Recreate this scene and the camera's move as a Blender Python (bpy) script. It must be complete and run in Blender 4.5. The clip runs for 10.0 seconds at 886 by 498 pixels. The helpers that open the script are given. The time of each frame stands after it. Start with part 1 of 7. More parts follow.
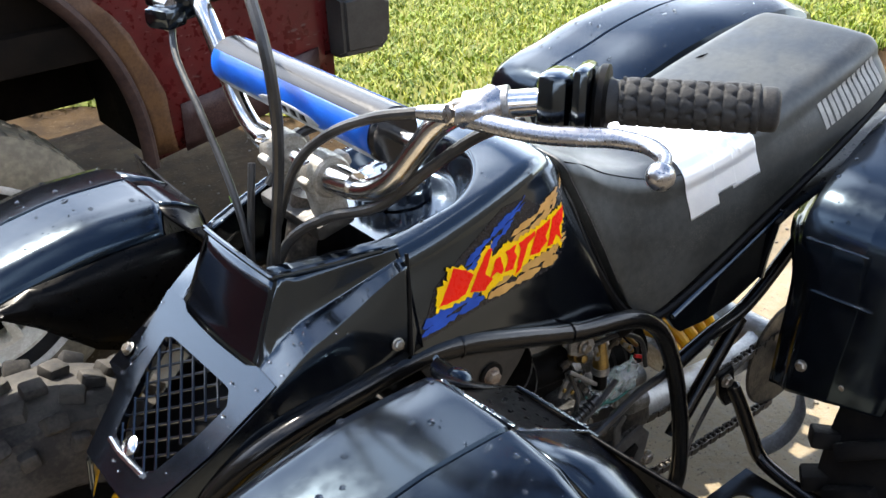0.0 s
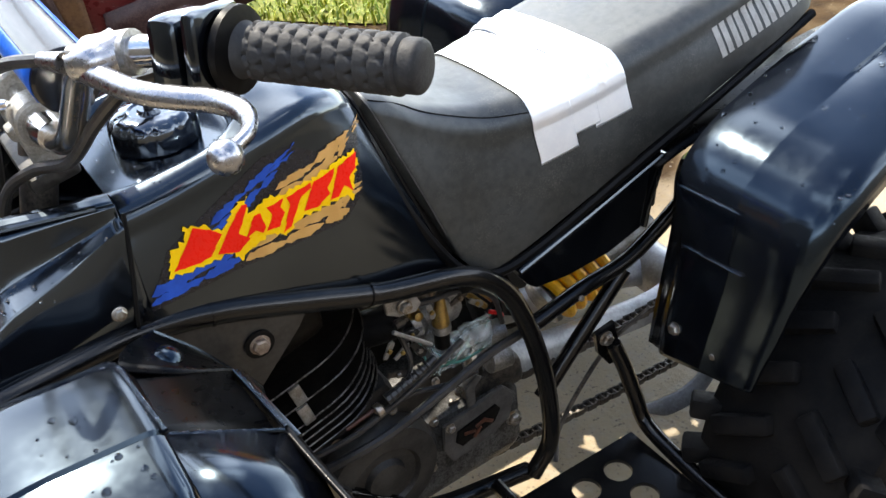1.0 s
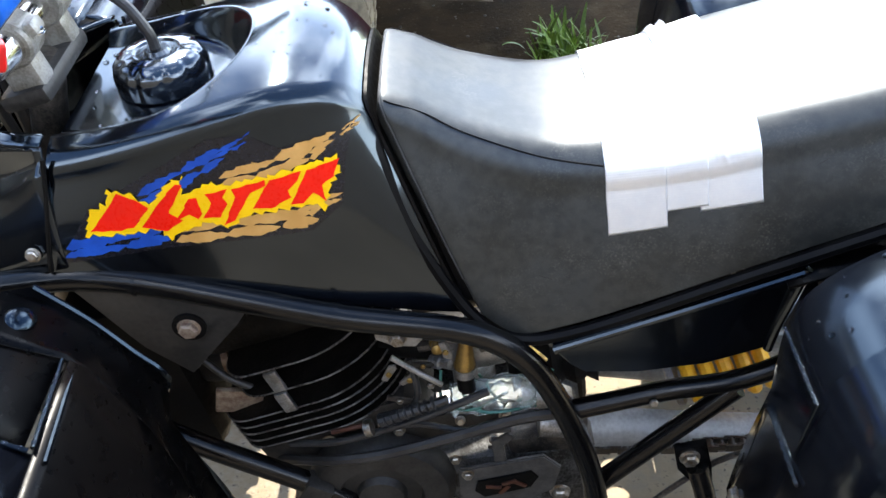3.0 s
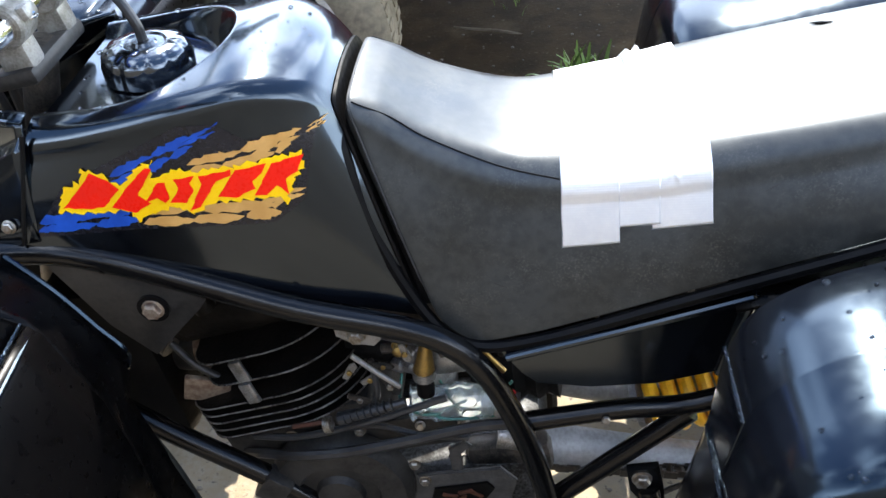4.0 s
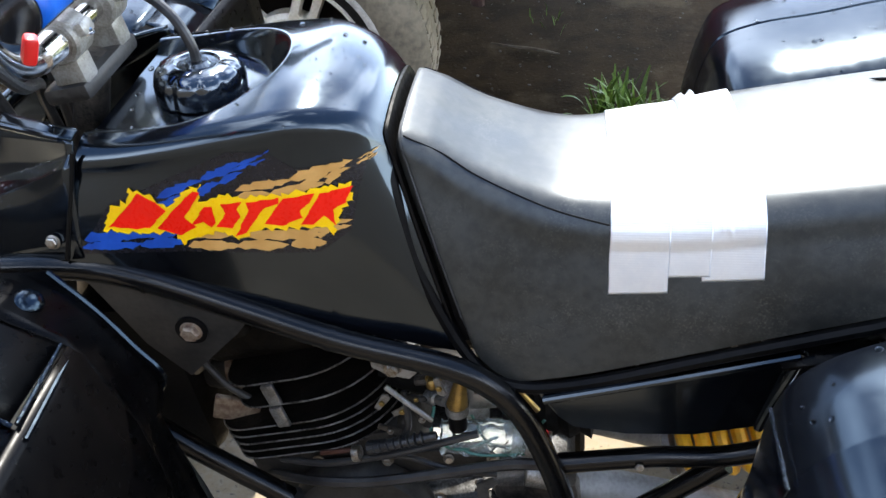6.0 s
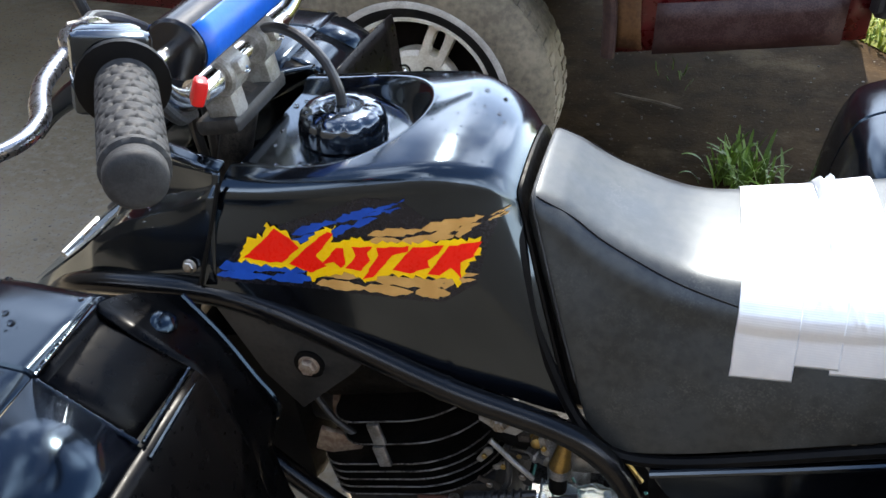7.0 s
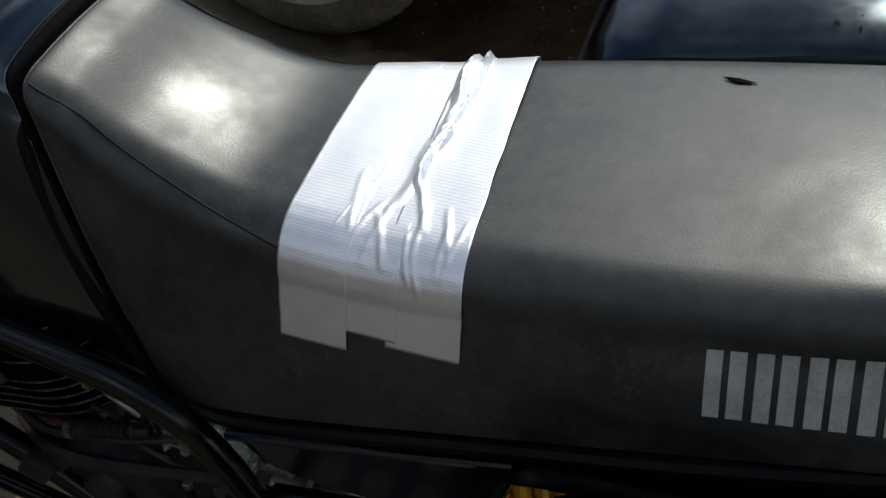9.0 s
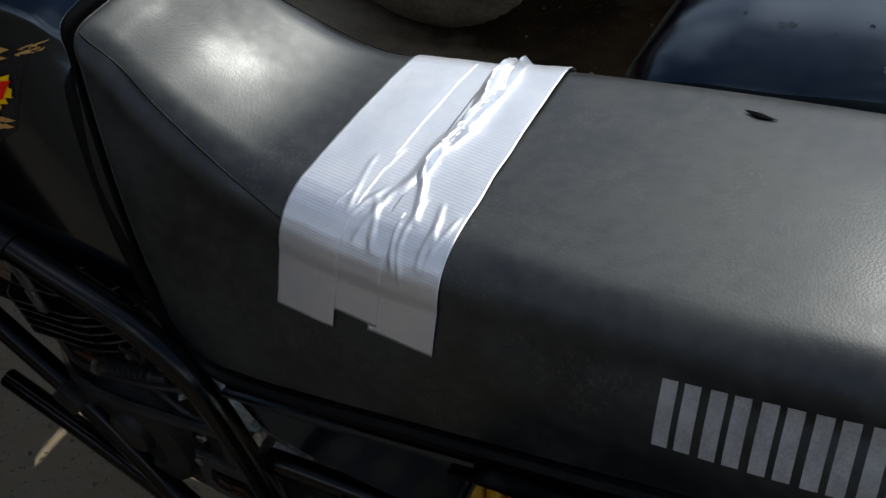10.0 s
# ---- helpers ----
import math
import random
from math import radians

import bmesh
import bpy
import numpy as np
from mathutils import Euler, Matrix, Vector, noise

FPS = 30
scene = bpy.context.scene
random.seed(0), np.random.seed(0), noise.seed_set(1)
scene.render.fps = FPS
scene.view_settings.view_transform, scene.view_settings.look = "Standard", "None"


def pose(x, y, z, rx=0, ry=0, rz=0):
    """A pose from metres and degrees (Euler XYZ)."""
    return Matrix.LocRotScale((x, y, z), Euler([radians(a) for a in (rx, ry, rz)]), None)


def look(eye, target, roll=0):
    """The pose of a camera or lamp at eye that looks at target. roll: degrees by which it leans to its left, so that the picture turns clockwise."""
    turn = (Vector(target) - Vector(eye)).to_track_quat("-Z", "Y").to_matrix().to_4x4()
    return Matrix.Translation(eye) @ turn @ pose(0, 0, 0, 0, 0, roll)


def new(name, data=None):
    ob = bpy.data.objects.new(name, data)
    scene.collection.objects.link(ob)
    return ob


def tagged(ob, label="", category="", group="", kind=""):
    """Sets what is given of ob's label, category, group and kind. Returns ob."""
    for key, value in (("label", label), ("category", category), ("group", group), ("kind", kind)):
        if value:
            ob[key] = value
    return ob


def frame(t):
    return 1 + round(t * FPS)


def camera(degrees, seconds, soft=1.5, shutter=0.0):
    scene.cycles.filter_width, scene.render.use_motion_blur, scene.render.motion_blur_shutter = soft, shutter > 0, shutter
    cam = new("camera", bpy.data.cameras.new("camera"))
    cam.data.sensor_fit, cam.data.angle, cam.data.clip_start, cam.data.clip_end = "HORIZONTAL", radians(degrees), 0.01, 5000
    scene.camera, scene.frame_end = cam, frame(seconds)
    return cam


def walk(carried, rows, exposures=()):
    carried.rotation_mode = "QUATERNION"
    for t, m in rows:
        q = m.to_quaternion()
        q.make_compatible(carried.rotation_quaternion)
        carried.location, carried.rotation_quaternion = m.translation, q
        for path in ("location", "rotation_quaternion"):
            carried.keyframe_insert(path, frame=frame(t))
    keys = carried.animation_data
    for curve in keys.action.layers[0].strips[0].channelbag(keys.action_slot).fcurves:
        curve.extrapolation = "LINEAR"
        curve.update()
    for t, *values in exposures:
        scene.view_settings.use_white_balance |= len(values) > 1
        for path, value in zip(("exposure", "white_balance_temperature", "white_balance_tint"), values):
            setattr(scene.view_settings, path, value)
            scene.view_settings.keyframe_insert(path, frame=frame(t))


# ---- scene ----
cam = camera(49.6, 10.0)
PATH = [
    (0, (-0.816, -0.815, 1.267), (0.254, 0.57, 0.297), -2.2),
    (0.5, (-0.678, -0.784, 1.26), (0.444, 0.439, 0.145), -5.1),
    (1, (-0.474, -0.889, 1.236), (0.385, 0.511, 0.095), -4.3),
    (1.5, (-0.33, -0.897, 1.224), (0.318, 0.589, 0.053), -6.1),
    (2, (-0.19, -0.802, 1.223), (0.197, 0.714, -0.022), -6.0),
    (2.2, (-0.132, -0.784, 1.226), (0.135, 0.709, -0.078), -7.7),
    (3.5, (0.105, -0.812, 1.224), (-0.114, 0.733, -0.027), -4.9),
    (4, (0.123, -0.829, 1.211), (-0.083, 0.747, -0.004), -4.7),
    (4.5, (0.112, -0.816, 1.216), (-0.091, 0.718, -0.051), -4.7),
    (5, (0.097, -0.818, 1.202), (-0.113, 0.724, -0.054), -3.3),
    (6.5, (0.093, -0.801, 1.249), (-0.2, 0.79, 0.074), -0.5),
    (7, (0.067, -0.802, 1.255), (-0.373, 0.774, 0.105), -0.5),
    (7.5, (0.13, -0.797, 1.245), (-0.199, 0.766, 0.041), -1.3),
    (8, (0.215, -0.718, 1.244), (-0.012, 0.829, -0.003), -4.1),
    (8.3, (0.274, -0.638, 1.193), (0.006, 0.923, -0.028), -2.3),
    (8.5, (0.295, -0.535, 1.227), (0.065, 0.872, -0.176), -1.6),
    (8.8, (0.344, -0.49, 1.188), (-0.001, 0.878, -0.229), -2.3),
    (9, (0.391, -0.455, 1.178), (-0.101, 0.81, -0.291), -2.4),
    (9.5, (0.476, -0.417, 1.19), (-0.323, 0.719, -0.249), -4.0),
    (10, (0.461, -0.433, 1.181), (-0.233, 0.738, -0.283), -1.1),
]
EXPOSURES = [(0, 1.30, 6850, 10), (1.0, 1.38, 7000, 10), (1.5, 1.49, 7250, 10), (2.2, 1.60, 7050, 10), (3.3, 1.66, 6400, 10), (6.3, 1.38, 6450, 10), (7.0, 1.16, 6500, 10), (7.5, 1.08, 6250, 10), (8.0, 1.0, 5800, 9), (8.5, -0.20, 5850, 7), (9.0, -0.78, 7000, 8), (9.5, -0.96, 6700, 8), (10, -0.95, 6700, 9)]
walk(cam, [(t, look(eye, target, roll)) for t, eye, target, roll in PATH], EXPOSURES)

# ---------------------------------------------------------------- light
SUN_EL, SUN_AZ = 52.0, -4.0          # degrees; azimuth from +y towards +x
world = bpy.data.worlds.new("world")
scene.world = world
world.use_nodes = True
_wn = world.node_tree.nodes
_sky = _wn.new("ShaderNodeTexSky")
_sky.sky_type = 'NISHITA'
_sky.sun_disc = False
_sky.sun_elevation = radians(SUN_EL)
_sky.sun_rotation = radians(SUN_AZ)
_sky.dust_density, _sky.ozone_density = 0.3, 2.0
# broken fair-weather cloud over the whole sky
_wl = world.node_tree.links
_wc = _wn.new("ShaderNodeTexCoord")
_cl = _wn.new("ShaderNodeTexNoise")
_cl.inputs["Scale"].default_value, _cl.inputs["Detail"].default_value, _cl.inputs["Roughness"].default_value = 2.0, 3.5, 0.5
_wl.new(_wc.outputs["Generated"], _cl.inputs["Vector"])
_cr = _wn.new("ShaderNodeMapRange")
_cr.inputs[1].default_value, _cr.inputs[2].default_value = 0.52, 0.65
_wl.new(_cl.outputs["Fac"], _cr.inputs[0])
_cm = _wn.new("ShaderNodeMix")
_cm.data_type = 'RGBA'
_ca = _wn.new("ShaderNodeMix")          # cloud: white on top of the sky behind it
_ca.data_type, _ca.blend_type = 'RGBA', 'ADD'
_ca.inputs[0].default_value = 1.0
_ca.inputs[7].default_value = (12.5, 13.0, 13.8, 1)
_wl.new(_sky.outputs[0], _ca.inputs[6])
_wl.new(_ca.outputs[2], _cm.inputs[7])
# paler and denser towards the horizon, all the way round
_ws = _wn.new("ShaderNodeSeparateXYZ")
_wl.new(_wc.outputs["Generated"], _ws.inputs[0])
_wh = _wn.new("ShaderNodeMapRange")
_wh.inputs[1].default_value, _wh.inputs[2].default_value, _wh.inputs[3].default_value, _wh.inputs[4].default_value = 0.08, 0.60, 0.80, 0.0
_wl.new(_ws.outputs["Z"], _wh.inputs[0])
_wx = _wn.new("ShaderNodeMath")
_wx.operation = 'MAXIMUM'
_wl.new(_cr.outputs[0], _wx.inputs[0])
_wl.new(_wh.outputs[0], _wx.inputs[1])
_wl.new(_wx.outputs[0], _cm.inputs[0])
_wl.new(_sky.outputs[0], _cm.inputs[6])
_wl.new(_cm.outputs[2], _wn["Background"].inputs[0])
_wn["Background"].inputs[1].default_value = 0.15
sun_data = bpy.data.lights.new("sun", 'SUN')
sun_data.energy, sun_data.angle, sun_data.color = 4.7, radians(0.53), (1.0, 0.95, 0.86)
sun = new("sun", sun_data)
_d = Vector((math.sin(radians(SUN_AZ)) * math.cos(radians(SUN_EL)), math.cos(radians(SUN_AZ)) * math.cos(radians(SUN_EL)), math.sin(radians(SUN_EL))))
sun.matrix_world = look(_d * 20, (0, 0, 0))


# ---------------------------------------------------------------- materials
def surface(name, c1, c2=None, scale=8.0, rough=0.5, rough2=None, metal=0.0, bump=0.0, bump_scale=200.0, spec=0.5,
            coat=0.0, fine=0.0, cells=False, per_object=0.0, broad=False):
    """Two colours mixed at a large and a small scale, uneven gloss and a fine relief."""
    m = bpy.data.materials.new(name)
    m.use_nodes = True
    nt = m.node_tree
    n, l = nt.nodes, nt.links
    p = n["Principled BSDF"]
    co = n.new("ShaderNodeTexCoord")
    big = n.new("ShaderNodeTexNoise")
    big.inputs["Scale"].default_value = scale
    big.inputs["Detail"].default_value = 6.0
    big.inputs["Roughness"].default_value = 0.62
    l.new(co.outputs["Object"], big.inputs["Vector"])
    small = n.new("ShaderNodeTexNoise")
    small.inputs["Scale"].default_value = scale * 11.0
    small.inputs["Detail"].default_value = 4.0
    l.new(co.outputs["Object"], small.inputs["Vector"])
    add = n.new("ShaderNodeMath")
    add.operation = 'MULTIPLY_ADD'
    add.inputs[1].default_value = fine
    l.new(small.outputs["Fac"], add.inputs[0])
    l.new(big.outputs["Fac"], add.inputs[2])
    ramp = n.new("ShaderNodeMapRange")
    ramp.inputs[1].default_value = 0.36 + fine * 0.5
    ramp.inputs[2].default_value = 0.64 + fine * 0.5
    l.new(add.outputs[0], ramp.inputs[0])
    mix = n.new("ShaderNodeMix")
    mix.data_type = 'RGBA'
    mix.inputs[6].default_value = (*c1, 1)
    mix.inputs[7].default_value = (*(c2 or c1), 1)
    l.new(ramp.outputs[0], mix.inputs[0])
    out = mix.outputs[2]
    if per_object:
        info = n.new("ShaderNodeObjectInfo")
        hsv = n.new("ShaderNodeHueSaturation")
        mr = n.new("ShaderNodeMapRange")
        mr.inputs[3].default_value, mr.inputs[4].default_value = 1 - per_object, 1 + per_object
        l.new(info.outputs["Random"], mr.inputs[0])
        l.new(mr.outputs[0], hsv.inputs["Value"])
        l.new(out, hsv.inputs["Color"])
        out = hsv.outputs[0]
    l.new(out, p.inputs["Base Color"])
    rr = n.new("ShaderNodeMapRange")
    rr.inputs[1].default_value, rr.inputs[2].default_value = 0.35, 0.65
    rr.inputs[3].default_value, rr.inputs[4].default_value = rough, rough if rough2 is None else rough2
    l.new((big if broad else small).outputs["Fac"], rr.inputs[0])
    l.new(rr.outputs[0], p.inputs["Roughness"])
    p.inputs["Metallic"].default_value = metal
    p.inputs["Specular IOR Level"].default_value = spec
    if coat:
        p.inputs["Coat Weight"].default_value = coat
        p.inputs["Coat Roughness"].default_value = 0.08
    if bump:
        b = n.new("ShaderNodeBump")
        b.inputs["Strength"].default_value = bump
        b.inputs["Distance"].default_value = 0.002
        if cells:
            tex = n.new("ShaderNodeTexVoronoi")
            tex.inputs["Scale"].default_value = bump_scale
            l.new(co.outputs["Object"], tex.inputs["Vector"])
            l.new(tex.outputs["Distance"], b.inputs["Height"])
        else:
            tex = n.new("ShaderNodeTexNoise")
            tex.inputs["Scale"].default_value = bump_scale
            tex.inputs["Detail"].default_value = 4.0
            l.new(co.outputs["Object"], tex.inputs["Vector"])
            l.new(tex.outputs["Fac"], b.inputs["Height"])
        l.new(b.outputs[0], p.inputs["Normal"])
    return m


M_PLASTIC = surface("black_plastic", (0.0015, 0.0015, 0.0022), (0.003, 0.003, 0.004), 9, 0.13, 0.17, spec=0.68, coat=0.62, bump=0.003, bump_scale=60, fine=0.4)
M_FENDER = surface("fender_plastic", (0.0012, 0.0015, 0.0026), (0.0022, 0.0027, 0.0044), 7, 0.15, 0.19, spec=0.6, bump=0.003, bump_scale=40, fine=0.4)
M_FLAP = surface("inner_fender_black", (0.0010, 0.0010, 0.0013), (0.0026, 0.0023, 0.0023), 9, 0.26, 0.36, spec=0.09, bump=0.01, bump_scale=60, fine=0.4)
M_DULL = surface("dull_black", (0.002, 0.002, 0.0025), (0.006, 0.0055, 0.005), 14, 0.35, 0.55, bump=0.05, bump_scale=150, fine=0.3, spec=0.11)
M_FRAME = surface("black_frame_paint", (0.002, 0.002, 0.0025), (0.006, 0.0055, 0.005), 20, 0.16, 0.26, bump=0.01, bump_scale=180, fine=0.3, spec=0.36)
M_SEAT = surface("worn_vinyl", (0.010, 0.0102, 0.0092), (0.028, 0.0275, 0.0238), 9, 0.33, 0.54, bump=0.028, bump_scale=600, fine=0.8, cells=True, spec=0.75, broad=True)
_n, _l = M_SEAT.node_tree.nodes, M_SEAT.node_tree.links      # pale dust caught in patches of the grain
_co, _gr, _pa = _n.new("ShaderNodeTexCoord"), _n.new("ShaderNodeTexNoise"), _n.new("ShaderNodeTexNoise")
_gm, _pm, _mu, _dm = _n.new("ShaderNodeMapRange"), _n.new("ShaderNodeMapRange"), _n.new("ShaderNodeMath"), _n.new("ShaderNodeMix")
_gr.inputs["Scale"].default_value, _gr.inputs["Detail"].default_value = 420.0, 2.0
_pa.inputs["Scale"].default_value, _pa.inputs["Detail"].default_value, _pa.inputs["Roughness"].default_value = 13.0, 5.0, 0.65
_gm.inputs[1].default_value, _gm.inputs[2].default_value = 0.50, 0.75
_pm.inputs[1].default_value, _pm.inputs[2].default_value = 0.48, 0.70
for _t, _m in ((_gr, _gm), (_pa, _pm)):
    _l.new(_co.outputs["Object"], _t.inputs["Vector"])
    _l.new(_t.outputs["Fac"], _m.inputs[0])
_mu.operation = 'MULTIPLY'
_l.new(_gm.outputs[0], _mu.inputs[0])
_l.new(_pm.outputs[0], _mu.inputs[1])
_dm.data_type = 'RGBA'
_l.new(_mu.outputs[0], _dm.inputs[0])
_l.new(_n["Principled BSDF"].inputs["Base Color"].links[0].from_socket, _dm.inputs[6])
_dm.inputs[7].default_value = (0.075, 0.071, 0.058, 1)
_l.new(_dm.outputs[2], _n["Principled BSDF"].inputs["Base Color"])
M_SEAM = surface("seat_piping", (0.02, 0.02, 0.02), (0.06, 0.06, 0.06), 60, 0.5, 0.6)
M_TAPE = surface("duct_tape", (0.84, 0.88, 0.93), (0.92, 0.95, 0.98), 30, 0.38, 0.46, metal=0.82, bump=0.006, bump_scale=1200, fine=0.2)
_n, _l = M_TAPE.node_tree.nodes, M_TAPE.node_tree.links      # fine cross ribs of the tape's cloth
_co, _sx, _ad, _wv, _sn, _bp = (_n.new("ShaderNode" + k) for k in ("TexCoord", "SeparateXYZ", "Math", "Math", "Math", "Bump"))
_l.new(_co.outputs["Object"], _sx.inputs[0])
_l.new(_sx.outputs["Y"], _ad.inputs[0])
_l.new(_sx.outputs["Z"], _ad.inputs[1])
_wv.operation, _wv.inputs[1].default_value, _sn.operation = 'MULTIPLY', 2100.0, 'SINE'
_l.new(_ad.outputs[0], _wv.inputs[0])
_l.new(_wv.outputs[0], _sn.inputs[0])
_l.new(_sn.outputs[0], _bp.inputs["Height"])
_bp.inputs["Strength"].default_value, _bp.inputs["Distance"].default_value = 0.10, 0.0002
_l.new(_n["Principled BSDF"].inputs["Normal"].links[0].from_socket, _bp.inputs["Normal"])
_l.new(_bp.outputs[0], _n["Principled BSDF"].inputs["Normal"])
M_CHROME = surface("chrome", (0.75, 0.75, 0.76), (0.60, 0.58, 0.55), 40, 0.08, 0.25, metal=1.0, fine=0.5)
M_ALU = surface("cast_aluminium", (0.42, 0.42, 0.42), (0.22, 0.21, 0.19), 45, 0.35, 0.55, metal=0.85, bump=0.2, bump_scale=300, fine=0.5)
M_CLAMP = surface("worn_clamp_casting", (0.40, 0.385, 0.35), (0.20, 0.185, 0.155), 40, 0.3, 0.5, metal=0.35, bump=0.1, bump_scale=250, fine=0.4)
M_LEVER = surface("polished_aluminium", (0.40, 0.41, 0.44), (0.33, 0.33, 0.35), 20, 0.24, 0.32, metal=1.0, fine=0.2)
M_CASE = surface("bare_crankcase", (0.13, 0.13, 0.128), (0.018, 0.016, 0.014), 34, 0.38, 0.55, metal=0.4, bump=0.2, bump_scale=260, fine=0.6)
M_GUARD = surface("worn_guard", (0.055, 0.053, 0.05), (0.11, 0.105, 0.10), 40, 0.4, 0.6, metal=0.3, bump=0.15, bump_scale=240, fine=0.5)
M_GUSSET = surface("scuffed_gusset", (0.014, 0.013, 0.012), (0.034, 0.031, 0.027), 16, 0.28, 0.45, bump=0.1, bump_scale=220, fine=0.6)
M_COVER = surface("worn_black_cover", (0.012, 0.011, 0.010), (0.045, 0.042, 0.038), 22, 0.4, 0.6, metal=0.2, bump=0.15, bump_scale=200, fine=0.6)
M_ENGINE = surface("dirty_engine_black", (0.002, 0.0018, 0.0015), (0.012, 0.0095, 0.007), 30, 0.42, 0.65, bump=0.3, bump_scale=220, fine=0.5, spec=0.14)
M_GREASE = surface("greasy_metal", (0.03, 0.027, 0.024), (0.13, 0.11, 0.09), 35, 0.3, 0.6, metal=0.5, bump=0.3, bump_scale=260, fine=0.5)
M_EDGE = surface("bare_fin_edge", (0.30, 0.28, 0.25), (0.03, 0.026, 0.022), 60, 0.3, 0.5, metal=0.7, fine=0.9)
M_BAG = surface("clear_plastic", (0.80, 0.92, 0.89), (0.95, 0.98, 0.97), 40, 0.06, 0.14, bump=0.1, bump_scale=120)
M_BAG.node_tree.nodes["Principled BSDF"].inputs["Transmission Weight"].default_value = 0.8
M_RUBBER = surface("tyre_rubber", (0.003, 0.003, 0.0035), (0.014, 0.0125, 0.011), 16, 0.6, 0.85, bump=0.25, bump_scale=180, fine=0.5, spec=0.14)
M_FRONTTYRE = surface("dusty_front_tyre", (0.034, 0.033, 0.034), (0.095, 0.088, 0.08), 16, 0.6, 0.85, bump=0.25, bump_scale=180, fine=0.5, spec=0.3)
M_GRIP = surface("grip_rubber", (0.020, 0.020, 0.021), (0.042, 0.042, 0.042), 45, 0.55, 0.7, bump=0.15, bump_scale=500, fine=0.4, spec=0.22)
M_CABLE = surface("cable_sheath", (0.015, 0.015, 0.016), (0.04, 0.04, 0.04), 30, 0.3, 0.45, bump=0.05, bump_scale=300)
M_BOLT = surface("zinc_bolt", (0.45, 0.44, 0.41), (0.20, 0.15, 0.10), 120, 0.3, 0.5, metal=0.9, fine=0.5)
M_RUSTBOLT = surface("rusty_bolt", (0.16, 0.10, 0.07), (0.34, 0.27, 0.20), 120, 0.5, 0.7, metal=0.5, fine=0.5)
M_BRASS = surface("brass", (0.45, 0.30, 0.09), (0.25, 0.17, 0.07), 70, 0.3, 0.5, metal=0.9, fine=0.4)
M_RED = surface("decal_red", (0.90, 0.014, 0.004), (0.84, 0.010, 0.003), 30, 0.25, 0.35, spec=0.25)
M_YELLOW = surface("decal_yellow", (0.95, 0.60, 0.003), (0.90, 0.52, 0.003), 30, 0.25, 0.35, spec=0.25)
M_TAN = surface("decal_tan", (0.60, 0.33, 0.10), (0.50, 0.26, 0.07), 40, 0.28, 0.4, spec=0.25)
M_BLUE = surface("decal_blue", (0.016, 0.08, 0.42), (0.010, 0.05, 0.28), 40, 0.28, 0.4, spec=0.25)
M_DECALBASE = surface("decal_black", (0.006, 0.006, 0.009), (0.009, 0.009, 0.013), 20, 0.22, 0.3)
M_LETTER = surface("worn_grey_print", (0.42, 0.41, 0.38), (0.30, 0.29, 0.27), 60, 0.5, 0.6, fine=0.6)
M_PADBLUE = surface("blue_pad_vinyl", (0.002, 0.11, 0.58), (0.002, 0.085, 0.46), 25, 0.28, 0.4, bump=0.05, bump_scale=300)
M_PADGREY = surface("silver_pad_vinyl", (0.50, 0.52, 0.54), (0.38, 0.40, 0.42), 40, 0.3, 0.42, metal=0.4)
M_CAP = surface("cap_plastic", (0.003, 0.003, 0.004), (0.008, 0.008, 0.009), 30, 0.12, 0.16, spec=1.0, coat=1.0, bump=0.004, bump_scale=200)
M_PADBLACK = surface("black_pad_vinyl", (0.004, 0.005, 0.007), (0.009, 0.009, 0.011), 40, 0.20, 0.27, bump=0.008, bump_scale=90, spec=0.4)
M_REDPLASTIC = surface("red_switch", (0.70, 0.01, 0.01), (0.6, 0.01, 0.01), 50, 0.3, 0.4)
M_SPRING = surface("yellow_spring_paint", (0.95, 0.50, 0.008), (0.80, 0.38, 0.01), 30, 0.35, 0.5, fine=0.4)
M_SWING = surface("grey_swingarm", (0.46, 0.46, 0.46), (0.30, 0.295, 0.285), 20, 0.35, 0.5, metal=0.5, fine=0.4, bump=0.1)
M_HOSE = surface("green_hose", (0.05, 0.16, 0.13), (0.10, 0.25, 0.20), 40, 0.2, 0.3)
M_GASKET = surface("orange_gasket", (0.10, 0.030, 0.012), (0.05, 0.018, 0.010), 40, 0.5, 0.6)
for _m, _tint in ((M_FENDER, (0.54, 0.77, 1.0)), (M_SEAT, (0.84, 0.93, 1.0)), (M_PLASTIC, (0.72, 0.87, 1.0)), (M_CAP, (0.8, 0.9, 1.0))):
    _m.node_tree.nodes["Principled BSDF"].inputs["Specular Tint"].default_value = (*_tint, 1)
    _m.node_tree.nodes["Principled BSDF"].inputs["Coat Tint"].default_value = (*_tint, 1)
M_WATER = bpy.data.materials.new("water")
M_WATER.use_nodes = True
_p = M_WATER.node_tree.nodes["Principled BSDF"]
_p.inputs["Roughness"].default_value = 0.02
_p.inputs["IOR"].default_value = 1.33
_p.inputs["Transmission Weight"].default_value = 1.0
M_TRUCK = surface("faded_dark_red_paint", (0.058, 0.0035, 0.004), (0.095, 0.008, 0.008), 5, 0.22, 0.42, bump=0.06, bump_scale=40, fine=0.5)
_n, _l = M_TRUCK.node_tree.nodes, M_TRUCK.node_tree.links
_p = _n["Principled BSDF"]
_co = _n.new("ShaderNodeTexCoord")
_mp = _n.new("ShaderNodeMapping")
_mp.inputs["Scale"].default_value = (1.0, 1.0, 2.6)
_mp.inputs["Rotation"].default_value = (0, radians(25), 0)
_l.new(_co.outputs["Object"], _mp.inputs["Vector"])
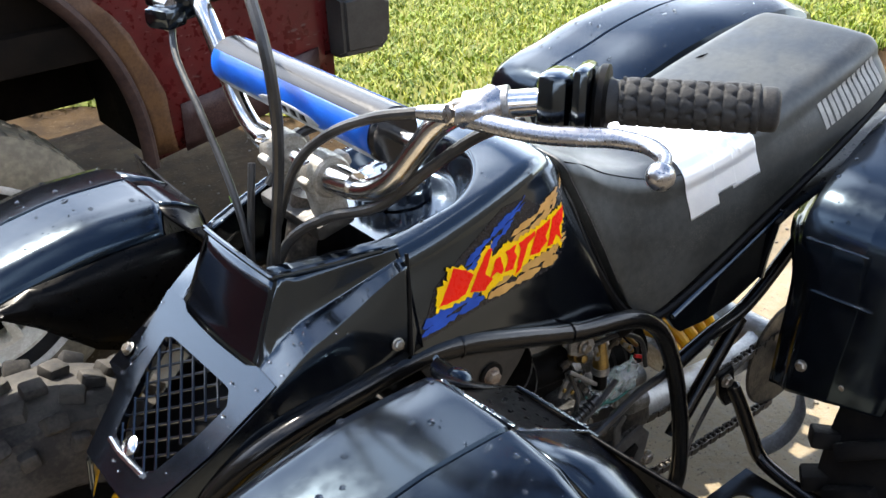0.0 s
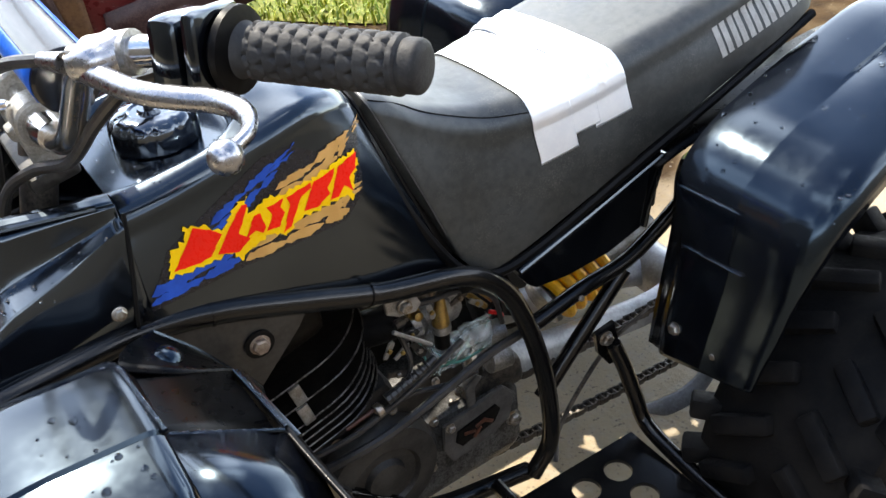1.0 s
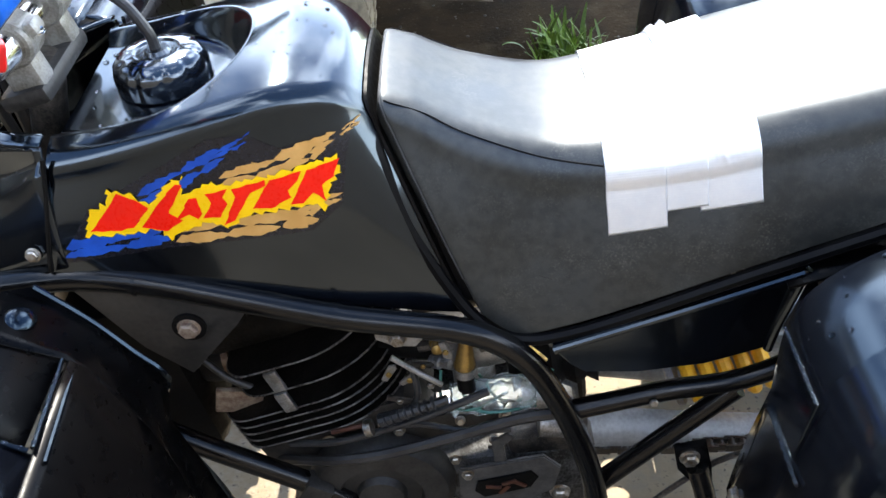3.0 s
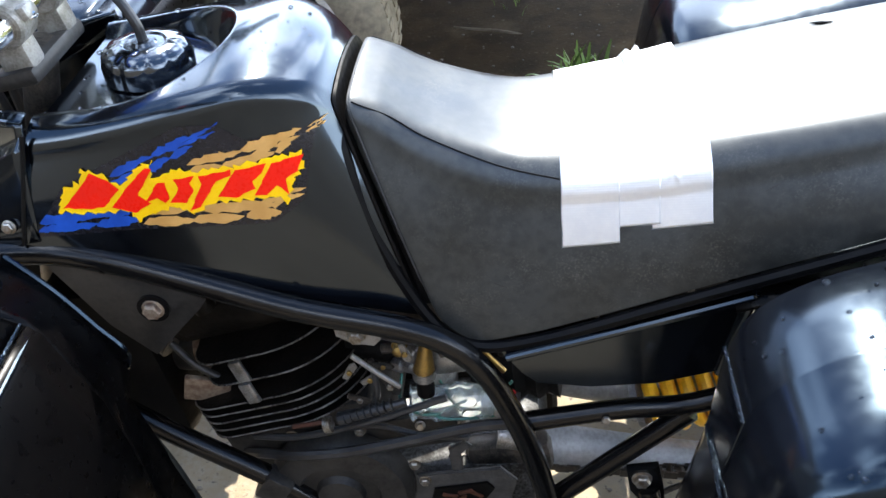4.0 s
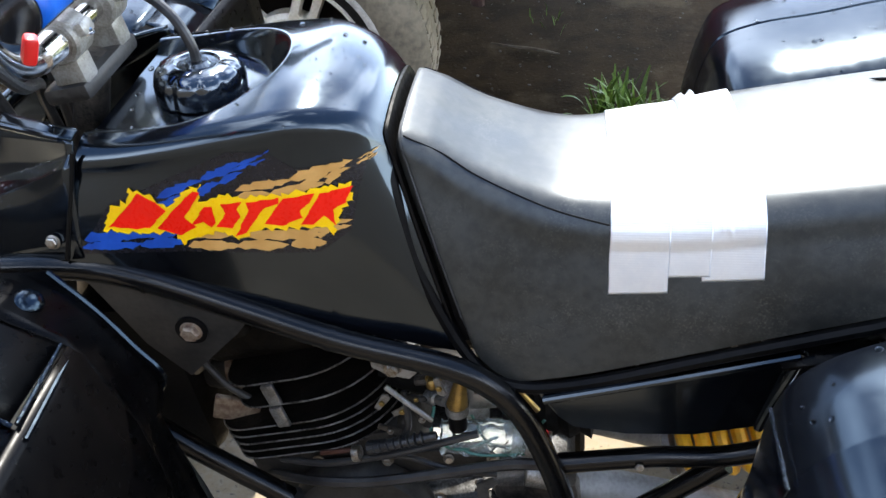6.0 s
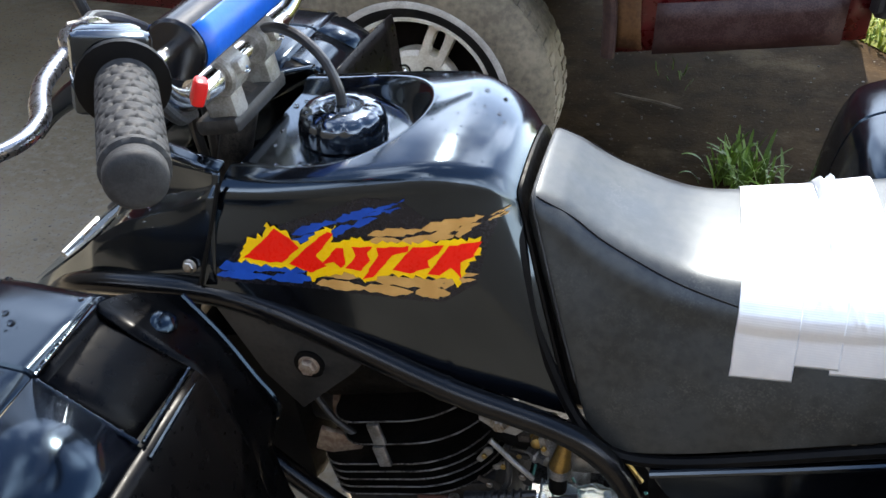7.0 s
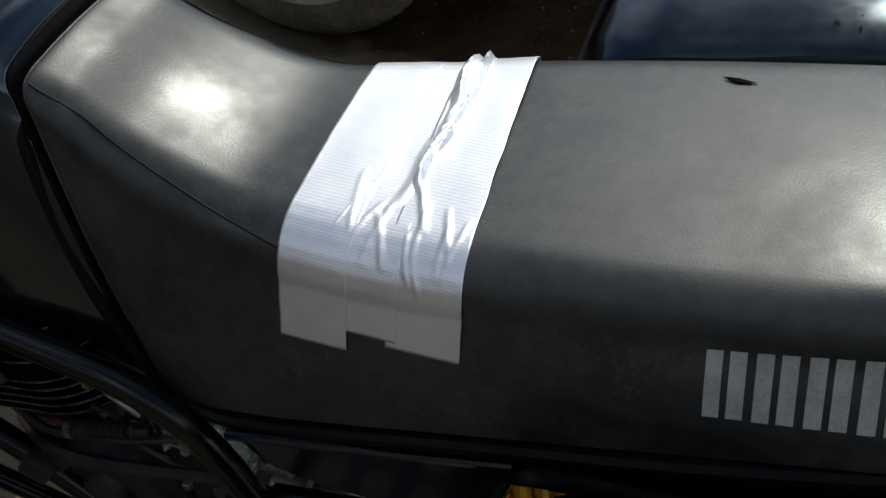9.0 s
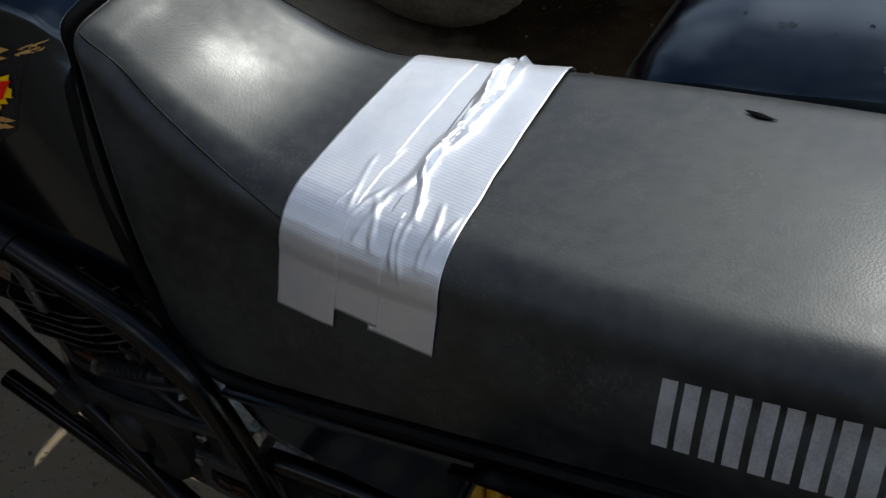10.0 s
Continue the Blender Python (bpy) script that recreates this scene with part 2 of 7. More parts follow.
_fk, _ar, _mx = _n.new("ShaderNodeTexNoise"), _n.new("ShaderNodeTexNoise"), _n.new("ShaderNodeMix")
_fk.inputs["Scale"].default_value, _fk.inputs["Detail"].default_value = 55.0, 6.0
_ar.inputs["Scale"].default_value = 4.0
_l.new(_mp.outputs[0], _fk.inputs["Vector"])
_l.new(_co.outputs["Object"], _ar.inputs["Vector"])
_r1, _r2, _mu = _n.new("ShaderNodeMapRange"), _n.new("ShaderNodeMapRange"), _n.new("ShaderNodeMath")
_r1.inputs[1].default_value, _r1.inputs[2].default_value = 0.64, 0.70
_r2.inputs[1].default_value, _r2.inputs[2].default_value = 0.50, 0.58
_mu.operation = 'MULTIPLY'
_l.new(_fk.outputs["Fac"], _r1.inputs[0])
_l.new(_ar.outputs["Fac"], _r2.inputs[0])
_l.new(_r1.outputs[0], _mu.inputs[0])
_l.new(_r2.outputs[0], _mu.inputs[1])
_mx.data_type = 'RGBA'
_l.new(_mu.outputs[0], _mx.inputs[0])
_l.new(_p.inputs["Base Color"].links[0].from_socket, _mx.inputs[6])
_mx.inputs[7].default_value = (0.14, 0.095, 0.09, 1)
_l.new(_mx.outputs[2], _p.inputs["Base Color"])
M_SILL = surface("pitted_sill", (0.022, 0.003, 0.003), (0.060, 0.030, 0.026), 26, 0.4, 0.7, bump=0.5, bump_scale=90, fine=1.4)
M_GLASS = surface("dark_tinted_glass", (0.004, 0.005, 0.006), (0.006, 0.007, 0.008), 3, 0.04, 0.06, spec=0.6)
M_PRIMER = surface("tan_filler", (0.10, 0.042, 0.010), (0.055, 0.021, 0.007), 14, 0.6, 0.8, fine=0.5)
M_RUST = surface("rusty_lip", (0.020, 0.006, 0.005), (0.055, 0.026, 0.018), 40, 0.6, 0.85, bump=0.5, bump_scale=120, fine=0.7)
# near-black brown for the truck's underside, bed, wheel housing and rim recesses
M_UNDER = surface("underbody_black", (0.0035, 0.0026, 0.002), (0.010, 0.007, 0.005), 9, 0.8, 0.95, bump=0.5, bump_scale=40, fine=0.5, spec=0.1)
M_BUMPER = surface("black_bumper_plastic", (0.015, 0.015, 0.016), (0.035, 0.034, 0.033), 12, 0.35, 0.5, bump=0.1, bump_scale=120, fine=0.4)
M_TRUCKTYRE = surface("dusty_truck_tyre", (0.13, 0.107, 0.074), (0.25, 0.208, 0.145), 7, 0.8, 0.95, bump=0.3, bump_scale=110, fine=0.6)
M_WHITEWALL = surface("scuffed_white_ring", (0.62, 0.59, 0.54), (0.40, 0.37, 0.33), 30, 0.6, 0.8, fine=0.5)
M_ALLOY = surface("alloy_wheel", (0.80, 0.75, 0.64), (0.60, 0.53, 0.42), 16, 0.32, 0.5, metal=0.2, bump=0.08, bump_scale=160, fine=0.5)
M_TUFT = surface("weed_blade", (0.085, 0.17, 0.012), (0.18, 0.27, 0.03), 30, 0.4, 0.55, fine=0.4, per_object=0.35)


# ---------------------------------------------------------------- builders
def part(name, bm, mat, parent=None, label="", sharp=35.0, smooth=True):
    me = bpy.data.meshes.new(name)
    bmesh.ops.recalc_face_normals(bm, faces=bm.faces[:])
    bm.to_mesh(me)
    bm.free()
    me.materials.append(mat)
    if smooth:
        for poly in me.polygons:
            poly.use_smooth = True
        me.set_sharp_from_angle(angle=radians(sharp))
    ob = new(name, me)
    if parent is not None:
        ob.parent = parent
    if label:
        ob["label"] = label
    return ob


def share(name, ob, m, parent=None):
    """Another object on the same mesh."""
    c = new(name, ob.data)
    c.matrix_basis = m
    if parent is not None:
        c.parent = parent
    if "label" in ob:
        c["label"] = ob["label"]
    return c


def spline(xs, ys, x):
    """Smooth curve through the knots (Hermite, flattened at extremes)."""
    xs, ys = np.asarray(xs, float), np.asarray(ys, float)
    d = np.diff(ys) / np.diff(xs)
    m = np.concatenate([[d[0]], np.where(d[:-1] * d[1:] > 0, 2 * d[:-1] * d[1:] / (d[:-1] + d[1:] + 1e-12), 0), [d[-1]]])
    x = np.clip(np.asarray(x, float), xs[0], xs[-1])
    i = np.clip(np.searchsorted(xs, x) - 1, 0, len(xs) - 2)
    h = xs[i + 1] - xs[i]
    t = (x - xs[i]) / h
    return ((2 * t**3 - 3 * t**2 + 1) * ys[i] + (t**3 - 2 * t**2 + t) * h * m[i]
            + (-2 * t**3 + 3 * t**2) * ys[i + 1] + (t**3 - t**2) * h * m[i + 1])


def path(points, steps=6):
    """Catmull-Rom through the points."""
    p = [Vector(q) for q in points]
    p = [p[0] * 2 - p[1]] + p + [p[-1] * 2 - p[-2]]
    out = []
    for i in range(1, len(p) - 2):
        for k in range(steps):
            t = k / steps
            out.append(0.5 * ((2 * p[i]) + (p[i + 1] - p[i - 1]) * t + (2 * p[i - 1] - 5 * p[i] + 4 * p[i + 1] - p[i + 2]) * t * t
                              + (3 * p[i] - p[i - 1] - 3 * p[i + 1] + p[i + 2]) * t**3))
    out.append(p[-2])
    return out


def loft(bm, rings, closed=True, cap=True):
    vs = [[bm.verts.new(q) for q in r] for r in rings]
    n = len(rings[0])
    for a, b in zip(vs, vs[1:]):
        for j in range(n if closed else n - 1):
            k = (j + 1) % n
            bm.faces.new((a[j], a[k], b[k], b[j]))
    if cap and closed:
        bm.faces.new(vs[0][::-1])
        bm.faces.new(vs[-1])
    return vs


def tube(bm, points, r, n=10, steps=6, flat=1.0):
    """A round bar along the points; r may be a list, one for each point."""
    pts = path(points, steps) if steps > 1 else [Vector(q) for q in points]
    rs = [r] * len(pts) if not isinstance(r, (list, tuple)) else list(np.interp(np.linspace(0, len(r) - 1, len(pts)), range(len(r)), r))
    tang = [(pts[min(i + 1, len(pts) - 1)] - pts[max(i - 1, 0)]).normalized() for i in range(len(pts))]
    up = tang[0].orthogonal().normalized()
    rings = []
    for q, t, rad in zip(pts, tang, rs):
        up = (up - t * up.dot(t)).normalized()
        side = t.cross(up)
        rings.append([q + (up * math.cos(a) + side * math.sin(a) * flat) * rad for a in (2 * math.pi * k / n for k in range(n))])
    loft(bm, rings)
    return bm


def bar(points, r, n=10, steps=6, flat=1.0):
    return tube(bmesh.new(), points, r, n, steps, flat)


def lathe(bm, profile, m=None, n=32, cap=True):
    """Profile rows (radius, height) turned round the local z; m places it."""
    m = m or Matrix()
    rings = [[m @ Vector((r * math.cos(2 * math.pi * k / n), r * math.sin(2 * math.pi * k / n), z)) for k in range(n)] for r, z in profile]
    loft(bm, rings, cap=cap)
    return bm


def turned(profile, m=None, n=32, cap=True):
    return lathe(bmesh.new(), profile, m, n, cap)


def block(bm, size, m=None, bevel=0.0):
    r = bmesh.ops.create_cube(bm, size=1.0)
    bmesh.ops.scale(bm, vec=size, verts=r["verts"])
    if bevel:
        es = list({e for v in r["verts"] for e in v.link_edges})
        o = bmesh.ops.bevel(bm, geom=es, offset=bevel, segments=2, affect='EDGES', profile=0.5)
        vs = list({v for f in o["faces"] for v in f.verts} | {v for v in r["verts"] if v.is_valid})
    else:
        vs = r["verts"]
    if m is not None:
        bmesh.ops.transform(bm, matrix=m, verts=vs)
    return bm


def box(size, m=None, bevel=0.0):
    return block(bmesh.new(), size, m, bevel)


def prism(bm, outline, thick, m=None, bevel=0.0):
    """A flat plate: outline in local x, y, its thickness along local z."""
    a = [bm.verts.new((x, y, -thick / 2)) for x, y in outline]
    b = [bm.verts.new((x, y, thick / 2)) for x, y in outline]
    n = len(outline)
    fs = [bm.faces.new(a[::-1]), bm.faces.new(b)] + [bm.faces.new((a[i], a[(i + 1) % n], b[(i + 1) % n], b[i])) for i in range(n)]
    vs = a + b
    if bevel:
        es = list({e for f in fs[:2] for e in f.edges})
        o = bmesh.ops.bevel(bm, geom=es, offset=bevel, segments=2, affect='EDGES')
        vs = list({v for f in o["faces"] for v in f.verts} | {v for v in vs if v.is_valid})
    if m is not None:
        bmesh.ops.transform(bm, matrix=m, verts=vs)
    return bm


SIDE = pose(0, 0, 0, 90)            # local x, y become world x, z


def plate(outline, y, thick, bevel=0.002):
    """A plate in the plane of x and z, standing at y."""
    return prism(bmesh.new(), outline, thick, Matrix.Translation((0, y, 0)) @ SIDE, bevel)


def bolt(name, place, way, r, mat, parent, label="", washer=True):
    """A hexagon head on a washer, facing along way."""
    m = Matrix.Translation(place) @ Vector(way).to_track_quat('Z', 'Y').to_matrix().to_4x4()
    bm = bmesh.new()
    if washer:
        lathe(bm, [(r * 1.22, 0), (r * 1.22, r * 0.16), (r * 1.1, r * 0.24)], m, 18)
    lathe(bm, [(r, r * 0.2), (r, r * 0.75), (r * 0.8, r * 0.95), (r * 0.35, r * 0.95)], m, 6)
    return part(name, bm, mat, parent, label)


# ---------------------------------------------------------------- the quad bike
quad = tagged(new("quad_bike"), "black four-wheeled quad bike with a taped grey vinyl seat", "quad bike")


def section(xt, zt, ws, xb, zb, wb, r, crown, bulge=0.0, n_top=12, n_arc=6, n_side=12):
    """One cross-section of a seat or tank, from its left foot over the top to its right foot."""
    half = []
    for k in range(n_top):
        y = (ws - r) * k / n_top
        half.append((y, zt + crown * (1 - (y / ws) ** 2)))
    for k in range(n_arc + 1):
        a = math.pi / 2 * k / n_arc
        half.append((ws - r + r * math.sin(a), zt - r + r * math.cos(a) + crown * (1 - (1 - r / ws) ** 2) * (1 - k / n_arc)))
    for k in range(1, n_side + 1):
        v = k / n_side
        half.append((ws + (wb - ws) * v + bulge * math.sin(math.pi * v), zt - r + (zb - zt + r) * v))
    def at(y, z):
        return Vector((xt + (xb - xt) * min(1, max(0, (zt - z) / (zt - zb))), y, z))
    return [at(-y, z) for y, z in half[:0:-1]] + [at(y, z) for y, z in half]


# --- seat
SEAT_XT = [-0.060, -0.052, -0.030, 0.02, 0.106, 0.18, 0.27, 0.40, 0.50, 0.575, 0.605]
SEAT_ZT = [0.770, 0.794, 0.787, 0.760, 0.738, 0.746, 0.764, 0.789, 0.808, 0.820, 0.803]
SEAT_WS = [0.066, 0.079, 0.084, 0.092, 0.102, 0.112, 0.119, 0.121, 0.119, 0.112, 0.098]
SEAT_XB = [0.012, 0.018, 0.032, 0.060, 0.106, 0.18, 0.27, 0.40, 0.50, 0.572, 0.598]
SEAT_ZB = [0.604, 0.590, 0.574, 0.560, 0.572, 0.600, 0.638, 0.690, 0.725, 0.748, 0.754]
SEAT_WB = [0.112, 0.124, 0.129, 0.133, 0.136, 0.139, 0.143, 0.147, 0.147, 0.138, 0.122]
SEAT_R = [0.014, 0.022, 0.028, 0.032, 0.034, 0.034, 0.032, 0.030, 0.030, 0.026, 0.016]


def seat_ring(s):
    f = lambda a: float(spline(range(len(a)), a, s))
    return section(f(SEAT_XT), f(SEAT_ZT), f(SEAT_WS), f(SEAT_XB), f(SEAT_ZB), f(SEAT_WB), f(SEAT_R), 0.006, 0.004)


seat_bm = bmesh.new()
loft(seat_bm, [seat_ring(s) for s in np.linspace(0, 10, 81)])
from mathutils.bvhtree import BVHTree
bmesh.ops.recalc_face_normals(seat_bm, faces=seat_bm.faces[:])
seat_bm.normal_update()
SEAT_TREE = BVHTree.FromBMesh(seat_bm)
seat = part("seat", seat_bm, M_SEAT, quad, "worn grey-black vinyl seat with a grained surface", 50)


def seat_s(x):
    return float(np.interp(x, SEAT_XT, range(len(SEAT_XT))))


# stitched seam round the top edge of the seat
for sgn in (-1, 1):
    pts = []
    for x, y, z in [(-0.050, 0.066, 0.790), (-0.042, 0.069, 0.790), (-0.015, 0.070, 0.778), (0.014, 0.075, 0.761), (0.052, 0.081, 0.745), (0.091, 0.088, 0.733), (0.138, 0.099, 0.728), (0.165, 0.106, 0.728)]:
        hit, nrm, _, _ = SEAT_TREE.find_nearest(Vector((x, sgn * y, z)))
        pts.append(hit + nrm * (0.0002 if nrm.z > 0 else -0.0002))
    part("stitching", bar(pts, 0.0009, 6, 8), M_DULL, seat, "dark stitched seam")
front_ring = seat_ring(0.85)
part("piping", bar([q for q in front_ring[2:-2:2]], 0.0011, 6, 2), M_SEAM, seat, "front edge piping")


def over_seat(x, z_left, z_right):
    """The seat's cross-section at x, cut off at the given heights on both flanks, with lengths along it."""
    ring = seat_ring(seat_s(x))
    pts = []
    for a, b in zip(ring, ring[1:]):
        lim = z_left if (a.y + b.y) < 0 else z_right
        if a.z < lim and b.z < lim:
            continue
        if a.z < lim:
            pts.append(a.lerp(b, (lim - a.z) / (b.z - a.z)))
        elif not pts:
            pts.append(a)
        if b.z < lim:
            pts.append(a.lerp(b, (lim - a.z) / (b.z - a.z)))
        else:
            pts.append(b)
    return pts, np.concatenate([[0], np.cumsum([(b - a).length for a, b in zip(pts, pts[1:])])])


def tape(x_left, x_right, width, z_left, z_right, lift, folds, seed, label):
    """A strip of tape laid over the seat from flank to flank; folds: u, w of both ends, height, half width."""
    nx, nw = 36, 150
    grid = []
    for i in range(nx + 1):
        row = []
        u = i / nx
        pts, L = over_seat((x_left + x_right) / 2 + width * u, z_left + 0.010 * u, z_right)
        for j in range(nw + 1):
            w = j / nw
            x = x_left + (x_right - x_left) * w + width * u + 0.0006 * noise.noise(Vector((w * 14, seed, u)))
            k = float(np.interp(w * L[-1], L, range(len(pts))))
            k = min(k, len(pts) - 1.001)
            a, b = pts[int(k)], pts[int(k) + 1]
            q = a.lerp(b, k - int(k))
            t = (b - a).normalized()
            d = lift + 0.0003 + 0.00015 * noise.noise(Vector((u * 3, w * 9, seed)))
            for u0, w0, u1, w1, high, half in folds:
                f = (w - w0) / (w1 - w0)
                if -0.08 < f < 1.08:
                    mid = u0 + (u1 - u0) * f + 0.09 * noise.noise(Vector((w * 8, u0 * 9, seed)))
                    g = max(0.0, 1 - abs((u - mid) / half)) ** 0.9
                    d += high * g * min(1, max(0, (f + 0.08) / 0.2)) * min(1, max(0, (1.08 - f) / 0.2)) * (0.8 + 0.5 * noise.noise(Vector((w * 10, u * 3, seed + 4))))
            d = lift + (d - lift) * min(1.0, max(0.12, (0.90 - w) / 0.18))
            row.append(Vector((x, q.y - t.z * max(d, 0.0006), q.z + t.y * max(d, 0.0006))))
        grid.append(row)
    bm = bmesh.new()
    loft(bm, grid, closed=False)
    ob = part("tape_strip", bm, M_TAPE, quad, label, 60)
    so = ob.modifiers.new("thickness", 'SOLIDIFY')
    so.thickness, so.offset = 0.0002, 0
    return ob


FOLD_A = [(0.30, 0.20, 0.60, 0.30, 0.0012, 0.05), (0.80, 0.16, 0.55, 0.27, 0.0014, 0.05), (0.10, 0.22, 0.25, 0.31, 0.0010, 0.04), (0.75, 0.30, 0.90, 0.55, 0.0020, 0.10), (0.55, 0.16, 0.70, 0.30, 0.0012, 0.06), (0.35, 0.34, 0.45, 0.42, 0.0008, 0.04)]
FOLD_B = [(0.20, 0.99, 0.34, 0.66, 0.0085, 0.06), (0.34, 0.66, 0.20, 0.44, 0.0070, 0.05), (0.10, 0.92, 0.30, 0.84, 0.0040, 0.05), (0.55, 0.30, 0.80, 0.20, 0.0013, 0.05), (0.20, 0.24, 0.35, 0.14, 0.0012, 0.05), (0.88, 0.27, 0.78, 0.15, 0.0010, 0.04), (0.02, 0.97, 0.16, 0.62, 0.0095, 0.12), (0.16, 0.62, 0.10, 0.36, 0.0085, 0.09), (0.42, 0.93, 0.22, 0.70, 0.0050, 0.08), (0.26, 0.97, 0.18, 0.80, 0.0040, 0.05), (0.30, 0.72, 0.36, 0.50, 0.0022, 0.05),
          (0.10, 0.36, 0.40, 0.24, 0.0022, 0.06), (0.30, 0.30, 0.45, 0.12, 0.0013, 0.05), (0.70, 0.97, 0.45, 0.90, 0.0018, 0.06), (0.62, 0.26, 0.70, 0.16, 0.0010, 0.05)]
tape(0.170, 0.160, 0.058, 0.686, 0.690, 0.0016, FOLD_A, 3.0, "silver duct tape strip, short at the side")
tape(0.1412, 0.1325, 0.0520, 0.666, 0.685, 0.0019, [(0.9, 0.25, 0.75, 0.40, 0.0008, 0.05)], 1.0, "silver duct tape strip laid flat over the seat")
tape(0.221, 0.1975, 0.052, 0.690, 0.690, 0.0022, FOLD_B, 5.0, "wrinkled silver duct tape strip")


def side_cut(outline, z_steps=0.008, x_steps=0.012):
    """A flat outline in x and z, cut into small faces."""
    bm = bmesh.new()
    bm.faces.new([bm.verts.new((x, 0, z)) for x, z in outline])
    xs, zs = [x for x, z in outline], [z for x, z in outline]
    for lo, hi, step, way in ((min(xs), max(xs), x_steps, (1, 0, 0)), (min(zs), max(zs), z_steps, (0, 0, 1))):
        k = lo + step
        while k < hi:
            bmesh.ops.bisect_plane(bm, geom=bm.verts[:] + bm.edges[:] + bm.faces[:], plane_co=(k * way[0], 0, k * way[2]), plane_no=way)
            k += step
    bmesh.ops.triangulate(bm, faces=bm.faces[:])
    return bm


def stick(name, outline, tree, lift, mat, parent, label=""):
    """Lay a flat sticker, drawn in x and z, on the left flank of a body."""
    bm = side_cut(outline)
    for v in bm.verts:
        hit, nrm, _, _ = tree.ray_cast(Vector((v.co.x, -1.0, v.co.z)), Vector((0, 1, 0)))
        if hit is None:
            hit, nrm, _, _ = tree.find_nearest(Vector((v.co.x, -0.12, v.co.z)))
        n2 = Vector((nrm.x, nrm.y, nrm.z))
        if n2.y > 0:
            n2 = -n2
        v.co = hit + n2 * lift
    return part(name, bm, mat, parent, label, 80)


# pale printed blocks where the maker's name stands on the flank
for k in range(6):
    x0 = 0.410 + 0.0252 * k
    z0 = 0.7262 + 0.0064 * k
    sl = 0.006
    for a, b in ((0.0, 0.0085), (0.0120, 0.0205)):
        stick("print_bar", [(x0 + sl + a, z0 + 0.27 * a), (x0 + sl + b, z0 + 0.27 * b), (x0 + b, z0 + 0.0355 + 0.25 * b), (x0 + a, z0 + 0.0355 + 0.25 * a)], SEAT_TREE, 0.0008, M_LETTER, seat,
              "pale grey printed bar")
# light scuffs on the lower flank
rnd = random.Random(77)
for k in range(14):
    x0, z0 = rnd.uniform(0.05, 0.36), 0.0
    z0 = float(np.interp(x0, SEAT_XB, SEAT_ZB)) + rnd.uniform(0.012, 0.075)
    dx, dz = rnd.uniform(0.004, 0.020), rnd.uniform(-0.008, 0.010)
    stick("scuff", [(x0, z0), (x0 + dx, z0 + dz), (x0 + dx * 0.95, z0 + dz + 0.0007), (x0 + 0.0005, z0 + 0.0005)], SEAT_TREE, 0.0006, M_SEAM, seat)
# small tear in the top of the seat
bm = bmesh.new()
for w in (-1, 1):
    tube(bm, [(0.384, 0.078 + 0.0005 * w, 0.7910), (0.394, 0.0745 + 0.0010 * w, 0.7928), (0.406, 0.0725 + 0.0008 * w, 0.7945)], [0.0001, 0.0013, 0.0001], 6, 4)
part("tear", bm, M_DULL, seat, "small dark tear in the vinyl")

# --- tank cover
TANK = dict(xt=[-0.068, -0.082, -0.105, -0.14, -0.19, -0.25, -0.30, -0.335],
            zt=[0.795, 0.810, 0.822, 0.828, 0.821, 0.809, 0.800, 0.796],
            ws=[0.074, 0.083, 0.096, 0.110, 0.120, 0.126, 0.129, 0.130],
            xb=[0.004, -0.02, -0.06, -0.12, -0.19, -0.26, -0.315, -0.354],
            zb=[0.584, 0.591, 0.603, 0.622, 0.645, 0.669, 0.688, 0.700],
            wb=[0.122, 0.126, 0.131, 0.138, 0.145, 0.151, 0.155, 0.157],
            r=[0.016, 0.016, 0.017, 0.018, 0.019, 0.020, 0.020, 0.020],
            crown=[0.012, 0.012, 0.011, 0.012, 0.015, 0.018, 0.020, 0.020])
CAP = Vector((-0.258, -0.004, 0.794))


def tank_ring(s):
    f = lambda k: float(spline(range(8), TANK[k], s))
    ring = section(f("xt"), f("zt"), f("ws"), f("xb"), f("zb"), f("wb"), f("r"), f("crown"), 0.004, 64, 8, 16)
    out = []
    for q in ring:
        dx = (q.x - CAP.x) / 0.086 if q.x > CAP.x else 0.0
        d = math.hypot(dx, (q.y - CAP.y) / 0.094)
        if d < 1.12 and q.z > 0.78:
            t = min(1.0, max(0.0, (1.06 - d) / 0.26))
            t = t * t * (3 - 2 * t)
            q = Vector((q.x, q.y, q.z * (1 - t) + 0.795 * t))
        out.append(q)
    return out


bm = bmesh.new()
loft(bm, [tank_ring(s) for s in np.linspace(0, 7, 211)])
bmesh.ops.recalc_face_normals(bm, faces=bm.faces[:])
bm.normal_update()
TANK_TREE = BVHTree.FromBMesh(bm)
tank = part("tank_cover", bm, M_PLASTIC, quad, "glossy black plastic tank cover with wet drops", 40)

bm = bmesh.new()
loft(bm, [[q + Vector((d, 0, 0)) for q in tank_ring(0)] for d in (0.0012, 0.0040)])
part("tank_seal", bm, M_DULL, quad, "dull black rubber behind the tank cover")

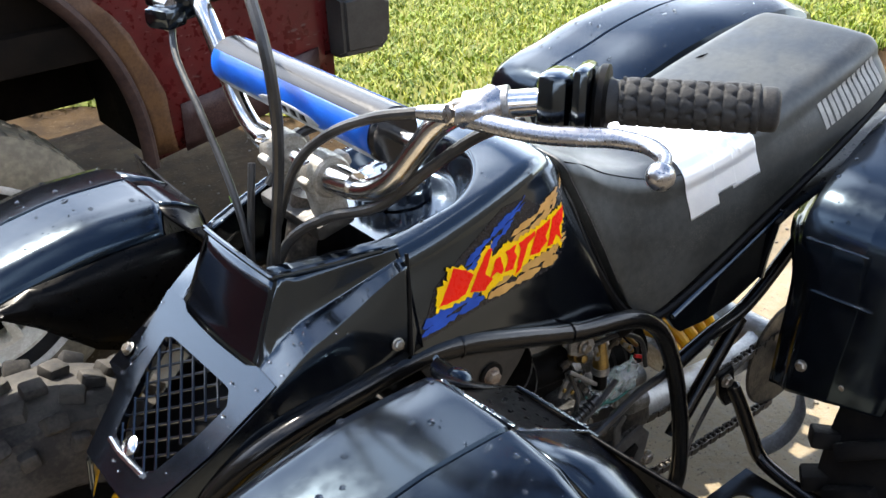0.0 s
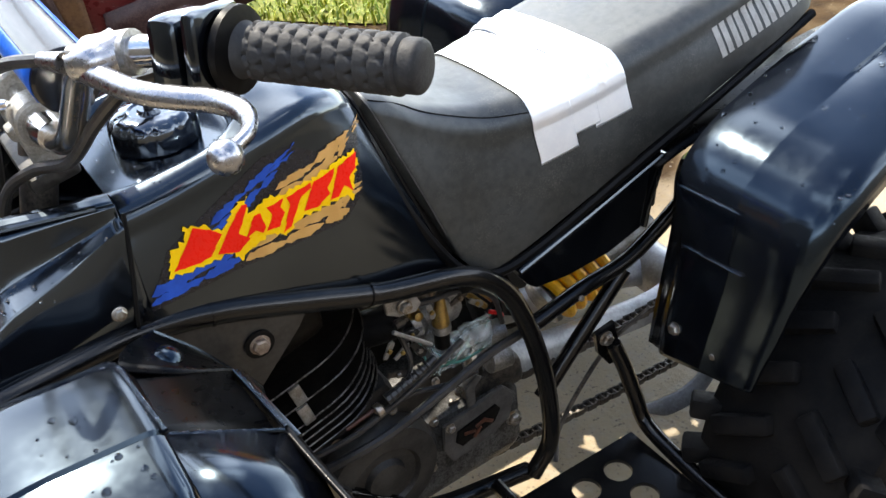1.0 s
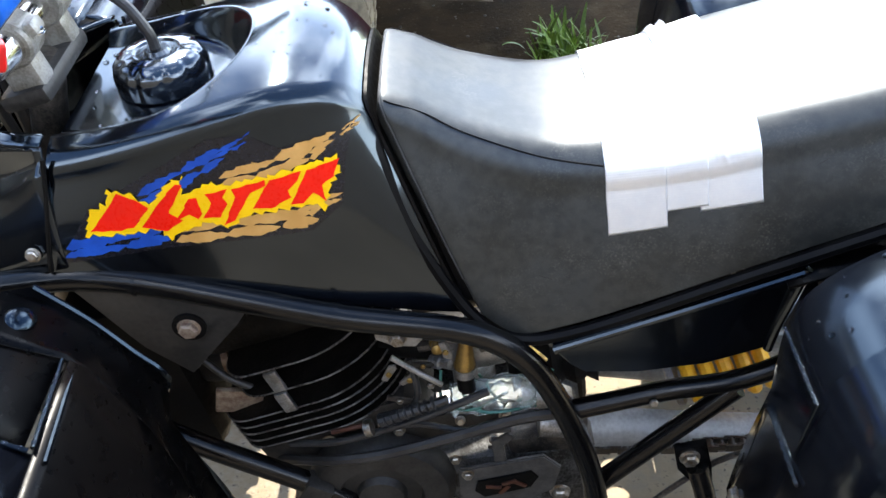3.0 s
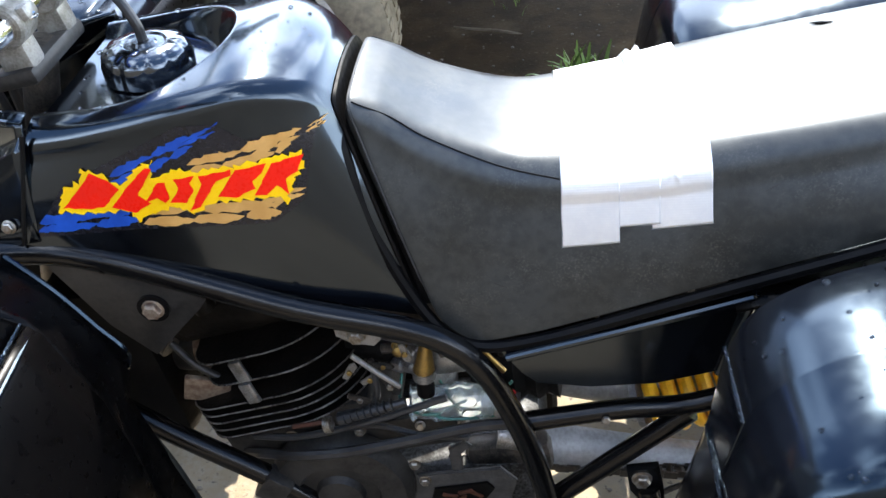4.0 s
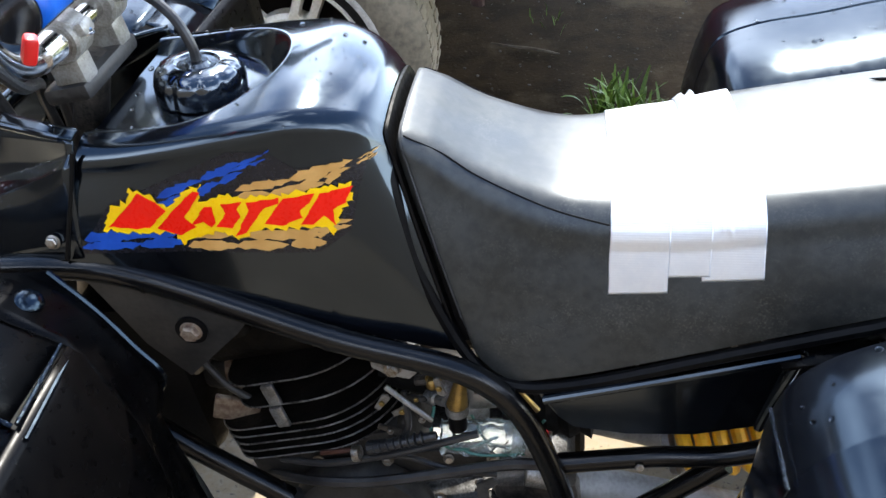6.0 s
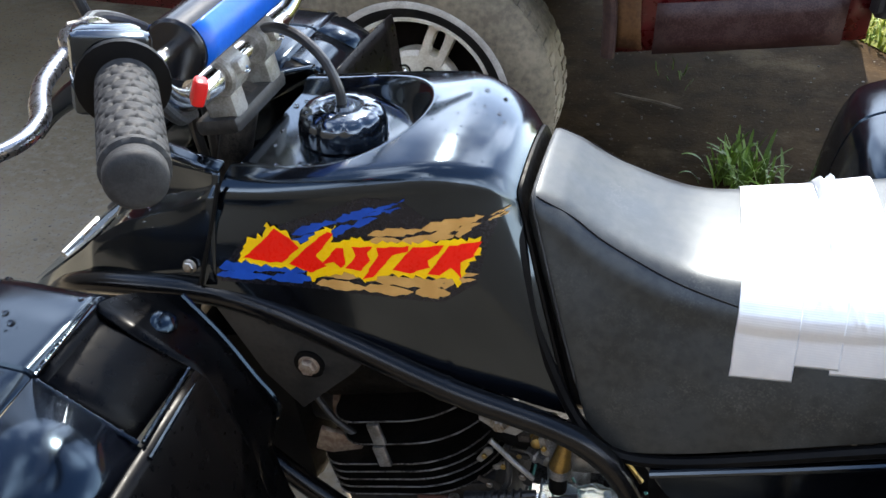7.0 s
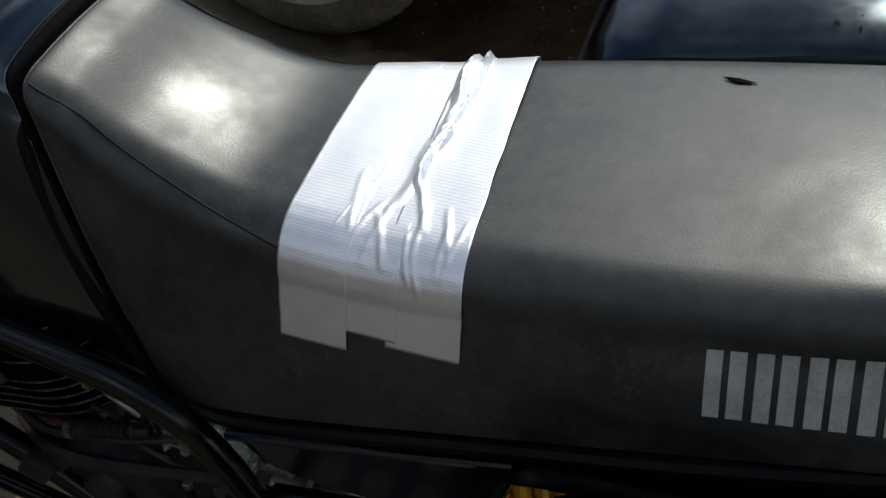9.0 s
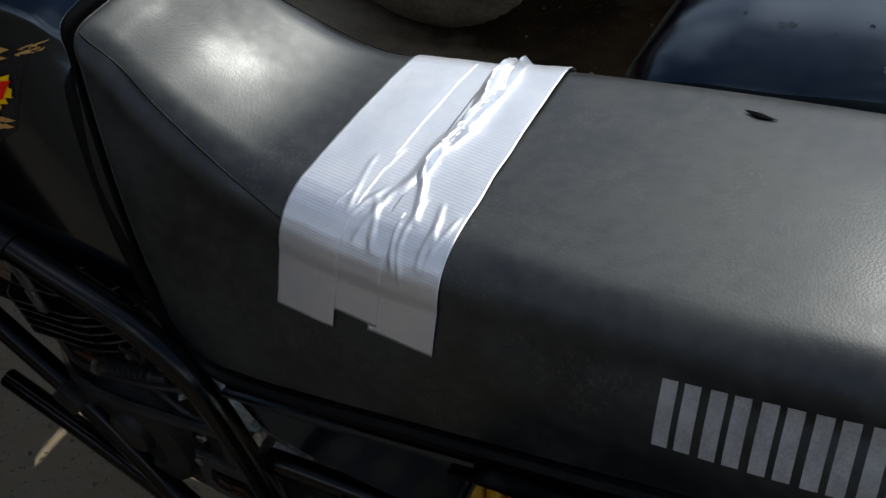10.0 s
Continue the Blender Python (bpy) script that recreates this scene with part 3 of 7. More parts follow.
# filler cap with grip flutes and a breather hose
bm = bmesh.new()
ring = []
for z, r, fl in ((0, 0.041, 0), (0.003, 0.0445, 0.6), (0.016, 0.0448, 1), (0.026, 0.0425, 1), (0.031, 0.038, 0.8), (0.0335, 0.031, 0.3), (0.0345, 0.022, 0), (0.0325, 0.0195, 0), (0.0325, 0.013, 0), (0.036, 0.011, 0), (0.036, 0.004, 0)):
    ring.append([CAP + Vector(((r - 0.0026 * fl * max(0, math.cos(a * 10)) ** 2) * math.cos(a), (r - 0.0026 * fl * max(0, math.cos(a * 10)) ** 2) * math.sin(a), z))
                 for a in (2 * math.pi * k / 96 for k in range(96))])
loft(bm, ring)
cap_ob = part("fuel_cap", bm, M_CAP, quad, "round black fluted fuel cap")
part("breather_hose", bar([CAP + Vector(v) for v in ((0, 0, 0.036), (-0.003, 0.0, 0.054), (-0.020, 0.006, 0.080), (-0.055, 0.020, 0.096), (-0.095, 0.036, 0.088), (-0.13, 0.045, 0.04))], 0.0052, 10), M_CABLE, cap_ob)

# sticker on the left flank: jagged flame shapes, red on yellow, with blue and tan dashes
def sticker(shape, lift, mat, name):
    return stick(name, shape, TANK_TREE, lift, mat, tank)


def zig(line, amp, seed, step=0.006):
    """A closed outline with torn, uneven spikes."""
    rnd = random.Random(seed)
    out = []
    for (x0, z0), (x1, z1) in zip(line, line[1:] + line[:1]):
        L = math.hypot(x1 - x0, z1 - z0) or 1
        nx, nz = (z1 - z0) / L, -(x1 - x0) / L
        t = 0.0
        k = 0
        while t < 1:
            a = 0 if k == 0 else (amp * rnd.uniform(0.3, 1.5) if k % 2 else -amp * rnd.uniform(0, 0.7))
            sh = rnd.uniform(0, 0.004) / L if k % 2 else 0
            out.append((x0 + (x1 - x0) * min(1, t + sh) + nx * a, z0 + (z1 - z0) * min(1, t + sh) + nz * a))
            t += step * rnd.uniform(0.6, 1.7) / L
            k += 1
    return out


# sticker axes: along the flank and up it
def on_flank(u, v):
    """u runs from the front tip (0) to the rear tip (1), v from the lower (0) to the upper (1) edge of the lettering band."""
    return (-0.323 + 0.228 * u + 0.012 * v, 0.719 + 0.009 * u + 0.039 * v)


def flank(points):
    return [on_flank(u, v) for u, v in points]


sticker(flank([(-0.06, -0.2), (0.02, 0.85), (0.45, 2.0), (0.60, 1.95), (0.73, 1.50), (1.0, 1.45), (1.0, 0.8), (1.02, -0.14), (0.92, -0.62), (0.36, -0.36), (-0.06, -0.32)]), 0.0005, M_DECALBASE, "decal_film")
def stroke(name, u0, v0, u1, v1, h, mat, seed, lift):
    """A dry brush stroke broken into slanting pieces."""
    rnd = random.Random(seed)
    n = 4
    for lane in range(2):
        t = rnd.uniform(0, 0.06)
        while t < 0.97:
            e = min(1.0, t + rnd.uniform(0.25, 0.6))
            c0, c1 = (u0 + (u1 - u0) * t, v0 + (v1 - v0) * t), (u0 + (u1 - u0) * e, v0 + (v1 - v0) * e)
            off = h * (lane * 0.55 - 0.30) + rnd.uniform(-0.03, 0.03)
            hh = h * rnd.uniform(0.22, 0.30)
            shape = [(c0[0], c0[1] + off - hh * 0.4), ((c0[0] + c1[0]) / 2, (c0[1] + c1[1]) / 2 + off - hh), (c1[0] - 0.012, c1[1] + off - hh * 0.6), (c1[0] + 0.012, c1[1] + off + hh * 0.2),
                     ((c0[0] + c1[0]) / 2 + 0.02, (c0[1] + c1[1]) / 2 + off + hh), (c0[0] + 0.018, c0[1] + off + hh * 0.9)]
            sticker(zig(flank(shape), 0.0013, seed * 7 + lane + int(t * 100), 0.006), lift + 0.00006 * (n + lane), mat, name)
            t = e + rnd.uniform(0.0, 0.04)


for k, (u0, v0, u1, v1, h) in enumerate([(-0.055, -0.02, 0.36, 0.02, 0.44), (0.02, 0.20, 0.30, 0.12, 0.20), (0.20, 0.92, 0.52, 1.62, 0.46), (0.44, 1.56, 0.60, 1.86, 0.26)]):
    stroke("blue_dash", u0, v0, u1, v1, h, M_BLUE, k + 1, 0.0009)
for k, (u0, v0, u1, v1, h) in enumerate([(0.36, -0.02, 0.92, -0.28, 0.44), (0.60, 0.10, 1.0, 0.02, 0.28), (0.52, 1.04, 0.90, 1.28, 0.46), (0.76, 1.22, 0.93, 1.36, 0.30), (0.96, 1.40, 1.01, 1.45, 0.18)]):
    stroke("tan_dash", u0, v0, u1, v1, h, M_TAN, 30 + k, 0.0010)
EDGE = [(0.02, 0.26), (0.03, 0.86), (0.09, 0.96), (0.09, 1.24), (0.19, 1.06), (0.26, 0.77), (0.33, 1.26), (0.38, 1.27), (0.38, 0.88), (0.49, 1.07), (0.54, 0.94), (0.70, 0.99), (0.83, 1.01), (0.96, 1.01), (0.99, 0.56),
        (0.96, 0.37), (0.95, -0.22), (0.89, 0.05), (0.81, 0.02), (0.75, 0.05), (0.66, 0.10), (0.58, -0.13), (0.51, 0.09), (0.41, 0.03), (0.36, -0.18), (0.31, 0.11), (0.21, 0.14), (0.08, 0.20)]
sticker(zig(flank(EDGE), 0.0025, 7, 0.0045), 0.0022, M_YELLOW, "yellow_flame")
# seven torn red shards in a row on the yellow
SHARDS = [[(0.04, 0.36), (0.09, 0.73), (0.13, 1.12), (0.21, 0.90), (0.26, 0.69), (0.21, 0.30), (0.16, 0.28)],
          [(0.24, 0.28), (0.29, 0.72), (0.35, 1.14), (0.38, 1.10), (0.34, 0.51), (0.40, 0.29), (0.34, 0.09)],
          [(0.37, 0.30), (0.41, 0.76), (0.44, 0.76), (0.47, 0.36), (0.46, 0.24), (0.42, 0.40)],
          [(0.475, 0.26), (0.50, 0.58), (0.47, 0.81), (0.555, 0.84), (0.54, 0.67), (0.565, 0.50), (0.54, 0.20)],
          [(0.56, -0.02), (0.59, 0.62), (0.57, 0.82), (0.695, 0.88), (0.70, 0.74), (0.645, 0.64), (0.60, 0.06)],
          [(0.665, 0.26), (0.71, 0.85), (0.83, 0.89), (0.82, 0.68), (0.79, 0.52), (0.81, 0.34), (0.74, 0.18)],
          [(0.81, 0.17), (0.85, 0.87), (0.97, 0.90), (0.96, 0.54), (0.92, 0.43), (0.95, 0.02), (0.89, 0.32), (0.86, 0.13)]]
for k, shard in enumerate(SHARDS):
    sticker(zig(flank(shard), 0.0006, 21 + k, 0.007), 0.0030, M_RED, "red_shard")

def sheet(name, rows, mat, parent, label, thick=0.004, sharp=32, bevel=0.0):
    bm = bmesh.new()
    loft(bm, rows, closed=False)
    bmesh.ops.recalc_face_normals(bm, faces=bm.faces[:])
    ob = part(name, bm, mat, parent, label, sharp)
    so = ob.modifiers.new("thickness", 'SOLIDIFY')
    so.thickness, so.offset = thick, 0
    return ob


# --- front cowl: rim round the cables, flat bands, grille
def cowl_half(sgn):
    """One flank: from the inner wall's rim over the flat band to the lower edge, from the tank seam to the nose."""
    rows = []
    #        x      rim y  z      foot y  z     band y  z      low y  z
    for x, a, b, c, d in [(-0.338, (0.122, 0.806), (0.126, 0.795), (0.136, 0.789), (0.158, 0.700)),
                          (-0.385, (0.101, 0.800), (0.107, 0.770), (0.129, 0.764), (0.155, 0.690)),
                          (-0.430, (0.080, 0.795), (0.095, 0.750), (0.127, 0.744), (0.150, 0.672)),
                          (-0.452, (0.072, 0.793), (0.090, 0.738), (0.1245, 0.733), (0.147, 0.660)),
                          (-0.490, (0.082, 0.707), (0.088, 0.7068), (0.1225, 0.7062), (0.142, 0.634)),
                          (-0.510, (0.105, 0.689), (0.108, 0.689), (0.117, 0.687), (0.138, 0.612)),
                          (-0.560, (0.090, 0.646), (0.093, 0.646), (0.102, 0.644), (0.126, 0.570)),
                          (-0.612, (0.070, 0.601), (0.072, 0.601), (0.080, 0.599), (0.108, 0.530)),
                          (-0.636, (0.056, 0.578), (0.058, 0.578), (0.066, 0.575), (0.094, 0.500))]:
        ctl = [a, b, c, d]
        row = []
        for (y0, z0), (y1, z1) in zip(ctl, ctl[1:]):
            row += [Vector((x, sgn * (y0 + (y1 - y0) * t), z0 + (z1 - z0) * t)) for t in (0.03, 0.25, 0.5, 0.75, 0.97)]
        rows.append(row)
    return rows


cowl = new("front_cowl")
cowl.parent = quad
cowl["label"] = "black front cowl with a mesh grille"
for sgn in (-1, 1):
    bm = bmesh.new()
    rows = cowl_half(sgn)
    dense = []
    for j in range(len(rows[0])):
        dense.append(path([r[j] for r in rows], 5))
    loft(bm, dense, closed=False)
    ob = part("cowl_side", bm, M_PLASTIC, cowl, "", 28)
    so = ob.modifiers.new("thickness", 'SOLIDIFY')
    so.thickness, so.offset = 0.003, -1
# front wall of the cable well
bm = bmesh.new()
rings = []
for z, x, w in ((0.793, -0.452, 0.072), (0.770, -0.4585, 0.074), (0.745, -0.4715, 0.0775), (0.722, -0.481, 0.080), (0.712, -0.4865, 0.0815), (0.705, -0.492, 0.0825)):
    rings.append([Vector((x - 0.005 * (1 - (k / 8 - 1) ** 2), w * (k / 8 - 1), z)) for k in range(17)])
loft(bm, rings, closed=False)
ob = part("well_front", bm, M_PLASTIC, cowl, "", 40)
so = ob.modifiers.new("thickness", 'SOLIDIFY')
so.thickness = 0.003
for sgn in (-1, 1):
    edge = [(-0.338, 0.122, 0.8065), (-0.385, 0.101, 0.8005), (-0.430, 0.080, 0.7955), (-0.452, 0.072, 0.7935)]
    sheet("well_flange", [[Vector((x, sgn * (y - 0.015 * t), z + 0.003 * t)) for t in (0, 0.3, 0.7, 1)] for x, y, z in edge], M_FENDER, cowl, "", 0.003, 40)
part("well_rim", bar([(-0.352, -0.115, 0.804), (-0.40, -0.095, 0.799), (-0.448, -0.073, 0.794), (-0.455, -0.06, 0.7935), (-0.456, 0.06, 0.7935), (-0.448, 0.073, 0.794), (-0.40, 0.095, 0.799), (-0.352, 0.115, 0.804)], 0.0032, 8, 4), M_PLASTIC, cowl)


def slope(x):
    """Height of the sloping nose face over x."""
    return 0.700 + (x + 0.500) * 0.86


# frame strips above and below the grille, then its bars
def ringed(rows, n=9, part_of=0.14):
    """Points round a closed outline of (x, y) on the nose face, corners rounded off."""
    out = []
    for i, p in enumerate(rows):
        q, o = rows[(i + 1) % len(rows)], rows[i - 1]
        a, b = Vector(p).lerp(Vector(o), part_of), Vector(p).lerp(Vector(q), part_of)
        for k in range(n):
            t = k / (n - 1)
            xy = a.lerp(Vector(p), t).lerp(Vector(p).lerp(b, t), t)
            out.append(Vector((xy.x, xy.y, slope(xy.x) - 0.0004)))
    return out


outside = [(-0.4885, 0.084), (-0.4905, 0.121), (-0.560, 0.101), (-0.634, 0.066), (-0.634, -0.066), (-0.560, -0.101), (-0.4905, -0.121), (-0.4885, -0.084)]
hole = [(-0.517, 0.060), (-0.522, 0.073), (-0.556, 0.066), (-0.606, 0.043), (-0.606, -0.043), (-0.556, -0.070), (-0.526, -0.080), (-0.515, -0.066)]
bm = bmesh.new()
loft(bm, [ringed(outside, 9, 0.03), [Vector(q) for q in ringed(hole)], [Vector((q.x + 0.002, q.y * 0.97, q.z - 0.009)) for q in ringed(hole)]], cap=False)
part("nose_plate", bm, M_PLASTIC, cowl, "", 30)
for way, offset in ((-1, 0.0057), (1, -0.0087)):
    for k in range(-6, 7):
        pts = []
        for t in np.linspace(0, 1, 41):
            x = -0.514 - 0.094 * t
            y = 0.028 * k + offset - way * (t - 0.5) * 0.162
            lim = 0.078 - 0.034 * t
            if abs(y) <= lim:
                pts.append((x, y, slope(x) - 0.005 + 0.0012 * way))
        if len(pts) > 2:
            part("grille_bar", bar([pts[0], pts[-1]], 0.0017, 6, 1), M_PLASTIC, cowl)
part("well_floor", box((0.19, 0.19, 0.006), pose(-0.535, 0, 0.588, 0, -41, 0), 0.002), M_DULL, cowl, "dark inside behind the grille")
part("mount_ear", plate([(-0.030, -0.020), (0.026, -0.022), (0.036, 0.0), (0.026, 0.020), (-0.030, 0.022)], 0, 0.005, 0.0015), M_PLASTIC, cowl).matrix_basis = Matrix.Translation((-0.549, 0.112, 0.652)) @ Vector((-0.6, 0.1, 0.75)).to_track_quat('-Y', 'X').to_matrix().to_4x4()
bolt("cowl_bolt", (-0.551, 0.113, 0.657), (-0.6, 0.1, 0.75), 0.0068, M_BOLT, cowl)
bolt("cowl_bolt", (-0.366, -0.152, 0.716), (0, -1, 0.2), 0.0058, M_BOLT, cowl)
bolt("cowl_bolt", (-0.366, 0.152, 0.716), (0, 1, 0.2), 0.0058, M_BOLT, cowl)
part("wing_nut", turned([(0.012, 0), (0.013, 0.002), (0.013, 0.005), (0.010, 0.007)], Matrix.Translation((-0.600, 0.012, 0.606)) @ pose(0, 0, 0, 0, -41, 0), 20), M_CHROME, cowl, "bright round fastener at the grille")
part("bright_strip", bar([(-0.612, 0.042, 0.607), (-0.613, 0.012, 0.605), (-0.610, -0.036, 0.607)], 0.0028, 6, 4), M_CHROME, cowl, "bright trim strip below the grille")
# joint strip between cowl and tank cover
for sgn in (-1, 1):
    part("joint_strip", bar([(-0.334, sgn * 0.131, 0.800), (-0.340, sgn * 0.141, 0.765), (-0.349, sgn * 0.152, 0.725), (-0.354, sgn * 0.158, 0.700)], 0.0022, 6, 4), M_DULL, cowl)


def fender_rows(track, across, steps=5):
    """Sweep a cross-section (y, drop below the crest) along a track of (x, z, inner shift, outer scale)."""
    n = len(track)
    k = np.linspace(0, n - 1, (n - 1) * steps + 1)
    xs, zs, ins, outs = (spline(range(n), [t[i] for t in track], k) for i in range(4))
    edge = spline(range(n), [t[4] if len(t) > 4 else 1.0 for t in track], k)
    rows = []
    for i in range(len(k)):
        a, b = max(0, i - 1), min(len(k) - 1, i + 1)
        tx, tz = xs[b] - xs[a], zs[b] - zs[a]
        L = math.hypot(tx, tz)
        nx, nz = -tz / L, tx / L
        row = []
        for y, d in across:
            w = min(1, max(0, (y - across[0][0]) / (across[-1][0] - across[0][0])))
            yy = y + ins[i] * (1 - w) + (outs[i] - 1) * 0.20 * w
            d = d * edge[i] if y < 0.202 or y > 0.345 else d
            if 0.2815 < y < 0.2905:
                d *= min(1.0, max(0.0, (zs[i] - 0.700) / 0.035))
            row.append(Vector((xs[i] - nx * d, yy, zs[i] - nz * d)))
        rows.append(row)
    return rows


def mirrored(rows, sgn):
    return [[Vector((q.x, q.y * sgn, q.z)) for q in r] for r in rows]


# --- front fenders
FRONT_FENDER, REAR_FENDER = {}, {}
FF_TOP = [(-0.80, 0.615, 0.0, 1.0), (-0.76, 0.655, 0.0, 1.0), (-0.66, 0.712, 0.0, 1.0), (-0.56, 0.738, 0, 1), (-0.47, 0.750, 0, 1), (-0.402, 0.749, 0, 1), (-0.392, 0.744, 0, 1)]
FF_ACROSS = [(0.222, 0.030), (0.232, 0.020), (0.247, 0.006), (0.262, 0.001), (0.30, 0.0), (0.348, 0.0), (0.352, 0.004), (0.356, 0.0), (0.41, 0.004), (0.455, 0.018), (0.49, 0.05), (0.50, 0.085), (0.502, 0.10)]
for sgn in (-1, 1):
    fender = new("front_fender")
    fender.parent = quad
    fender["label"] = "wet glossy black plastic front fender"
    FRONT_FENDER[sgn] = fender
    if sgn > 0:
        fender.location.x = -0.040

    def back(x):
        return x if sgn < 0 or x < -0.394 else -0.394 + (x + 0.394) * 0.6
    sheet("fender_top", mirrored(fender_rows(FF_TOP, FF_ACROSS), sgn), M_FENDER, fender, "")
    # stepped panel behind the crest and the flap that runs down behind the wheel
    A = [(-0.394, 0.744), (-0.388, 0.733), (-0.312, 0.697)] if sgn < 0 else [(-0.394, 0.744), (-0.350, 0.736), (-0.308, 0.722)]
    up = 0.0 if sgn < 0 else 1.0
    sheet("step_panel", mirrored([[Vector((back(x), y, z - 0.02 * max(0, (y - 0.40) / 0.1))) for y in (0.262, 0.27, 0.30, 0.33, 0.352)] for x, z in A], sgn), M_FLAP if sgn < 0 else M_FENDER, fender, "dark recessed panel")
    if sgn < 0:
        part("panel_lip", bar([(-0.396, sgn * 0.262, 0.747), (-0.390, sgn * 0.352, 0.747)], 0.0020, 8, 1), M_FENDER, fender)
    if sgn < 0:
        part("panel_lip", bar([(-0.390, sgn * 0.354, 0.744), (back(-0.306), sgn * 0.358, 0.700)], 0.0020, 8, 1), M_FENDER, fender)
    if sgn < 0:
        part("panel_lip", bar([(back(-0.309), sgn * 0.268, 0.700), (back(-0.303), sgn * 0.356, 0.700)], 0.0020, 8, 1), M_FENDER, fender)
    sheet("outer_skirt", mirrored([[Vector((-0.392, y, 0.744 - d)) for y, d in ((0.354, 0.0), (0.41, 0.004), (0.455, 0.018), (0.49, 0.05), (0.50, 0.10))],
                                   [Vector((back(-0.33), y, 0.712 + 0.018 * up - d)) for y, d in ((0.358, 0.0), (0.41, 0.006), (0.452, 0.022), (0.485, 0.06), (0.495, 0.12))],
                                   [Vector((back(-0.300), y, 0.690 + 0.030 * up - d)) for y, d in ((0.358, 0.0), (0.41, 0.01), (0.45, 0.03), (0.48, 0.07), (0.49, 0.14))]], sgn), M_FENDER, fender, "")
    flap = [(-0.306, 0.696 + 0.027 * up, 0.266), (-0.298, 0.685 + 0.020 * up, 0.264), (-0.284, 0.640, 0.262), (-0.270, 0.600, 0.260), (-0.262, 0.54, 0.258), (-0.258, 0.47, 0.256), (-0.262, 0.38, 0.254)]
    sheet("flap", mirrored([[Vector((back(x) + 0.01 * (k / 6) ** 2, y + (0.49 - y) * k / 6, z)) for k in range(7)] for x, z, y in flap], sgn), M_FLAP, fender, "", sharp=50)
    if sgn < 0:
        part("flap_edge", bar([(back(x), sgn * y, z) for x, y, z in ((-0.352, 0.196, 0.716), (-0.318, 0.196, 0.676), (-0.290, 0.197, 0.634), (-0.268, 0.198, 0.598), (-0.289, 0.196, 0.553), (-0.280, 0.196, 0.50), (-0.262, 0.197, 0.445), (-0.246, 0.198, 0.38))], 0.0035, 8, 4), M_FENDER, fender)
    outer = [(-0.396, 0.264, 0.744), (-0.352, 0.266, 0.718 + 0.018 * up), (-0.308, 0.266, 0.697 + 0.026 * up), (-0.286, 0.263, 0.645), (-0.271, 0.260, 0.600), (-0.260, 0.257, 0.53), (-0.258, 0.256, 0.45), (-0.262, 0.254, 0.38)]
    inner = [(-0.352, 0.196, 0.716), (-0.330, 0.196, 0.690), (-0.308, 0.196, 0.660), (-0.288, 0.197, 0.630), (-0.268, 0.198, 0.598), (-0.285, 0.196, 0.54), (-0.262, 0.197, 0.445), (-0.246, 0.198, 0.38)]
    sheet("inner_web", mirrored([[Vector((back(a[0]), a[1], a[2])).lerp(Vector((back(b[0]), b[1], b[2])), k / 5) + Vector((-0.010, 0, 0.006)) * math.sin(math.pi * k / 5) for k in range(6)] for a, b in zip(outer, inner)], sgn), M_FLAP, fender, "", sharp=50)
    if sgn > 0:
        # black inner side of the arch, deeper towards the rear
        low = [(-0.640, 0.690, 0.700), (-0.610, 0.702, 0.686), (-0.575, 0.712, 0.660), (-0.517, 0.716, 0.603), (-0.470, 0.720, 0.580), (-0.400, 0.721, 0.575), (-0.352, 0.716, 0.600)]
        sheet("arch_side", [[Vector((x, 0.222 - 0.012 * math.sin(math.pi * k / 5), z0 + (z1 - z0) * k / 5)) for k in range(6)] for x, z0, z1 in low], M_FLAP, fender, "", 0.003, 50)
    if sgn < 0:
        part("flap_rib", bar([(back(-0.303), sgn * 0.266, 0.690), (back(-0.296), sgn * 0.362, 0.690)], 0.0026, 8, 1), M_FENDER, fender)
    if sgn < 0:
        part("mount_boss", turned([(0.013, 0), (0.013, 0.004), (0.010, 0.008), (0.004, 0.010)], Matrix.Translation((-0.352, sgn * 0.232, 0.711)) @ pose(0, 0, 0, 0, 25, 0), 20), M_FENDER, fender)

# --- rear fenders
RF_LOW = [(0.2445, 0.428, 0.050, 0.88, 0.22), (0.247, 0.442, 0.040, 0.89, 0.23), (0.250, 0.46, 0.02, 0.90, 0.25), (0.267, 0.55, 0.005, 0.95, 0.35)]
RF_ACROSS = [(0.138, 0.085), (0.149, 0.070), (0.159, 0.042), (0.171, 0.013), (0.188, 0.002), (0.24, 0.0), (0.281, 0.0), (0.2845, 0.0055), (0.287, 0.006), (0.291, 0.001), (0.34, 0.001), (0.385, 0.006), (0.406, 0.016), (0.418, 0.034), (0.422, 0.055)]
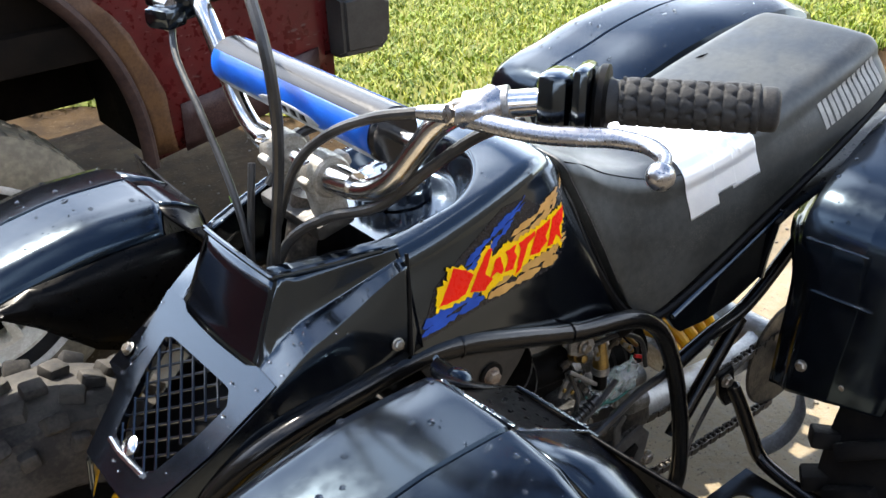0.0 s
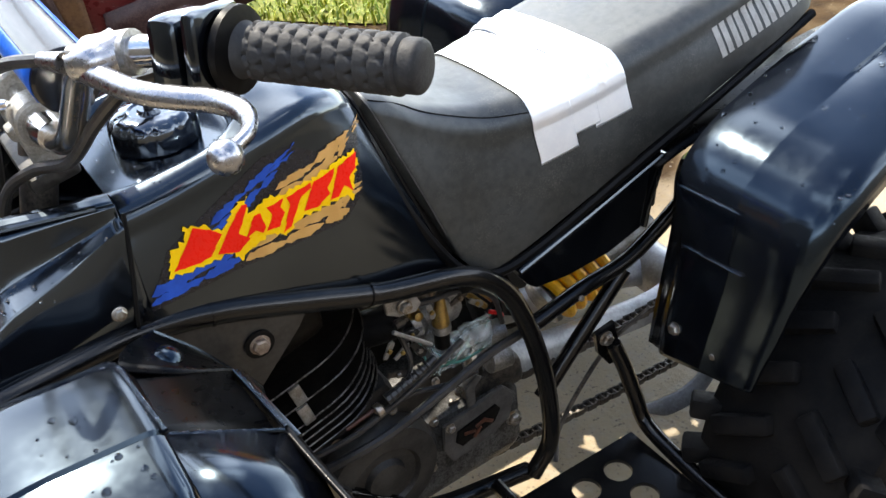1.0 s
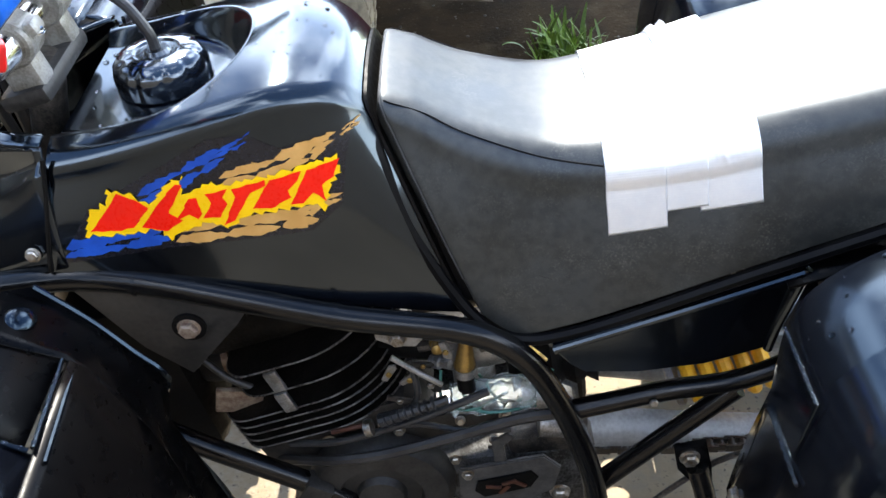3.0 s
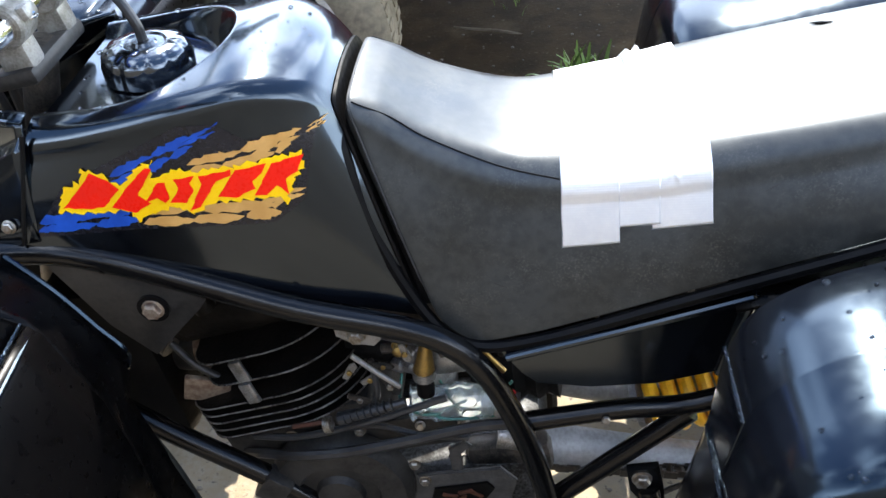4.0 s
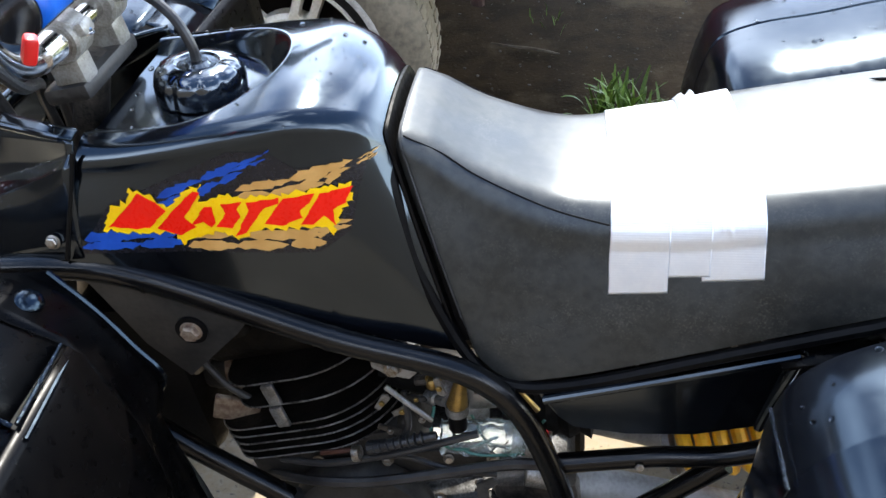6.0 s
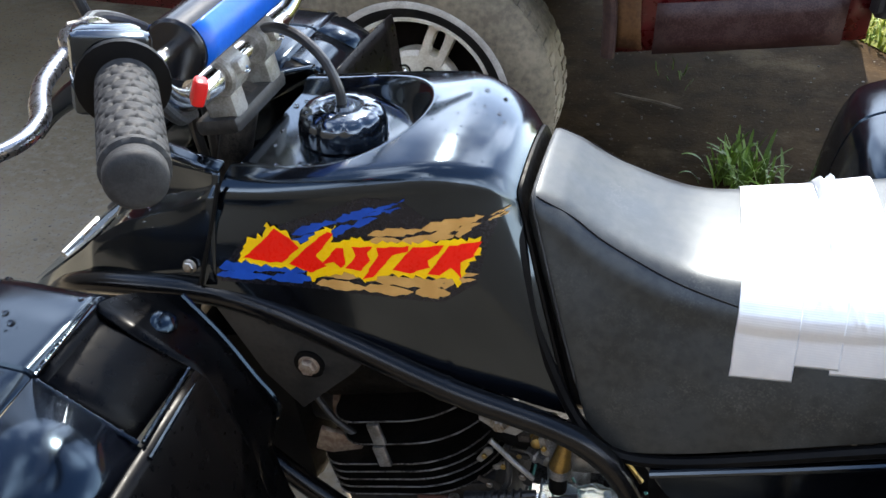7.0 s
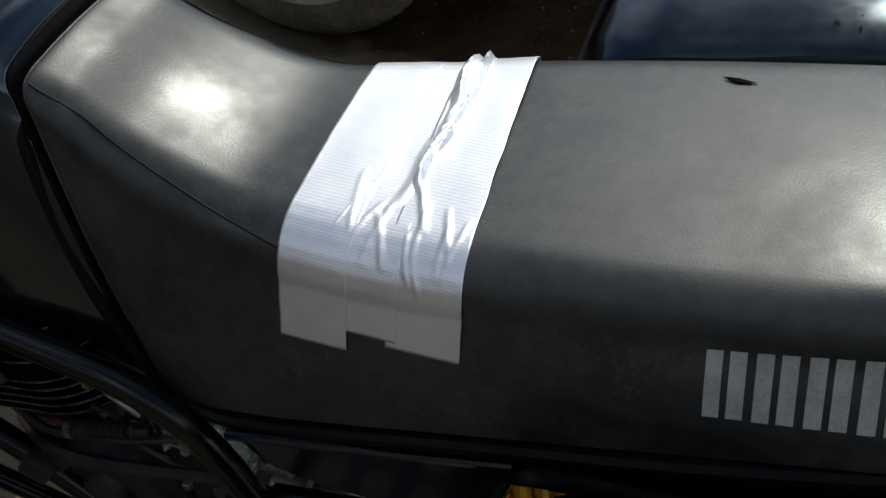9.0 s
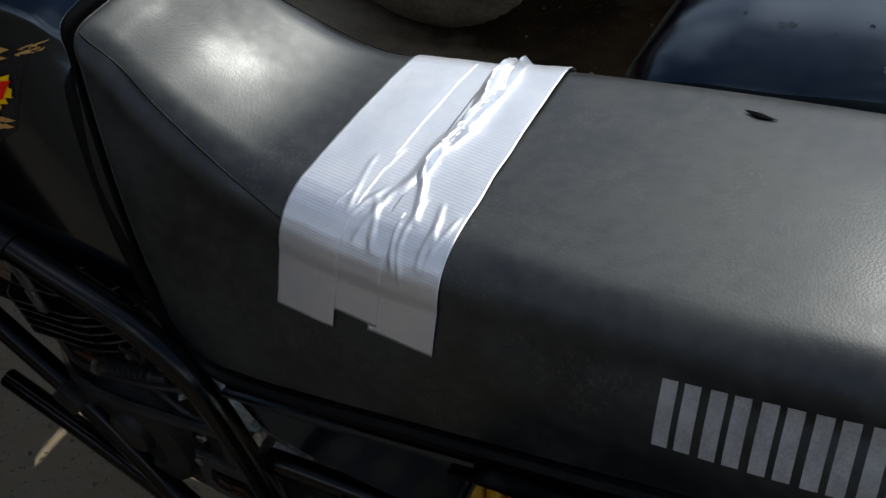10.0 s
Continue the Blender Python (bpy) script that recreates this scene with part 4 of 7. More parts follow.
# the machine leans a little, so the left fender sits lower than the right one
REAR = {1: fender_rows([(x - 0.025, z - 0.010, *r) for x, z, *r in RF_LOW + [(0.276, 0.63, 0.0, 0.98, 0.5), (0.284, 0.685, 0.0, 1.0, 0.8), (0.300, 0.728, 0, 1), (0.345, 0.750, 0, 1), (0.41, 0.764, 0, 1), (0.50, 0.786, 0, 1), (0.64, 0.802, 0, 1), (0.78, 0.800, 0, 1), (0.88, 0.77, 0.0, 1)]], [(y + 0.03 * min(1, max(0, (y - 0.17) / 0.07)), d) for y, d in RF_ACROSS]),
        -1: fender_rows([(0.241, 0.394, 0.077, 0.88, 0.20), (0.2445, 0.425, 0.077, 0.89, 0.20), (0.250, 0.46, 0.075, 0.90, 0.22), (0.267, 0.55, 0.068, 0.95, 0.30), (0.281, 0.616, 0.030, 0.99, 0.7), (0.296, 0.650, 0.020, 1.0, 0.9), (0.326, 0.679, 0.018, 1.0), (0.375, 0.698, 0.012, 0.97), (0.45, 0.708, -0.004, 0.90), (0.55, 0.722, -0.020, 0.80), (0.68, 0.738, -0.036, 0.72), (0.78, 0.735, -0.04, 0.70), (0.88, 0.71, -0.04, 0.70)],
                        [(0.128, 0.075), (0.142, 0.068), (0.156, 0.056), (0.167, 0.045), (0.175, 0.020), (0.183, 0.004), (0.196, 0.0), (0.24, 0.0), (0.2795, 0.0), (0.283, 0.0055), (0.2865, 0.006), (0.291, 0.001), (0.34, 0.001), (0.376, 0.005), (0.392, 0.013), (0.400, 0.024), (0.403, 0.038)])}
for row in REAR[-1]:                 # the lower edge climbs towards the outside
    for q in row:
        q.z += 0.24 * max(0.0, q.y - 0.205) * max(0.0, 1 - (q.z - 0.394) / 0.10)
for sgn in (-1, 1):
    fender = new("rear_fender")
    fender.parent = quad
    fender["label"] = "glossy black plastic rear fender with water drops"
    REAR_FENDER[sgn] = fender
    sheet("fender_shell", mirrored(REAR[sgn], sgn), M_FENDER, fender, "")
    if sgn < 0:
        sheet("fender_shelf", [[Vector((x, -y, z + 0.004 * (y > 0.12))) for y in (0.070, 0.10, 0.13, 0.158)] for x, z in ((0.298, 0.617), (0.335, 0.628), (0.38, 0.636), (0.46, 0.642), (0.56, 0.654), (0.68, 0.668), (0.80, 0.668))], M_FLAP, fender, "dark shelf beside the seat")
    for p in (((0.283, 0.213, 0.628), (0.283, 0.303, 0.632)), ((0.270, 0.240, 0.561), (0.270, 0.328, 0.565))):
        part("raised_rib", bar([(x - 0.004, sgn * y, z) for x, y, z in p], 0.0015, 6, 1), M_FENDER, fender)
    part("raised_rib", bar([(0.279, sgn * 0.303, 0.632), (0.268, sgn * 0.305, 0.572)], 0.0009, 6, 1), M_FENDER, fender)
    bolt("fender_bolt", (0.247, sgn * 0.255, 0.451), (-1, 0, 0.15), 0.0076, M_BOLT, fender)
    bolt("fender_bolt", (0.2475, sgn * 0.318, 0.448), (-1, 0, 0.15), 0.0045, M_BOLT, fender)

# --- frame
frame_parts = new("frame")
frame_parts.parent = quad
frame_parts["label"] = "black painted tube frame"
for sgn in (-1, 1):
    part("side_tube", bar([(-0.60, sgn * 0.09, 0.56), (-0.555, sgn * 0.118, 0.622), (-0.50, sgn * 0.140, 0.662), (-0.412, sgn * 0.151, 0.682), (-0.342, sgn * 0.151, 0.686), (-0.279, sgn * 0.15, 0.674), (-0.198, sgn * 0.15, 0.646), (-0.105, sgn * 0.149, 0.612),
                           (-0.008, sgn * 0.148, 0.588), (0.037, sgn * 0.148, 0.564), (0.068, sgn * 0.149, 0.528), (0.092, sgn * 0.15, 0.474), (0.112, sgn * 0.15, 0.410), (0.128, sgn * 0.15, 0.332), (0.132, sgn * 0.15, 0.24), (0.10, sgn * 0.15, 0.19)], 0.0125, 14), M_FRAME, frame_parts)
    part("subframe_tube", bar([(0.105, sgn * 0.135, 0.445), (0.20, sgn * 0.13, 0.461), (0.30, sgn * 0.128, 0.478), (0.45, sgn * 0.125, 0.57)], 0.011, 12), M_FRAME, frame_parts)
    part("brace_tube", bar([(0.128, sgn * 0.135, 0.312), (0.20, sgn * 0.132, 0.384), (0.275, sgn * 0.13, 0.460)], 0.0115, 12), M_FRAME, frame_parts)
    part("lower_tube", bar([(-0.44, sgn * 0.10, 0.50), (-0.36, sgn * 0.115, 0.447), (-0.302, sgn * 0.12, 0.406), (-0.184, sgn * 0.122, 0.321), (-0.12, sgn * 0.125, 0.262), (-0.05, sgn * 0.13, 0.21), (0.10, sgn * 0.14, 0.19)], 0.013, 12), M_FRAME, frame_parts)
    part("tube_bracket", box((0.034, 0.026, 0.040), pose(-0.190, sgn * 0.124, 0.318, 0, 36, 0), 0.004), M_COVER, frame_parts, "grey bracket on the lower tube")
    part("bottom_rail", bar([(-0.34, sgn * 0.115, 0.235), (-0.20, sgn * 0.12, 0.212), (-0.05, sgn * 0.13, 0.19)], 0.012, 12, 3), M_FRAME, frame_parts)
    part("gusset", plate([(-0.345, 0.680), (-0.27, 0.668), (-0.199, 0.642), (-0.195, 0.634), (-0.204, 0.622), (-0.262, 0.560), (-0.30, 0.60)], sgn * 0.156, 0.004, 0.001), M_GUSSET, frame_parts, "scuffed grey gusset plate")
    part("gusset_washer", turned([(0.016, 0.0), (0.016, 0.003), (0.009, 0.0035)], Matrix.Translation((-0.249, sgn * 0.158, 0.624)) @ pose(0, 0, 0, 90 if sgn < 0 else -90), 24), M_DULL, frame_parts)
    bolt("gusset_bolt", (-0.249, sgn * 0.160, 0.624), (0, sgn, 0), 0.0092, M_RUSTBOLT, frame_parts, "rusty bolt head")
    bolt("tube_bolt", (0.188, sgn * 0.143, 0.460), (0, sgn, 0.2), 0.0045, M_BOLT, frame_parts, washer=False)
    bolt("peg_bolt", (0.229, sgn * 0.150, 0.375), (0, sgn, 0), 0.009, M_BOLT, frame_parts)
part("top_tube", bar([(-0.42, 0, 0.72), (-0.20, 0, 0.60), (0.05, 0, 0.58), (0.40, 0, 0.60)], 0.016, 12), M_FRAME, frame_parts)
part("tube_collar", bar([(-0.118, -0.1495, 0.617), (-0.114, -0.1495, 0.6155)], 0.0136, 14, 1), M_FRAME, frame_parts)
part("tube_collar", bar([(-0.288, -0.150, 0.676), (-0.285, -0.150, 0.6755)], 0.0136, 14, 1), M_FRAME, frame_parts)

# panels below the seat
for sgn in (-1, 1):
    pnl = part("side_panel", plate([(0.078, 0.556), (0.10, 0.562), (0.20, 0.596), (0.322, 0.640), (0.312, 0.600), (0.298, 0.552), (0.293, 0.527), (0.235, 0.512), (0.171, 0.503), (0.118, 0.508), (0.104, 0.520)], sgn * 0.136, 0.012, 0.003), M_PLASTIC, quad, "black plastic panel below the seat")
    part("panel_rim", bar([(0.088, sgn * 0.146, 0.549), (0.20, sgn * 0.147, 0.588), (0.314, sgn * 0.147, 0.629)], 0.0045, 10, 3), M_PLASTIC, pnl)
    part("panel_rim", bar([(0.317, sgn * 0.146, 0.632), (0.310, sgn * 0.146, 0.604), (0.299, sgn * 0.143, 0.556), (0.294, sgn * 0.143, 0.528)], 0.0045, 10, 3), M_PLASTIC, pnl)
bm = bmesh.new()
loft(bm, [section(-0.064 + dx, 0.776, 0.066, 0.008 + dx, 0.590, 0.112, 0.014, 0.006) for dx in (-0.020, 0.0, 0.025)])
part("seam_filler", bm, M_DULL, quad, "dark foam between tank and seat")
part("seat_pan", box((0.16, 0.225, 0.05), pose(0.10, 0, 0.552, 0, -8, 0), 0.012), M_DULL, quad)
part("seat_base", box((0.52, 0.24, 0.012), pose(0.34, 0, 0.655, 0, -20.5, 0), 0.004), M_DULL, quad)
part("seat_gap", bar([(-0.066, -0.066, 0.775), (-0.058, -0.085, 0.745), (-0.036, -0.104, 0.67), (0.008, -0.122, 0.586), (0.05, -0.134, 0.556), (0.12, -0.138, 0.566), (0.27, -0.144, 0.628), (0.42, -0.150, 0.69), (0.58, -0.14, 0.742)], 0.0065, 8), M_DULL, quad, "dark rubber edge below the seat")

# --- foot rests
for sgn in (-1, 1):
    peg = new("foot_rest")
    peg.parent = quad
    peg["label"] = "black perforated foot rest plate with bright holes"
    bm = bmesh.new()
    n = 24
    for i in range(3):
        for j in range(4):
            cx, cy = 0.064 + 0.0562 * i, 0.241 + 0.0522 * j
            m = Matrix.Translation((cx, sgn * cy, 0.225))
            rings = []
            for z in (-0.003, 0.003):
                inner = [m @ Vector((0.0195 * math.cos(2 * math.pi * k / n), 0.0195 * math.sin(2 * math.pi * k / n), z)) for k in range(n)]
                outer = []
                for k in range(n):
                    c, s_ = math.cos(2 * math.pi * k / n), math.sin(2 * math.pi * k / n)
                    q = 1 / max(abs(c), abs(s_))
                    outer.append(m @ Vector((0.0281 * c * q, 0.0261 * s_ * q, z)))
                rings.append((inner, outer))
            loft(bm, [rings[0][0], rings[0][1], rings[1][1], rings[1][0], rings[0][0]], cap=False)
    bmesh.ops.remove_doubles(bm, verts=bm.verts[:], dist=0.0045)
    for x0, x1, y0, y1 in ((0.0362, 0.240, 0.199, 0.2148), (0.2046, 0.240, 0.2150, 0.4235)):
        block(bm, (x1 - x0, y1 - y0, 0.006), Matrix.Translation(((x0 + x1) / 2, sgn * (y0 + y1) / 2, 0.225)))
    part("perforated_plate", bm, M_FRAME, peg, "", 30)
    part("guard_bar", bar([(0.236, sgn * 0.158, 0.366), (0.245, sgn * 0.172, 0.330), (0.250, sgn * 0.192, 0.286), (0.252, sgn * 0.218, 0.248), (0.252, sgn * 0.30, 0.231), (0.248, sgn * 0.40, 0.226), (0.225, sgn * 0.43, 0.225), (0.03, sgn * 0.43, 0.225)], 0.0115, 12), M_FRAME, peg)
    part("peg", bar([(0.03, sgn * 0.16, 0.225), (0.03, sgn * 0.42, 0.225)], [0.010, 0.010], 10, 4), M_FRAME, peg)
    part("bracket", plate([(0.212, 0.388), (0.246, 0.394), (0.254, 0.356), (0.258, 0.318), (0.240, 0.320), (0.218, 0.352)], sgn * 0.145, 0.010, 0.002), M_FRAME, peg)

# --- engine
engine = new("engine")
engine.parent = quad
engine["label"] = "dirty black air-cooled single-cylinder engine"
TILT = pose(-0.165, -0.012, 0.40, 0, -16, 0)       # cylinder leans towards the front wheels
for k, z in enumerate((0.0, 0.012, 0.024, 0.036, 0.048, 0.081, 0.114)):
    big = k > 4
    lx, ly, ox = (0.205, 0.19, 0.0) if not big else (0.178, 0.195, 0.024)
    out = []
    for cx, cy, rr, a0 in ((lx / 2 - 0.088, ly / 2 - 0.088, 0.088, 0), (-lx / 2 + 0.03, ly / 2 - 0.03, 0.03, 90), (-lx / 2 + 0.03, -ly / 2 + 0.03, 0.03, 180), (lx / 2 - 0.088, -ly / 2 + 0.088, 0.088, 270)):
        for s in range(9):
            a = radians(a0 + 11.25 * s)
            out.append((cx + ox + rr * math.cos(a), cy + rr * math.sin(a)))
    fin = part("cooling_fin", prism(bmesh.new(), out, 0.0034, TILT @ Matrix.Translation((0, 0, z)), 0.0009), M_ENGINE, engine)
    part("worn_edge", bar([TILT @ Vector((x * 1.001, y * 1.001, z + 0.0005)) for x, y in out[18:]], 0.0010, 6, 1), M_EDGE, fin, "fin edge worn to bare metal")
part("cylinder_barrel", turned([(0.055, -0.02), (0.055, 0.15), (0.03, 0.165)], TILT, 28), M_ENGINE, engine)
for k in (1, 2):
    part("fin_damper", box((0.015, 0.006, 0.030), TILT @ Matrix.Translation((-0.02 + 0.004 * k, -0.098, 0.064 + 0.033 * (k - 1))), 0.002), M_ALU, engine, "pale rubber damper block between fins")
part("head_bracket", plate([(-0.088, 0.578), (-0.046, 0.566), (-0.040, 0.552), (-0.048, 0.543), (-0.070, 0.546), (-0.086, 0.556)], -0.122, 0.006, 0.001), M_ALU, engine, "pale bracket at the cylinder head")
bolt("head_bolt", (-0.064, -0.127, 0.560), (0, -1, 0), 0.008, M_BOLT, engine)
case = part("crankcase", box((0.34, 0.20, 0.15), pose(-0.04, 0, 0.250, 0, -3, 0), 0.03), M_CASE, engine, "bare grey aluminium crankcase")
part("case_neck", box((0.20, 0.17, 0.10), pose(-0.155, -0.005, 0.350, 0, -16, 0), 0.02), M_COVER, case)
part("case_web", box((0.16, 0.012, 0.05), pose(-0.045, -0.088, 0.372, 0, -14, 0), 0.004), M_COVER, case, "dirty webbed case wall")
part("breather_block", box((0.030, 0.030, 0.026), pose(-0.030, -0.070, 0.372, 0, -14, 12), 0.003), M_LEVER, case, "bright machined block")
part("starter_barrel", bar([(0.055, -0.088, 0.420), (0.098, -0.088, 0.418)], [0.015, 0.016], 18, 2), M_ALU, case, "round metal barrel")
part("starter_barrel", bar([(0.072, -0.092, 0.378), (0.104, -0.092, 0.374)], 0.017, 18, 2), M_ALU, case, "round metal barrel")
for x, y, z, r in ((-0.07, -0.095, 0.405, 0.006), (-0.015, -0.098, 0.395, 0.005), (0.035, -0.10, 0.402, 0.006), (0.02, -0.095, 0.355, 0.005), (-0.10, -0.1, 0.398, 0.006)):
    bolt("case_bolt", (x, y, z), (0.1, -1, 0.35), r, M_BOLT, case)
part("red_wire", bar([(0.072, -0.10, 0.468), (0.085, -0.104, 0.462), (0.092, -0.10, 0.452)], 0.0030, 6), M_REDPLASTIC, engine, "red wire end")
part("brass_pipe", bar([(0.02, -0.085, 0.535), (0.045, -0.092, 0.505), (0.07, -0.095, 0.475)], 0.0042, 8), M_BRASS, engine, "dull brass pipe")
part("brass_pipe", bar([(0.035, -0.083, 0.535), (0.058, -0.090, 0.507), (0.082, -0.093, 0.478)], 0.0034, 8), M_BRASS, engine, "dull brass pipe")
part("hose_clip", turned([(0.009, -0.004), (0.0095, 0), (0.009, 0.004)], Matrix.Translation((-0.112, -0.125, 0.424)) @ pose(0, 0, 0, 0, 75, 0), 14), M_BOLT, engine)
part("generator_cover", turned([(0.086, 0), (0.086, 0.012), (0.078, 0.024), (0.050, 0.028), (0.046, 0.022), (0.030, 0.022), (0.026, 0.030), (0.01, 0.032)], Matrix.Translation((-0.114, -0.098, 0.301)) @ pose(0, 0, 0, 90), 40), M_COVER, case, "round dark generator cover")
for k in range(7):
    a = radians(20 + 51.4 * k)
    bolt("cover_bolt", (-0.114 + 0.094 * math.cos(a), -0.102, 0.301 + 0.094 * math.sin(a)), (0, -1, 0), 0.006, M_BOLT, case)
part("sprocket_guard", plate([(-0.022, 0.335), (0.075, 0.352), (0.094, 0.330), (0.085, 0.290), (0.058, 0.276), (-0.010, 0.262), (-0.024, 0.29)], -0.118, 0.006, 0.0015), M_GUARD, engine, "worn grey slotted guard plate")
part("guard_slot", plate([(-0.002, 0.316), (0.060, 0.330), (0.068, 0.318), (0.058, 0.300), (0.004, 0.286), (-0.006, 0.298)], -0.1222, 0.003, 0.001), M_DULL, engine, "dark opening in the guard")
for x, z, a in ((0.016, 0.306, 10), (0.034, 0.313, -20), (0.046, 0.310, 35), (0.028, 0.300, -50)):
    part("rust_flake", box((0.018, 0.003, 0.005), pose(x, -0.1245, z, 0, a, 0), 0.001), M_GASKET, engine, "orange rusty chain behind the guard")
bolt("guard_bolt", (0.092, -0.118, 0.283), (0, -1, 0), 0.010, M_BOLT, engine)
bolt("guard_bolt", (-0.012, -0.121, 0.328), (0, -1, 0), 0.006, M_BOLT, engine)
bm = bmesh.new()
prof = []
for k in range(9):
    prof += [(0.044 if k % 2 else 0.051, -0.048 + 0.012 * k)]
lathe(bm, [(0.02, -0.053)] + prof + [(0.03, 0.053)], pose(0.092, -0.018, 0.428, 0, 84, 0), 28)
part("clutch_cover", box((0.30, 0.06, 0.17), pose(-0.01, 0.075, 0.300, 0, -3, 0), 0.02), M_ENGINE, engine)
part("intake_boot", bm, M_RUBBER, engine, "black ribbed rubber intake boot")
part("oil_tank", box((0.12, 0.16, 0.24), pose(-0.365, 0.0, 0.45, 0, -8, 0), 0.025), M_DULL, quad, "black plastic oil tank")
part("cylinder_head", box((0.15, 0.15, 0.05), TILT @ Matrix.Translation((-0.01, 0, 0.150)), 0.018), M_ENGINE, engine, "black cylinder head")
for k, (dx, dy, r) in enumerate(((-0.055, -0.062, 0.018), (0.045, -0.062, 0.018), (0.0, 0.0, 0.026), (-0.02, -0.075, 0.012))):
    part("head_boss", turned([(r, 0), (r, 0.020), (r * 0.7, 0.026), (r * 0.3, 0.028)], TILT @ Matrix.Translation((dx, dy, 0.172)), 18), M_ENGINE, engine)
part("exhaust_header", bar([(-0.215, -0.030, 0.462), (-0.25, -0.040, 0.462), (-0.29, -0.035, 0.450), (-0.33, 0.0, 0.42)], [0.020, 0.022, 0.024, 0.024], 16), M_COVER, engine, "dull metal exhaust header")
part("header_clamp", bar([(-0.262, -0.040, 0.459), (-0.270, -0.040, 0.457)], 0.0265, 18, 1), M_RUSTBOLT, engine, "rusty header clamp")
part("intake_manifold", bar([(-0.09, -0.03, 0.47), (-0.05, -0.045, 0.475), (-0.02, -0.05, 0.478)], 0.024, 14), M_RUBBER, engine)
carb = part("carburettor", turned([(0.026, -0.03), (0.028, -0.02), (0.024, -0.012), (0.030, 0.0), (0.030, 0.03), (0.024, 0.04)], Matrix.Translation((0.005, -0.055, 0.475)) @ pose(0, 0, 0, 0, 78, 0), 24), M_ALU, engine, "grey cast carburettor")
part("float_bowl", turned([(0.020, -0.04), (0.024, -0.034), (0.024, 0), (0.020, 0.006)], Matrix.Translation((0.004, -0.060, 0.455)), 20), M_ALU, carb)
part("brass_valve", turned([(0.0115, 0), (0.0115, 0.004), (0.010, 0.012), (0.0065, 0.034), (0.005, 0.040)], Matrix.Translation((-0.003, -0.103, 0.487)) @ pose(0, 0, 0, -6, 6, 0), 20), M_BRASS, carb, "brass fuel valve body")
part("valve_collar", turned([(0.0125, -0.006), (0.0130, 0), (0.0125, 0.005)], Matrix.Translation((-0.003, -0.103, 0.484)), 20), M_ALU, carb)
part("valve_nozzle", turned([(0.006, -0.028), (0.010, -0.024), (0.010, 0)], Matrix.Translation((-0.003, -0.103, 0.478)), 14), M_DULL, carb)
for k, (x, z, r) in enumerate(((-0.03, 0.505, 0.009), (-0.018, 0.528, 0.007), (-0.04, 0.47, 0.008), (-0.052, 0.492, 0.006), (0.02, 0.50, 0.010))):
    part("fitting", turned([(r, 0), (r, 0.012), (r * 0.7, 0.014), (r * 0.7, 0.024), (r * 0.3, 0.026)], Matrix.Translation((x, -0.075, z)) @ pose(0, 0, 0, 80, 0, 30 * k), 8), (M_BRASS, M_BOLT, M_ALU, M_GREASE, M_ALU)[k], carb)
for k, pts in enumerate(([(0.01, -0.085, 0.455), (0.03, -0.10, 0.43), (0.06, -0.095, 0.425), (0.09, -0.08, 0.45)], [(-0.015, -0.09, 0.450), (0.005, -0.11, 0.425), (0.05, -0.108, 0.42), (0.10, -0.09, 0.415)], [(-0.03, -0.09, 0.47), (-0.03, -0.11, 0.445), (0.0, -0.112, 0.428), (0.04, -0.10, 0.44)])):
    part("fuel_hose", bar(pts, 0.0018, 8), M_HOSE, engine, "thin greenish hose")
rows = []
for i in range(25):
    row = []
    for j in range(15):
        u, v = i / 24, j / 14
        w = noise.noise(Vector((u * 5, v * 4, 2.0))) * 0.012 + abs(noise.noise(Vector((u * 11, v * 9, 5.0)))) * 0.009
        row.append(Vector((-0.022 + 0.092 * u + 0.004 * noise.noise(Vector((v * 5, u, 1))), -0.094 - w - 0.016 * math.sin(math.pi * v), 0.404 + 0.052 * v + 0.010 * u + 0.005 * noise.noise(Vector((u * 6, v, 9))))))
    rows.append(row)
sheet("plastic_bag", rows, M_BAG, engine, "crumpled clear plastic bag round the carburettor", 0.0004, 60)
part("shift_rod", bar([(-0.076, -0.115, 0.520), (-0.05, -0.118, 0.498), (-0.028, -0.118, 0.478)], 0.0030, 8, 3), M_ALU, engine, "bare metal rod")
part("clutch_cable", bar([(-0.21, -0.10, 0.375), (-0.15, -0.122, 0.400), (-0.09, -0.124, 0.420), (-0.04, -0.122, 0.438), (0.02, -0.112, 0.456)], 0.0042, 8), M_CABLE, engine)
for k in range(8):
    t = k / 7
    part("boot_rib", turned([(0.0055, -0.0018), (0.0075, -0.0008), (0.0075, 0.0008), (0.0055, 0.0018)], Matrix.Translation(Vector((-0.092, -0.1235, 0.4335)).lerp(Vector((-0.039, -0.1215, 0.4535)), t)) @ Vector((0.053, 0.002, 0.020)).to_track_quat('Z', 'Y').to_matrix().to_4x4(), 14), M_CABLE, engine)
part("cable_boot", bar([(-0.099, -0.122, 0.431), (-0.054, -0.122, 0.447), (-0.024, -0.118, 0.455)], [0.008, 0.0055, 0.005], 10, 6), M_CABLE, engine)
part("wiring_loom", bar([(-0.23, -0.09, 0.335), (-0.16, -0.125, 0.372), (-0.10, -0.132, 0.386), (-0.03, -0.130, 0.404), (0.05, -0.128, 0.428), (0.10, -0.132, 0.440), (0.16, -0.120, 0.442)], 0.0062, 8), M_CABLE, engine, "taped wiring loom")
part("gasket_strip", bar([(-0.155, -0.118, 0.412), (-0.13, -0.12, 0.420), (-0.11, -0.12, 0.425)], 0.0030, 6, 3), M_GASKET, engine, "orange rag of old gasket")
